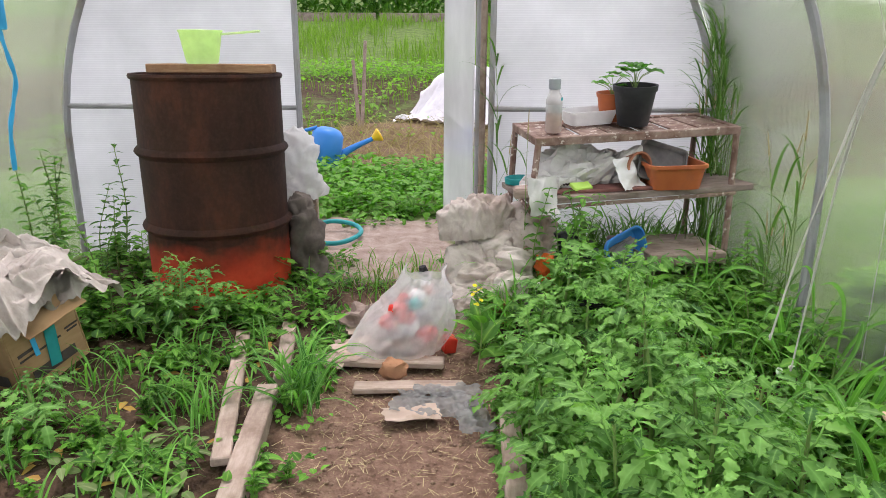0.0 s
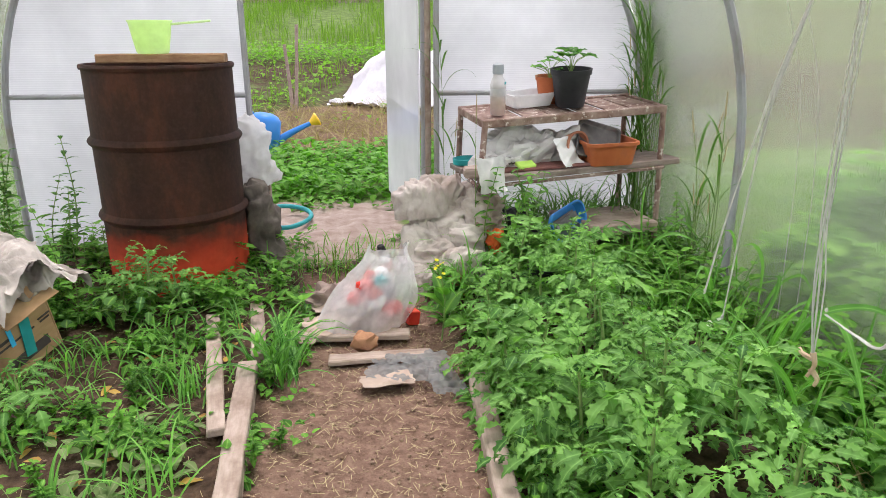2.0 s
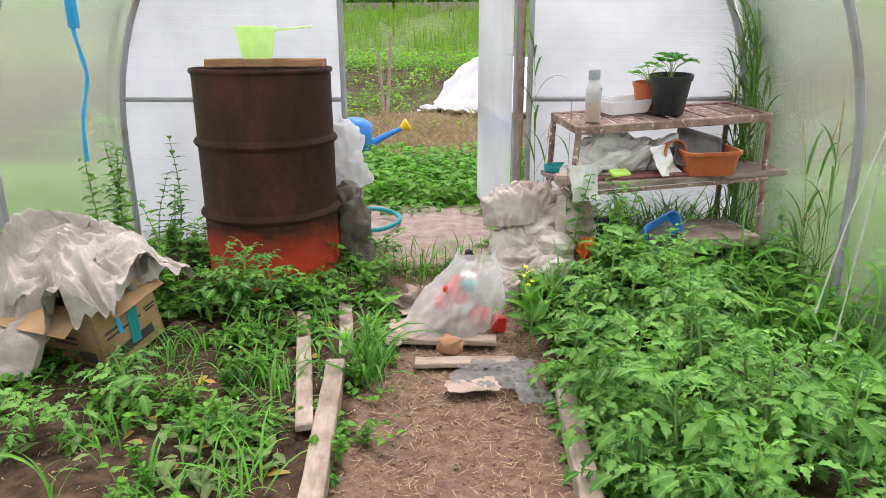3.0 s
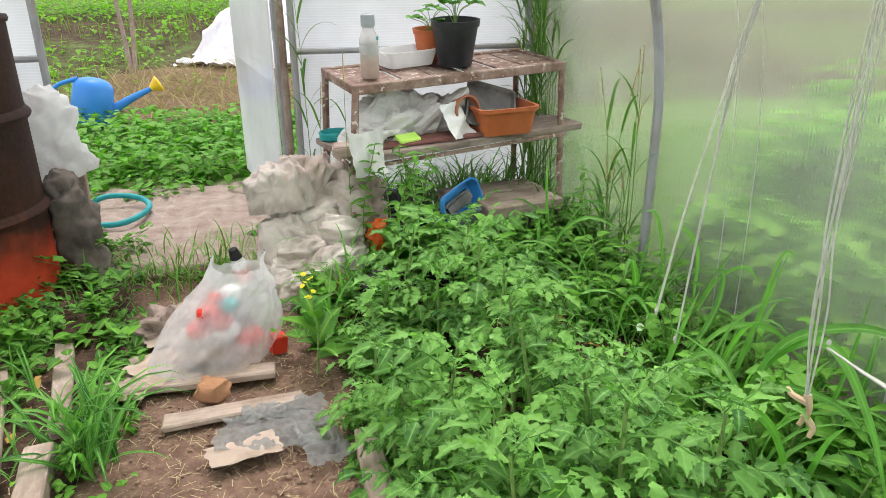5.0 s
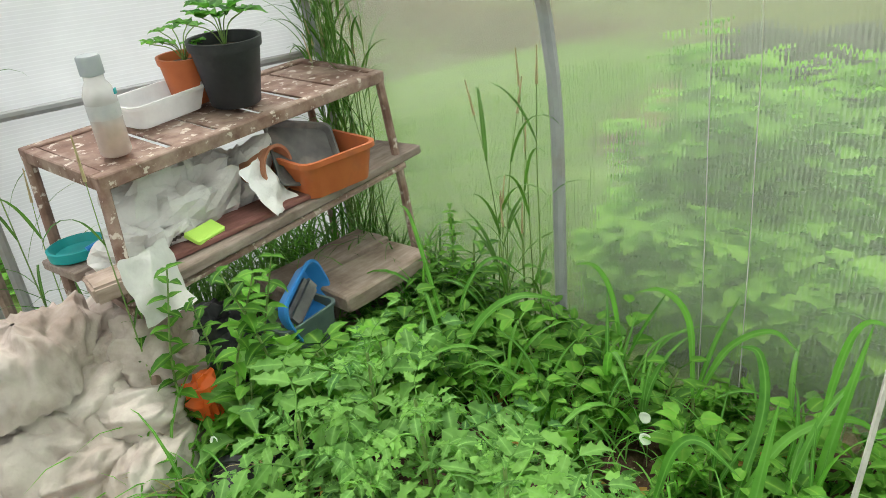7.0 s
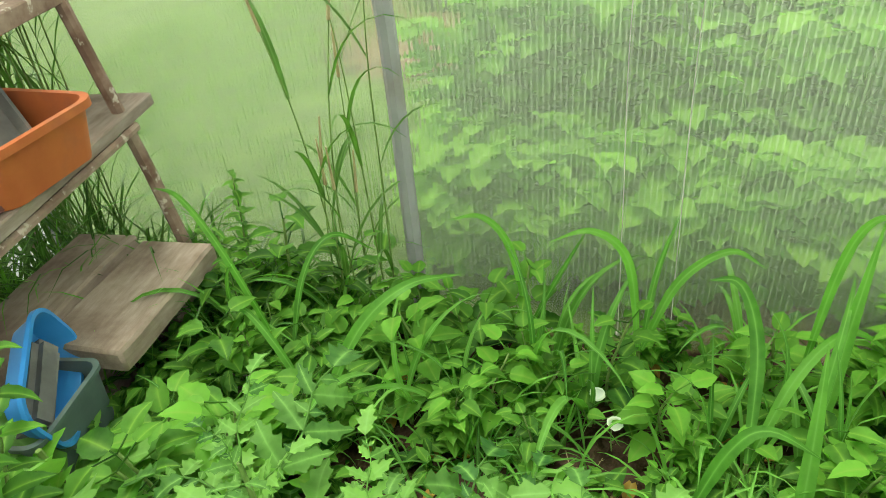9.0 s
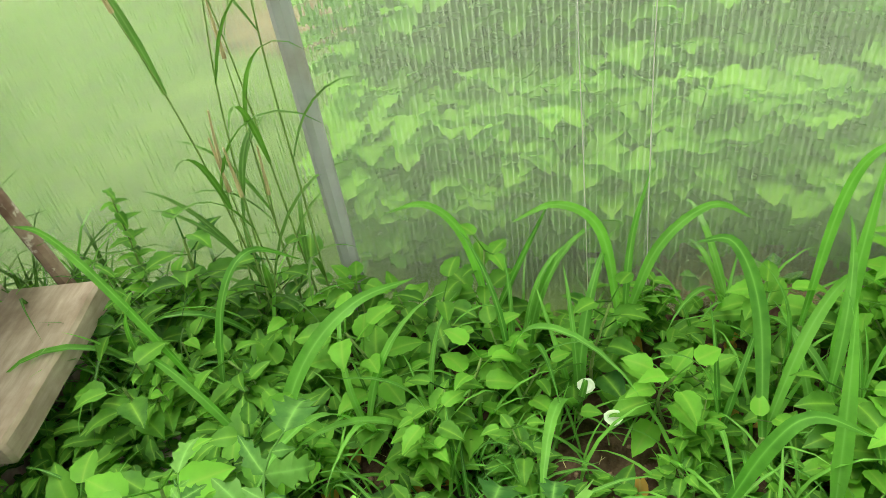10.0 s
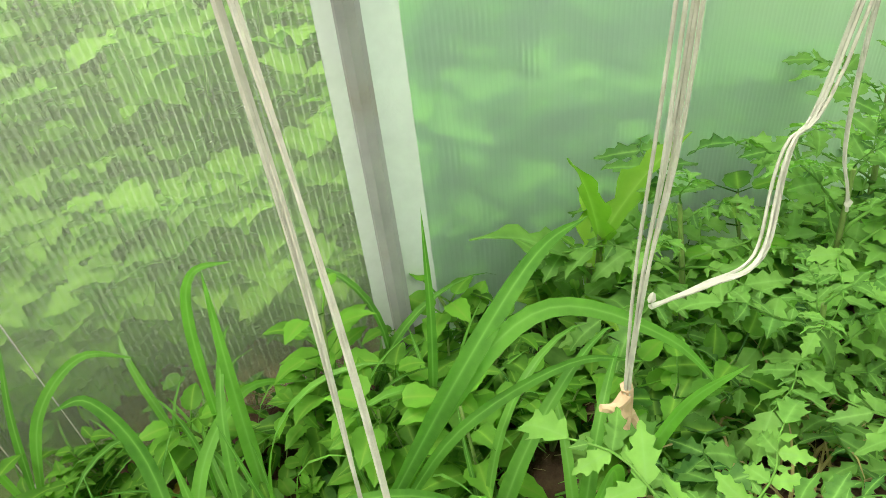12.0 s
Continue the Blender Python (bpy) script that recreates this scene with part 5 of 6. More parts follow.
k = 0
for x0, ya, yb, h0 in ((0.36, 1.20, 1.74, 0.29), (0.42, 2.02, 2.22, 0.29), (0.57, 1.18, 2.34, 0.335), (0.66, 1.16, 1.40, 0.30)):
    y = ya
    while y < yb:
        build_tomato(x0 + RND.uniform(-.045, .045), y, h0 * RND.uniform(0.88, 1.12), 100 + k)
        y += RND.uniform(0.15, 0.20)
        k += 1
for x0, ya, yb, h0 in ((0.45, 0.74, 1.16, 0.25), (0.68, 0.64, 1.0, 0.29), (0.89, 0.62, 1.04, 0.28)):
    y = ya
    while y < yb:
        build_tomato(x0 + RND.uniform(-.05, .05), y, h0 * RND.uniform(0.85, 1.15), 100 + k, 0.03, 0.86)
        y += RND.uniform(0.22, 0.29)
        k += 1
for x, y, h in ((0.30, 1.12, 0.17), (0.29, 1.30, 0.20), (0.30, 1.48, 0.20), (0.27, 1.64, 0.18), (0.24, 1.90, 0.14), (0.24, 1.40, 0.12), (0.22, 1.56, 0.11), (0.22, 1.74, 0.10), (0.26, 1.22, 0.14), (0.28, 2.0, 0.2), (0.30, 2.12, 0.24), (0.70, 1.55, 0.22), (0.67, 1.76, 0.24), (0.67, 1.96, 0.24)):
    build_tomato(x, y, h, 100 + k, 0.0, 0.68)
    k += 1
# leggy tomato shoots near the side wall and a few young plants in the other bed
for x, y, h in ((1.08, 0.92, 0.36), (1.02, 0.72, 0.38), (1.12, 0.55, 0.42), (-0.97, 2.27, 0.27), (-0.87, 2.33, 0.22), (-1.07, 2.30, 0.22), (-1.02, 2.42, 0.2), (-1.10, 1.60, 0.14), (-1.28, 1.42, 0.12)):
    build_tomato(x, y, h, 300 + k, 0.0, 1.0 if x > 0 else 0.72)
    k += 1


def weed_shapes(seed, kind):
    """Stem and leaves of a weed: upright with opposite leaves, low rosette, or tall with narrow leaves."""
    rnd = random.Random(seed)
    stems, leaves = [], []
    if kind == "upright":
        h = rnd.uniform(0.13, 0.2)
        for b in range(rnd.randint(2, 4)):
            a = rnd.uniform(0, 6.28)
            o = rnd.uniform(0.01, 0.05)
            line = smooth_line([(0, 0, 0), (o * math.cos(a) * .5, o * math.sin(a) * .5, h * 0.5), (o * math.cos(a), o * math.sin(a), h * rnd.uniform(0.7, 1))], 4)
            stems.append(tube(line, 0.0021, 5, lambda s: 1.2 - 0.6 * s))
            for j in range(2, len(line)):
                for side in (0, 180):
                    l = rnd.uniform(0.035, 0.06) * (1.1 - 0.5 * j / len(line))
                    leaves.append(moved(leaf(l, l * rnd.uniform(0.5, 0.68), 7, "toothed", 0.3, rnd.uniform(20, 55), 0.03, rnd.randint(0, 99)), at(*line[j], rnd.uniform(0, 35), rnd.uniform(-15, 15), side + j * 90 + rnd.uniform(-25, 25))))
    elif kind == "broad":
        h = rnd.uniform(0.14, 0.22)
        line = smooth_line([(0, 0, 0), (rnd.uniform(-.02, .02), rnd.uniform(-.02, .02), h * 0.5), (rnd.uniform(-.04, .04), rnd.uniform(-.04, .04), h)], 4)
        stems.append(tube(line, 0.0028, 6, lambda s: 1.2 - 0.5 * s))
        for j in range(1, len(line)):
            for side in (0, 180):
                l = rnd.uniform(0.06, 0.085) * (1.1 - 0.55 * j / len(line))
                a = side + j * 90 + rnd.uniform(-30, 30)
                o = Vector((-math.sin(radians(a)), math.cos(radians(a)), 0.5)) * rnd.uniform(0.015, 0.035)
                q = line[j] + o
                leaves.append(tube([line[j], q], 0.0012, 4))
                leaves.append(moved(leaf(l, l * rnd.uniform(0.58, 0.75), 9, "toothed", 0.25, rnd.uniform(25, 60), 0.03, rnd.randint(0, 99)), at(*q, rnd.uniform(0, 30), rnd.uniform(-18, 18), a)))
    elif kind == "rosette":
        for j in range(rnd.randint(8, 13)):
            l = rnd.uniform(0.06, 0.11)
            leaves.append(moved(leaf(l, l * rnd.uniform(0.38, 0.55), 6, "ovate", 0.35, rnd.uniform(30, 80), 0.03, rnd.randint(0, 99)), at(0, 0, 0.004, rnd.uniform(20, 65), 0, j * 137.5)))
        stems.append(tube([(0, 0, -0.01), (0, 0, 0.012)], 0.004, 6))
    elif kind == "tall":
        h = rnd.uniform(0.35, 0.5)
        line = smooth_line([(0, 0, 0), (rnd.uniform(-.03, .03), rnd.uniform(-.03, .03), h * 0.5), (rnd.uniform(-.05, .05), rnd.uniform(-.05, .05), h)], 8)
        stems.append(tube(line, 0.003, 6, lambda s: 1.2 - 0.7 * s))
        for j in range(2, len(line)):
            for side in (0, 180):
                l = rnd.uniform(0.055, 0.085) * (1.1 - 0.6 * j / len(line))
                leaves.append(moved(leaf(l, l * 0.5, 7, "toothed", 0.25, rnd.uniform(25, 60), 0.03, rnd.randint(0, 99)), at(*line[j], rnd.uniform(-5, 30), 0, side + j * 90)))
    else:  # creeping vine with arrow leaves
        for b in range(3):
            a = rnd.uniform(0, 6.28)
            line, p = [], Vector((0, 0, 0.01))
            for s in range(9):
                line.append(p.copy())
                a += rnd.uniform(-.6, .6)
                p += Vector((math.cos(a) * 0.03, math.sin(a) * 0.03, rnd.uniform(-.004, .022)))
            stems.append(tube(line, 0.0013, 4))
            for q in line[1:]:
                l = rnd.uniform(0.035, 0.055)
                leaves.append(moved(leaf(l, l * 0.72, 5, "ovate", 0.3, 30, 0.03, rnd.randint(0, 99)), at(q.x, q.y, max(q.z, 0.012) + 0.012, rnd.uniform(0, 40), rnd.uniform(-15, 15), rnd.uniform(0, 360))))
    return joined(stems), joined(leaves)


WEEDS = {}
for kind, n in (("upright", 5), ("rosette", 4), ("tall", 3), ("vine", 4), ("broad", 6)):
    WEEDS[kind] = []
    for k in range(n):
        st, lv = weed_shapes(50 + k * 7 + len(kind), kind)
        WEEDS[kind].append((mesh("stem", st, STEM), mesh("leaves", lv, LEAF_WEED)))
WEED_LABEL = {"broad": ("broad-leaved goosefoot weed growing from the soil", "weed"), "upright": ("leafy green weed growing from the soil", "weed"), "rosette": ("low rosette of broad green leaves", "weed"),
              "tall": ("tall leafy nettle-like weed", "weed"), "vine": ("creeping bindweed with heart-shaped leaves", "bindweed")}


def plant_weed(kind, x, y, size=1.0, z=None):
    st, lv = RND.choice(WEEDS[kind])
    w = thing("weed" if kind != "vine" else "bindweed", at(x, y, (ground_z(x, y) if z is None else z) - 0.006, RND.uniform(-8, 8), RND.uniform(-8, 8), RND.uniform(0, 360), size), *WEED_LABEL[kind], "weeds in the soil")
    part("stem", st, None, w)
    part("leaves", lv, None, w)


def weeds_in(x0, x1, y0, y1, n, kinds, size=(0.8, 1.3), keep=None):
    for _ in range(n):
        x, y = RND.uniform(x0, x1), RND.uniform(y0, y1)
        if keep and not keep(x, y):
            continue
        plant_weed(RND.choice(kinds), x, y, RND.uniform(*size))


weeds_in(-1.65, -0.68, 2.18, 2.50, 30, ("upright", "broad", "vine"), (0.7, 1.15))
weeds_in(-1.75, -1.32, 2.45, 3.2, 30, ("upright", "broad", "tall"), (0.8, 1.2))
weeds_in(-1.74, -1.62, 2.75, 2.95, 2, ("tall",), (1.2, 1.4))
weeds_in(-0.70, -0.50, 2.35, 3.15, 12, ("upright", "vine"), (0.7, 1.1))
weeds_in(-1.6, -0.66, 1.0, 2.1, 34, ("upright", "rosette", "vine"), (0.4, 0.75), lambda x, y: x > -1.1 or y < 1.65)
weeds_in(-0.46, -0.36, 1.25, 1.75, 6, ("upright", "vine"), (0.45, 0.7))
weeds_in(0.19, 0.32, 1.1, 1.7, 18, ("upright", "rosette", "vine"), (0.45, 0.65))
weeds_in(0.19, 0.30, 1.95, 2.1, 5, ("upright", "rosette"), (0.4, 0.6))
weeds_in(0.12, 0.34, 2.1, 2.45, 14, ("upright", "rosette", "vine"), (0.7, 1.1))
weeds_in(0.24, 0.58, 1.15, 2.12, 26, ("vine", "rosette"), (0.3, 0.5))
weeds_in(0.98, 1.26, 0.7, 1.45, 24, ("broad", "broad", "upright"), (0.9, 1.3))
weeds_in(0.92, 1.25, 0.4, 2.55, 84, ("broad", "broad", "upright", "vine"), (0.6, 1.1), lambda x, y: math.hypot(x - 1.0, y - 1.885) > 0.06)
weeds_in(0.74, 0.98, 1.25, 2.35, 26, ("broad", "upright", "vine"), (0.5, 0.95), lambda x, y: math.hypot(x - 0.95, y - 1.88) > 0.10)
weeds_in(0.55, 1.2, 2.38, 2.62, 30, ("broad", "upright", "vine"), (0.9, 1.3), lambda x, y: math.hypot(x - 0.90, y - 2.56) > 0.13)
weeds_in(0.28, 0.62, 2.42, 2.72, 7, ("upright", "vine", "tall"), (0.8, 1.2))
def clear_of_boards(x, y):
    return x > 1.17 or y < 2.62


weeds_in(0.95, 1.25, 2.5, 2.9, 24, ("broad", "upright"), (0.8, 1.2), clear_of_boards)
for x, y, size in ((0.47, 2.56, 1.05), (0.57, 2.58, 1.0), (0.42, 2.62, 0.9)):
    plant_weed("tall", x, y, size)
weeds_in(0.26, 0.60, 2.40, 2.64, 5, ("broad", "vine", "broad"), (0.8, 1.3))
weeds_in(1.0, 1.25, 2.5, 2.95, 20, ("tall", "broad", "broad"), (0.6, 0.9), clear_of_boards)

# ---- broad-bladed grass ----
BLADES = [mesh("blade", arch(l, w, 10, 78, d, k, tw), LEAF_BLADE) for k, (l, w, d, tw) in enumerate(((0.26, 0.011, 95, 0.3), (0.32, 0.016, 115, -0.6), (0.36, 0.020, 130, 0.7), (0.30, 0.013, 60, 0.4), (0.22, 0.010, 35, -0.4), (0.38, 0.022, 145, 0.5)))]


def build_millet(x, y, h, n, seed, size=1.0):
    rnd = random.Random(seed)
    g = thing("millet_grass", at(x, y, ground_z(x, y) - 0.008, rnd.uniform(-6, 6), rnd.uniform(-6, 6), rnd.uniform(0, 360)), "bright green broad-bladed grass plant", "grass plant", "broad-bladed grass plants")
    part("stem", tube([(0, 0, 0), (0.003, 0.0, h * 0.5), (0.0, 0.004, h)], 0.0035, 6, lambda s: 1.1 - 0.4 * s), STEM, g)
    for k in range(n):
        part("blade", BLADES[rnd.randint(0, 5)], None, g, m=at(0, 0, h * (0.15 + 0.85 * k / max(1, n - 1)), rnd.uniform(-12, 8), rnd.uniform(-10, 10), k * 180 + rnd.uniform(-45, 45), size * rnd.uniform(0.7, 1.1)))


for k in range(12):
    build_millet(RND.uniform(0.98, 1.24), RND.uniform(1.25, 2.25), RND.uniform(0.04, 0.12), RND.randint(3, 5), 500 + k, RND.uniform(0.65, 1.0))
for x, y, h, n, s in ((0.93, 1.30, 0.12, 6, 1.1), (0.86, 1.22, 0.10, 5, 1.0), (1.0, 1.55, 0.12, 5, 1.05), (1.0, 1.72, 0.10, 5, 1.0), (0.98, 2.22, 0.08, 4, 1.0), (1.08, 2.02, 0.10, 5, 0.9), (0.22, 1.60, 0.06, 4, 0.7), (0.16, 2.22, 0.08, 4, 0.8), (0.20, 2.10, 0.07, 4, 0.7),
                        (0.30, 1.35, 0.08, 4, 0.8), (-0.42, 1.74, 0.03, 4, 0.62), (-0.37, 1.93, 0.03, 4, 0.6), (-0.47, 1.88, 0.04, 4, 0.7), (-1.05, 1.12, 0.03, 4, 0.7), (-0.85, 1.18, 0.03, 4, 0.7), (1.12, 2.42, 0.08, 4, 0.9), (1.04, 2.60, 0.10, 4, 0.9), (0.80, 2.52, 0.1, 4, 0.8)):
    build_millet(x, y, h, n, int(x * 1000 + y * 77), s)


def ribbon(points, width, lean):
    """A long blade through the given points, keeled along its midrib and widest below the middle; lean: the side in which it lies flat."""
    line = smooth_line(points, 6)
    n, side = len(line) - 1, Vector(lean).normalized()
    vs, fs, ribs = [], [], []
    for i, p in enumerate(line):
        t = i / n
        d = (line[min(i + 1, n)] - line[max(i - 1, 0)]).normalized()
        u = d.cross(side).normalized()
        w = min(1.0, 0.45 + 2.2 * t) * (1 - t ** 2.6) * width / 2
        up = u.cross(d) * w * 0.35
        vs += [(p - u * w + up)[:], p[:], (p + u * w + up)[:]]
        ribs += [0, 1, 0]
    for i in range(n):
        k = i * 3
        fs += [(k, k + 1, k + 4, k + 3), (k + 1, k + 2, k + 5, k + 4)]
    return np.array(vs), fs, np.array(ribs, dtype=float)


def build_tall_millet(foot, blades):
    """A tall millet shoot: a stem from the soil and a few long blades that arch from it."""
    x, y = foot
    g = thing("millet_grass", at(), "tall bright green millet shoot with long arching blades", "grass plant", "broad-bladed grass plants")
    first = Vector(blades[0][0][0])
    part("stem", tube(smooth_line([(x, y, ground_z(x, y) - 0.01), (Vector((x, y, 0)) + first) / 2, first], 4), 0.0045, 7, lambda t: 1.15 - 0.4 * t), STEM, g)
    for pts, w in blades:
        part("blade", ribbon(pts, w, (-0.75, 0.1, 0.6)), LEAF_BLADE, g)


build_tall_millet((0.90, 2.36), (([(0.90, 2.345, 0.09), (0.94, 2.27, 0.25), (0.99, 2.20, 0.315), (1.06, 2.13, 0.30)], 0.024), ([(0.90, 2.35, 0.08), (0.92, 2.42, 0.20), (0.96, 2.50, 0.23), (1.0, 2.57, 0.17)], 0.016)))
build_tall_millet((0.99, 1.67), (([(0.99, 1.67, 0.07), (1.08, 1.677, 0.22), (1.12, 1.712, 0.305), (1.13, 1.76, 0.30)], 0.022), ([(0.99, 1.67, 0.06), (1.06, 1.62, 0.20), (1.14, 1.55, 0.23), (1.19, 1.47, 0.16)], 0.018)))
build_tall_millet((0.88, 1.61), (([(0.885, 1.607, 0.06), (0.93, 1.61, 0.20), (0.98, 1.615, 0.34)], 0.023),))
build_tall_millet((0.84, 1.76), (([(0.845, 1.755, 0.10), (0.845, 1.72, 0.25), (0.855, 1.68, 0.29), (0.86, 1.61, 0.25)], 0.020),))
build_tall_millet((1.145, 1.845), (([(1.146, 1.85, 0.12), (1.165, 1.88, 0.29), (1.16, 1.94, 0.345), (1.15, 2.01, 0.32)], 0.016), ([(1.15, 1.845, 0.12), (1.18, 1.80, 0.25), (1.20, 1.73, 0.31), (1.20, 1.67, 0.285)], 0.016), ([(1.15, 1.845, 0.14), (1.20, 1.835, 0.25), (1.235, 1.81, 0.35)], 0.012)))
build_tall_millet((1.20, 2.05), (([(1.19, 2.055, 0.10), (1.18, 2.08, 0.27), (1.18, 2.13, 0.335), (1.18, 2.20, 0.32)], 0.015), ([(1.19, 2.05, 0.10), (1.19, 2.00, 0.22), (1.20, 1.95, 0.33)], 0.011)))
build_tall_millet((1.13, 1.60), (([(1.135, 1.60, 0.14), (1.15, 1.585, 0.34), (1.15, 1.56, 0.42), (1.14, 1.51, 0.43)], 0.015),))
build_tall_millet((1.06, 1.57), (([(1.068, 1.568, 0.07), (1.11, 1.56, 0.25), (1.15, 1.548, 0.43)], 0.022),))
build_tall_millet((0.96, 1.43), (([(0.965, 1.42, 0.14), (0.95, 1.31, 0.35), (1.0, 1.20, 0.43), (1.05, 1.11, 0.42)], 0.026), ([(0.965, 1.42, 0.13), (0.95, 1.32, 0.32), (0.95, 1.21, 0.397), (0.92, 1.08, 0.325), (0.90, 0.99, 0.20)], 0.024), ([(0.965, 1.42, 0.10), (0.96, 1.32, 0.24), (0.96, 1.18, 0.29), (0.95, 1.08, 0.26)], 0.016)))
build_tall_millet((1.10, 1.32), (([(1.10, 1.32, 0.10), (1.11, 1.30, 0.28), (1.115, 1.292, 0.45)], 0.014),))
build_tall_millet((0.90, 1.18), (([(0.88, 1.15, 0.12), (0.86, 1.10, 0.28), (0.83, 1.05, 0.36)], 0.019), ([(0.88, 1.15, 0.10), (0.84, 1.19, 0.25), (0.78, 1.25, 0.30), (0.73, 1.33, 0.25)], 0.019)))
build_tall_millet((1.0, 2.47), (([(1.0, 2.47, 0.07), (1.0, 2.54, 0.30), (1.05, 2.65, 0.385), (1.10, 2.76, 0.37)], 0.016), ([(1.0, 2.47, 0.06), (1.06, 2.44, 0.24), (1.12, 2.40, 0.30), (1.17, 2.34, 0.24)], 0.015)))


def grass_clump(name, x, y, n, l, w, spread, seed, label, material=None, lean=(5, 40), z=None):
    """A tuft of thin blades, one mesh."""
    rs = np.random.RandomState(seed)
    shapes = []
    for t in range(3):
        m = n // 3
        xy = np.stack([x + rs.normal(0, spread, m), y + rs.normal(0, spread, m)], -1)
        zz = np.array([ground_z(a, b) if z is None else z for a, b in xy]) - 0.005
        shapes.append(many(arch(l * (0.75 + 0.2 * t), w, 6, 84, (60, 95, 125)[t], t), poses(xy, zz, rs, (-lean[1], lean[0]), (0.6, 1.2))))
    return stuff(name, shapes, material or LEAF_BLADE, label, "grass")


grass_clump("grass_tuft", -0.44, 1.80, 36, 0.26, 0.014, 0.035, 1, "arching tuft of green grass beside the path")
grass_clump("grass_tuft", -0.45, 1.92, 24, 0.22, 0.013, 0.04, 2, "arching tuft of green grass beside the path")
for k, (x, y, n, l, s) in enumerate(((-0.25, 2.85, 60, 0.15, 0.09), (-0.45, 2.80, 50, 0.14, 0.10), (-0.05, 2.80, 66, 0.17, 0.08), (-0.10, 3.05, 60, 0.15, 0.10), (-0.40, 3.05, 40, 0.12, 0.12), (-0.58, 2.62, 36, 0.10, 0.08))):
    grass_clump("threshold_grass", x, y, n, l, 0.006, s, 20 + k, "tufts of grass growing on the threshold", LEAF_BLADE if k % 2 else LEAF_FIELD)
grass_clump("dry_grass", -0.2, 2.9, 60, 0.12, 0.004, 0.16, 31, "dry straw-coloured grass among the tufts", LEAF_DRY)
grass_clump("dry_grass", 0.33, 2.46, 40, 0.20, 0.006, 0.06, 32, "dry wilted grass beside the table", LEAF_DRY, (10, 60))
grass_clump("table_grass", 0.30, 2.58, 48, 0.26, 0.008, 0.05, 33, "long grass beside the table leg")
grass_clump("table_grass", 0.24, 2.44, 42, 0.28, 0.008, 0.05, 36, "long grass beside the table leg")
grass_clump("table_grass", 0.22, 3.16, 45, 0.34, 0.009, 0.06, 34, "long grass between the table and the end wall")
for k, (x, y, n, l) in enumerate(((1.12, 2.78, 75, 0.30), (1.18, 2.95, 90, 0.38), (1.05, 2.72, 45, 0.24), (1.15, 3.1, 90, 0.42), (0.95, 3.18, 60, 0.40), (1.20, 2.70, 60, 0.30), (1.0, 3.0, 70, 0.36))):
    grass_clump("table_grass", x, y, n, l, 0.007, 0.06, 40 + k, "long grass crowding round the table legs", LEAF_REED if k % 2 else None)
for k, x in enumerate((0.32, 0.44, 0.56, 0.68, 0.80, 0.92, 1.04)):
    grass_clump("back_grass", x, 3.17 + 0.04 * (k % 2), 84, 0.36, 0.009, 0.05, 70 + k, "dark long grass behind the table", LEAF_REED)
for k, (x, y) in enumerate(((0.80, 0.97), (0.90, 0.84), (0.98, 0.96))):
    grass_clump("dry_grass", x, y, 33, 0.20, 0.006, 0.05, 90 + k, "wilted yellow shoots among the tomato plants", LEAF_DRY, (10, 70))
# left bed and bare soil: thin grass and seedlings
for k in range(16):
    grass_clump("seedling_grass", RND.uniform(-1.25, -0.62), RND.uniform(1.05, 2.1), 20, 0.17, 0.007, 0.05, 60 + k, "thin young grass in the weedy bed", None, (10, 50))


for k in range(26):
    grass_clump("seedling_grass", RND.uniform(0.85, 1.25), RND.uniform(1.0, 2.45), 21, 0.17, 0.0065, 0.05, 120 + k, "thin young grass among the weeds", None, (10, 50))


def build_reed(x, y, h, seed):
    """Tall flowering grass: a thin stalk with narrow leaves and a spike."""
    rnd = random.Random(seed)
    g = thing("tall_grass", at(x, y, ground_z(x, y) - 0.01, 0, 0, rnd.uniform(0, 360)), "tall flowering couch grass by the end wall", "tall grass", "tall grasses in the corner")
    bx = rnd.uniform(0.02, 0.10) * h
    line = smooth_line([(0, 0, 0), (bx * 0.15, 0.004, h * 0.4), (bx * 0.5, 0.0, h * 0.75), (bx, 0.0, h)], 6)
    part("stalk", tube(line, 0.0022, 5, lambda s: 1.1 - 0.7 * s), STEM, g)
    lv = []
    for j in range(3, len(line) - 2, 1 if h > 0.9 else 5):
        l = rnd.uniform(0.16, 0.30)
        lv.append(moved(arch(l, rnd.uniform(0.007, 0.013), 8, 66, rnd.uniform(60, 150), j), at(*line[j], 0, 0, j * 180 + rnd.uniform(-60, 60))))
    part("leaves", joined(lv), LEAF_REED, g)
    q, d = line[-1], (line[-1] - line[-2]).normalized()
    part("spike", tube([q - d * 0.01, q + d * 0.03, q + d * 0.08], 0.0036, 5, lambda s: 1.0 - 0.6 * s), STEM_DRY, g)


reeds = 0
while reeds < 26:
    x, y = RND.uniform(1.05, 1.255), RND.uniform(2.86, 3.30)
    local = T0.inverted() @ Vector((x, y, 0.672))
    if local.x < 0.935 and local.y < 0.375:          # none grows up through the table
        continue
    build_reed(x, y, RND.uniform(0.75, 1.45), 800 + reeds)
    reeds += 1
for k in range(9):
    build_reed(RND.uniform(1.17, 1.24), RND.uniform(2.34, 2.46), RND.uniform(0.35, 0.8), 840 + k)
for x, y, h in ((0.235, 3.26, 1.05), (0.30, 2.66, 0.72), (0.26, 3.2, 0.55)):
    build_reed(x, y, h, int(h * 1000))


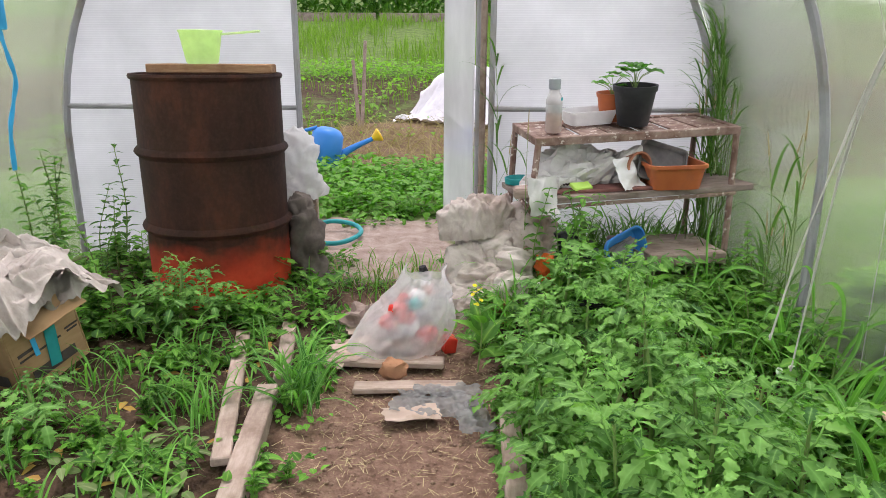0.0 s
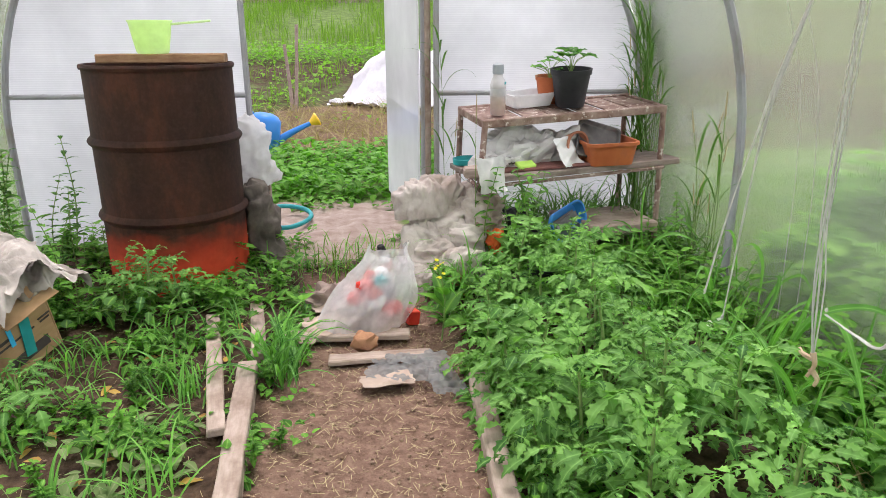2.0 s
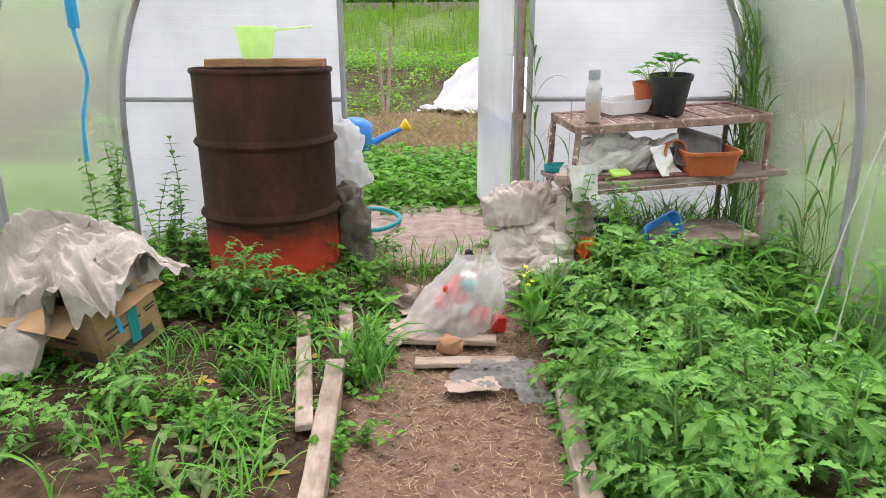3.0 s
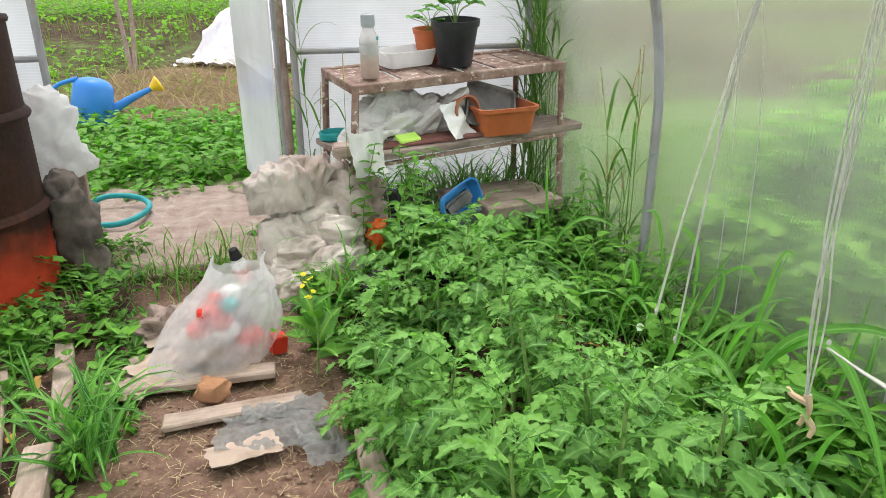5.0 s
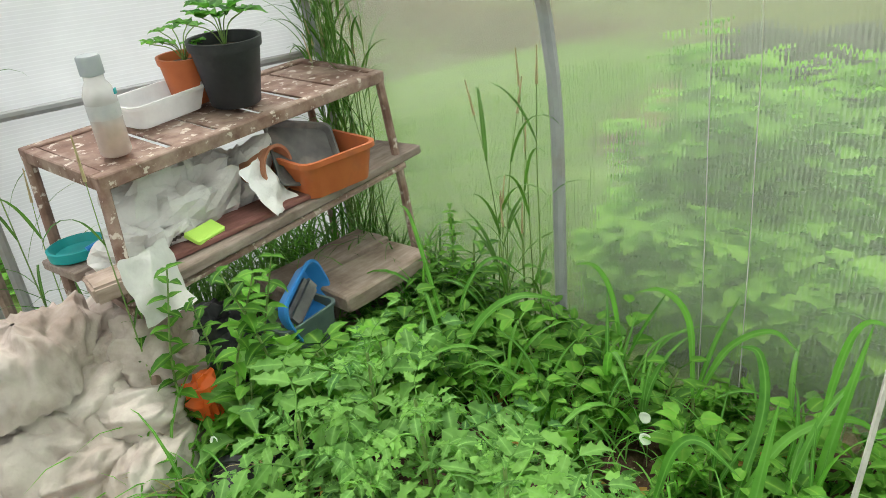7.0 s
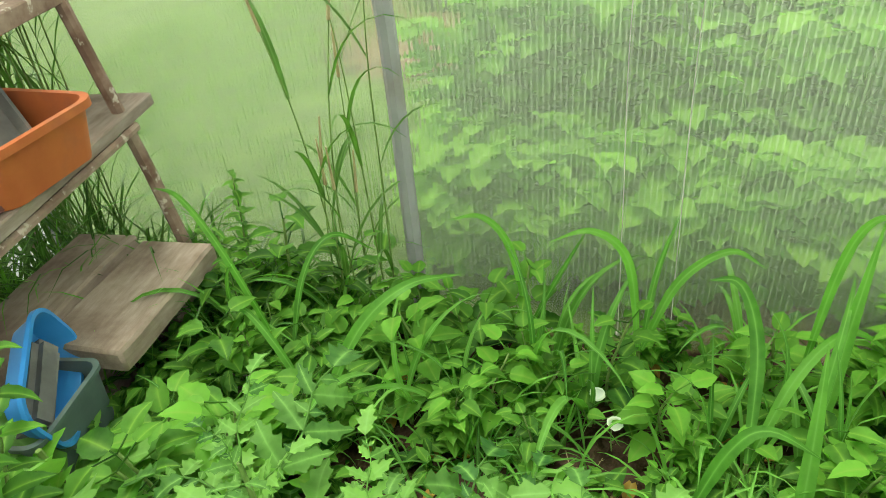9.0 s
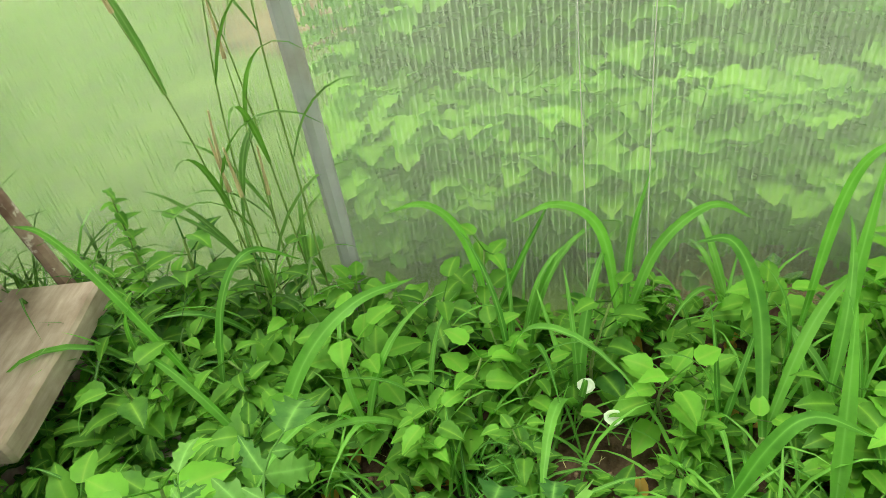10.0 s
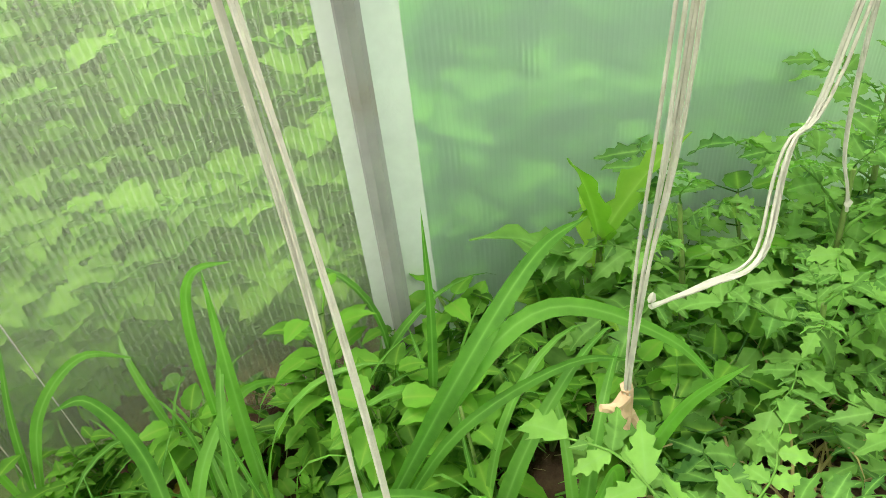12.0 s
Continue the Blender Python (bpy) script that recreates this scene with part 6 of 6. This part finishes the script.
# ---- low cover: small leaves, straw and clods on the soil ----
def scatter(n, x0, x1, y0, y1, keep=None):
    xy = np.stack([NP.uniform(x0, x1, n), NP.uniform(y0, y1, n)], -1)
    if keep is not None:
        xy = xy[np.array([keep(a, b) for a, b in xy], dtype=bool)]
    return xy


def heights(xy, lo=0.0, hi=0.0):
    return np.array([ground_z(a, b) for a, b in xy]) + NP.uniform(lo, hi + 1e-6, len(xy))


def patchy(cut, scale=3.2):
    return lambda x, y: noise.noise(Vector((x * scale, y * scale, 4.2))) + 0.5 * noise.noise(Vector((x * scale * 3, y * scale * 3, 1))) > cut


SMALL = [leaf(0.030, 0.017, 3, "ovate", 0.3, 40, 0.02, k) for k in range(2)] + [leaf(0.045, 0.024, 3, "ovate", 0.25, 50, 0.03, 5)]
cover = []
for t, tm in enumerate(SMALL):
    for n, x0, x1, y0, y1, cut, hi in ((1800, -1.75, -0.62, 2.0, 3.2, -0.05, 0.06), (1500, -1.75, -0.62, 0.9, 2.1, 0.2, 0.05), (420, 0.2, 0.62, 1.0, 2.2, -0.3, 0.015), (700, 0.14, 0.42, 0.9, 2.05, -0.25, 0.02), (800, 0.14, 0.42, 2.05, 2.75, -0.25, 0.08), (1100, 0.86, 1.27, 0.2, 3.0, -0.1, 0.06), (900, -0.68, 0.18, 2.35, 3.3, 0.1, 0.04), (350, -0.50, -0.36, 1.1, 2.4, 0.0, 0.03), (1500, 0.3, 1.2, 2.35, 2.75, -0.3, 0.12)):
        xy = scatter(n, x0, x1, y0, y1, patchy(cut))
        cover.append(many(tm, poses(xy, heights(xy, 0.0, hi), NP, (-45, 30), (0.6, 1.3))))
stuff("low_weeds", cover, LEAF_WEED, "carpet of small-leaved green weeds on the soil", "weeds")
straw_t = (np.array([(-0.001, -0.02, 0.001), (0.001, -0.02, 0.001), (0.0012, 0.02, 0.002), (-0.0008, 0.02, 0.002)]), [(0, 1, 2, 3)])
xy = np.concatenate([scatter(2000, -0.45, 0.15, 0.8, 2.4), scatter(500, -1.6, -0.5, 0.9, 2.3), scatter(160, 0.95, 1.25, 0.8, 2.4), scatter(250, -0.6, 0.2, 2.5, 3.3)])
stuff("straw_litter", [many(straw_t, poses(xy, heights(xy, 0.004, 0.008), NP, (-8, 8), (0.15, 0.9)))], STEM_DRY, "bits of straw and dry stalks on the soil", "straw")
clod_t = lump(0.012, 2, (1, 1, 0.7), 0.35, 2.0, 1)
xy = np.concatenate([scatter(620, -1.65, -0.6, 0.9, 2.2, patchy(-0.1)), scatter(1700, -0.46, 0.16, 0.8, 2.4), scatter(120, 0.9, 1.25, 1.6, 2.5)])
stuff("soil_clods", [many(clod_t, poses(xy, heights(xy, -0.002, 0.003), NP, (-40, 40), (0.08, 0.62)))], SOIL_CLOD, "crumbly brown clods of soil", "soil")
xy = np.concatenate([scatter(240, -1.6, -0.7, 0.9, 1.45, patchy(0.05)), scatter(60, -0.9, -0.6, 1.2, 1.6)])
stuff("pulled_weeds", [many(leaf(0.07, 0.026, 5, "ovate", 0.2, 35, 0.06, 9), poses(xy, heights(xy, 0.01, 0.04), NP, (-25, 15), (0.5, 1.2)))], leaf_material("wilted_leaf", (0.07, 0.12, 0.035), (0.19, 0.26, 0.10), (0.26, 0.3, 0.15), 0.7, 0.25), "wilted pulled weeds lying on the bed", "weeds")


xy = np.concatenate([scatter(50, 0.85, 1.25, 1.6, 2.5), scatter(30, 0.2, 0.5, 2.2, 2.6), scatter(30, -1.3, -0.6, 1.2, 2.2)])
stuff("fallen_leaves", [many(leaf(0.05, 0.022, 4, "ovate", 0.3, 30, 0.05, 4), poses(xy, heights(xy, 0.006, 0.012), NP, (-12, 12), (0.5, 1.2)))], leaf_material("yellow_dead_leaf", (0.30, 0.15, 0.05), (0.50, 0.33, 0.06), (0.4, 0.3, 0.1), 0.7, 0.2), "yellowed fallen leaves on the soil", "leaves")


# ---- flowers ----
def build_bindweed_flower(x, y, z):
    f = thing("bindweed_flower", at(x, y, ground_z(x, y) - 0.004), "small white bindweed flower on a thin stalk", "flower", "bindweed flowers")
    part("stalk", tube(smooth_line([(0, 0, 0), (0.006, 0.004, z * 0.5), (0, 0, z)], 4), 0.0012, 5), STEM, f)
    part("petals", moved(lathe([(0.0015, 0.0), (0.003, 0.012), (0.009, 0.017), (0.0125, 0.0165), (0.008, 0.0155), (0.0, 0.0135)], 10, wob=0.3), at(0, 0, z, 10, -55)), PETAL, f)


for x, y, z in ((1.062, 1.906, 0.085), (1.008, 1.87, 0.08), (0.36, 2.49, 0.13)):
    build_bindweed_flower(x, y, z)


def build_mustard():
    m = thing("mustard_plant", at(0.10, 2.05, -0.01), "broad-leaved mustard plant with small yellow flowers", "mustard plant")
    line = smooth_line([(0, 0, 0), (0.01, 0, 0.15), (-0.01, 0.01, 0.29)], 6)
    part("stem", tube(line, 0.003, 6, lambda s: 1.2 - 0.6 * s), STEM, m)
    for k, (s, l, a, up) in enumerate(((0.3, 0.13, 200, 35), (0.35, 0.14, 320, 40), (0.45, 0.12, 80, 45), (0.55, 0.13, 20, 55), (0.6, 0.11, 150, 50), (0.7, 0.08, 260, 55), (0.2, 0.14, 270, 20))):
        part("leaf", moved(leaf(l, l * 0.5, 8, "ovate", 0.25, 50, 0.03, k), at(*line[int(s * (len(line) - 1))], up, 0, a)), LEAF_WEED, m)
    for k in range(9):
        q = line[-1 - (k % 3)] + Vector((RND.uniform(-.018, .018), RND.uniform(-.018, .018), RND.uniform(-.005, .015)))
        part("flower", moved(lathe([(0.001, 0.0), (0.0055, 0.003), (0.0075, 0.0035)], 8), at(*q, RND.uniform(-30, 30), RND.uniform(-30, 30))), PETAL_YELLOW, m, "yellow flower")


build_mustard()


def build_thistle(x, y, seed, n, l):
    """Lettuce-like weed with long toothed leaves."""
    rnd = random.Random(seed)
    t = thing("wild_lettuce", at(x, y, ground_z(x, y) - 0.008), "weed with long toothed pale-ribbed leaves", "weed")
    line = [(0, 0, 0), (0.01, 0, 0.1), (0.0, 0.01, 0.22)]
    part("stem", tube(smooth_line(line, 4), 0.005, 6), STEM, t)
    for k in range(n):
        part("leaf", moved(leaf(l * rnd.uniform(0.8, 1.1), l * 0.34, 13, "lobed", 0.3, rnd.uniform(40, 80), 0.03, k), at(0, 0, 0.03 + 0.17 * k / n, rnd.uniform(35, 65), 0, k * 137 + seed)), LEAF_TOMATO, t)


for x, y, s, n, l in ((0.50, 2.50, 40, 6, 0.20), (0.62, 2.62, 160, 6, 0.22), (1.18, 1.02, 30, 6, 0.24), (0.43, 2.50, 200, 6, 0.22)):
    build_thistle(x, y, s, n, l)

single("flat_stone", moved(lump(0.13, 14, (1.15, 0.8, 0.26), 0.2, 1.8, 3), at(0, 0, 0.02)), CONCRETE, at(0.915, 2.55, 0.012, 0, 0, 25), "flat brownish stone lying among the weeds", "stone")


def build_upright_lettuce():
    """Bright lettuce-like weed with long toothed leaves that stand up against the wall."""
    t = thing("wild_lettuce", at(1.185, 1.01, -0.01), "bright yellow-green weed with toothed leaves standing upright", "weed")
    part("stem", tube(smooth_line([(0, 0, 0), (0.005, 0.0, 0.15), (0, 0, 0.29)], 4), 0.005, 6), STEM, t)
    for k, (z, l, rx, rz) in enumerate(((0.26, 0.19, 78, 15), (0.27, 0.20, 62, 175), (0.20, 0.17, 48, 250), (0.16, 0.18, 40, 70), (0.12, 0.16, 30, 140), (0.10, 0.17, 28, 320))):
        part("leaf", moved(leaf(l, l * 0.38, 13, "lobed", 0.25, 22 + 8 * k, 0.04, k), at(0, 0, z, rx, 0, rz)), LEAF_BUSH, t)


build_upright_lettuce()

# ---- outside the door ----
def build_can():
    c = thing("watering_can", at(-1.13, 5.95, 0.02, 0, 0, 12, 1.15), "bright blue plastic watering can with yellow rose, lying in the grass", "watering can")
    part("body", moved(lathe([(0.0, 0.0), (0.105, 0.0), (0.115, 0.01), (0.125, 0.12), (0.118, 0.24), (0.09, 0.275), (0.05, 0.29), (0.0, 0.292)], 36), at(0, 0, 0.02, 0, 12)), BLUE, c)
    part("spout", tube(smooth_line([(0.10, 0, 0.07), (0.24, 0, 0.15), (0.40, 0, 0.22)], 5), 0.028, 12, lambda s: 1.25 - 0.7 * s), BLUE, c, "blue tapering spout")
    part("rose", moved(lathe([(0.018, 0.0), (0.05, 0.055), (0.055, 0.06), (0.05, 0.07), (0.0, 0.075)], 24), at(0.385, 0, 0.215, 0, 62)), YELLOW, c, "yellow sprinkler rose")
    part("handle", tube(smooth_line([(-0.11, 0, 0.06), (-0.20, 0, 0.14), (-0.17, 0, 0.26), (-0.03, 0, 0.31)], 6), 0.013, 9), BLUE, c)


build_can()


def build_hose():
    pts = [(-1.3, 3.75, 0.02), (-0.95, 3.62, 0.018)] + [(-0.66, 3.50, 0.018), (-0.55, 3.56, 0.02), (-0.50, 3.70, 0.03), (-0.56, 3.80, 0.05), (-0.70, 3.82, 0.06), (-0.85, 3.76, 0.03), (-1.2, 3.9, 0.02)]
    single("garden_hose", tube(smooth_line(pts, 8), 0.0135, 10), TEAL, at(), "teal garden hose looped on the ground outside the door", "hose")


build_hose()
single("white_cover", drape(1.9, 1.0, lambda u, v: 0.56 * (1 - ease(0.45, 1.0, math.hypot(u, v))) + 0.02, 0.09, 3.0, 51, 60, (0.8, 1.2)), CLOTH_WHITE, at(0.36, 7.9, 0.22, 0, 0, -20), "white garden fleece covering plants outside", "fabric")


def build_stakes():
    for k, (x, y, l, rx, ry) in enumerate(((-0.98, 7.5, 0.92, 2, 4), (-1.02, 7.55, 0.72, -3, -4))):
        single("wooden_stake", tube([(0, 0, -0.05), (0.005, 0.0, l * 0.5), (0.0, 0.0, l)], 0.021, 8, lambda s: 1.05 - 0.2 * s), WOOD_OLD, at(x, y, ground_z(x, y) - 0.02, rx, ry), "grey wooden stake in the vegetable plot", "stake", "stakes in the plot")


build_stakes()
for k, (x, w) in enumerate(((-4.2, 4.0), (-0.1, 4.0), (4.0, 4.0))):
    single("edging_board", box(w, 0.05, 0.28, 0.01), WOOD_GREY, at(x, 20.5, float(rise(0, 20.5)) - 0.05), "grey board edging a raised bed in the distance", "board", "edging boards")
single("fence_post", box(0.16, 0.16, 1.2, 0.01), WOOD_GREY, at(0.75, 21.2, float(rise(0, 21.2)) - 0.06), "grey post at the far end of the garden", "post")


def far_scatter(n, x0, x1, y0, y1, keep=None):
    xy = scatter(n, x0, x1, y0, y1, keep)
    return xy, np.array([ground_z(a, b) for a, b in xy])


def field(name, label, specs, material):
    shapes = []
    for tm, n, x0, x1, y0, y1, keep, tilt, size, hi in specs:
        xy, z = far_scatter(n, x0, x1, y0, y1, keep)
        shapes.append(many(tm, poses(xy, z + NP.uniform(0, hi + 1e-6, len(xy)), NP, tilt, size)))
    return stuff(name, shapes, material, label, "weeds" if "weed" in name else "grass")


CLOVER = leaf(0.055, 0.042, 3, "ovate", 0.3, 35, 0.03, 3)
BLADE_T = arch(0.22, 0.010, 4, 84, 80, 1)
BLADE_S = arch(0.12, 0.008, 3, 84, 60, 1)
not_sand = lambda x, y: not (-0.85 < x < 0.05 and y < 4.15)
field("clover_weeds", "dense clover and broad weeds outside the door", ((CLOVER, 5200, -2.2, 0.9, 4.05, 5.9, not_sand, (-40, 30), (0.7, 1.5), 0.16), (CLOVER, 900, -1.9, -0.75, 3.36, 4.3, None, (-40, 30), (0.6, 1.2), 0.10), (CLOVER, 1500, -1.5, 0.8, 3.9, 4.4, patchy(0.0), (-40, 30), (0.5, 1.1), 0.06)), LEAF_WEED)
straw_free = lambda x, y: math.hypot((x + 0.45) / 1.1, (y - 6.75) / 1.0) > 0.85 and math.hypot((x - 0.1) / 1.0, (y - 7.0) / 1.2) > 0.8
field("plot_weeds", "scattered weeds on the vegetable plot", ((CLOVER, 2300, -4.5, 2.2, 6.0, 10.0, lambda x, y: straw_free(x, y) and patchy(-0.05, 1.5)(x, y), (-40, 30), (0.8, 1.8), 0.22), (CLOVER, 500, -1.8, 1.2, 6.0, 8.2, patchy(0.1, 2.5), (-40, 30), (0.6, 1.3), 0.12), (CLOVER, 2600, -5, 2.4, 10.4, 11.6, None, (-40, 30), (0.8, 1.7), 0.22)), LEAF_BUSH)
field("plot_grass", "bright green grass and onion leaves on the rising plot", ((BLADE_T, 2200, -4.5, 2.2, 6.0, 10.0, lambda x, y: straw_free(x, y) and patchy(-0.1, 1.5)(x, y), (-25, 25), (0.6, 1.3), 0.0), (BLADE_T, 9000, -7, 3.0, 11.5, 20.3, patchy(-0.12, 0.7), (-25, 25), (0.8, 2.2), 0.0)), LEAF_FIELD)
field("straw_mulch", "yellow straw mulch and dry stalks round the plants", ((arch(0.26, 0.006, 4, 30, 60, 1), 2200, -1.8, 0.9, 5.9, 7.6, lambda x, y: not straw_free(x, y), (-35, 20), (0.6, 1.6), 0.02),), LEAF_DRY)
field("far_hedge_weeds", "dark shrubs along the far end of the garden", ((leaf(0.22, 0.12, 3, "ovate", 0.3, 40, 0.03, 2), 5200, -9, 4.5, 20.9, 24, None, (-60, 60), (0.8, 1.6), 1.5),), LEAF_WEED)

# ---- outside the side walls ----
single("soil_heap", heap(0.42, 0.62, 0.40, 0.09, 3.0, 71, 64, 24, 0.8, 1.0), surface("dark_compost", (0.035, 0.032, 0.03), (0.10, 0.09, 0.085), 12, 0.95, 0.6, 0.02), at(4.05, 2.75, -0.02, 0, 0, 10), "dark grey compost heap on the lawn", "compost heap")
BUSH_LEAF = [leaf(0.10, 0.088, 8, "lobed", 0.22, 40, 0.04, k) for k in range(3)]


def build_bush(x, y, h, seed, wide=0.15, n=9):
    """A currant-like bush with big lobed leaves."""
    rs, rnd = np.random.RandomState(seed), random.Random(seed)
    b = thing("garden_bush", at(x, y, ground_z(x, y) - 0.02), "leafy green bush growing close outside the wall", "bush", "bushes outside the wall")
    lv = []
    for k in range(n):
        a, o = rnd.uniform(0, 6.28), rnd.uniform(0.04, wide)
        line = smooth_line([(0, 0, 0), (o * .4 * math.cos(a), o * .4 * math.sin(a), h * 0.5), (o * math.cos(a), o * math.sin(a), h * rnd.uniform(0.8, 1.05))], 6)
        part("branch", tube(line, 0.004, 5, lambda s: 1.3 - 0.8 * s), STEM, b)
        for j in range(2, len(line)):
            for q in range(2):
                lv.append(moved(BUSH_LEAF[rnd.randint(0, 2)], at(*line[j], rnd.uniform(-5, 40), rnd.uniform(-15, 15), rnd.uniform(0, 360), rnd.uniform(0.5, 1.05))))
    part("crown", joined(lv), LEAF_BUSH, b)


for k in range(22):
    build_bush(1.50 + RND.uniform(-.02, .04), 0.5 + 0.088 * k, RND.uniform(0.18, 0.30), 1000 + k, 0.08, 7)
for k in range(60):
    row = k % 3
    build_bush((1.60, 1.82, 2.08)[row] + RND.uniform(-.02, .06), 0.40 + 0.034 * k, (0.34, 0.52, 0.70)[row] * RND.uniform(0.85, 1.15), 900 + k)
field("lawn_grass", "rough green lawn beside the greenhouse", ((BLADE_S, 6000, 1.5, 4.5, -0.5, 4.5, patchy(-0.3, 1.2), (-30, 30), (0.7, 1.6), 0.0), (BLADE_S, 2500, -3.6, -2.05, 1.0, 4.5, None, (-30, 30), (0.7, 1.8), 0.0)), LEAF_FIELD)
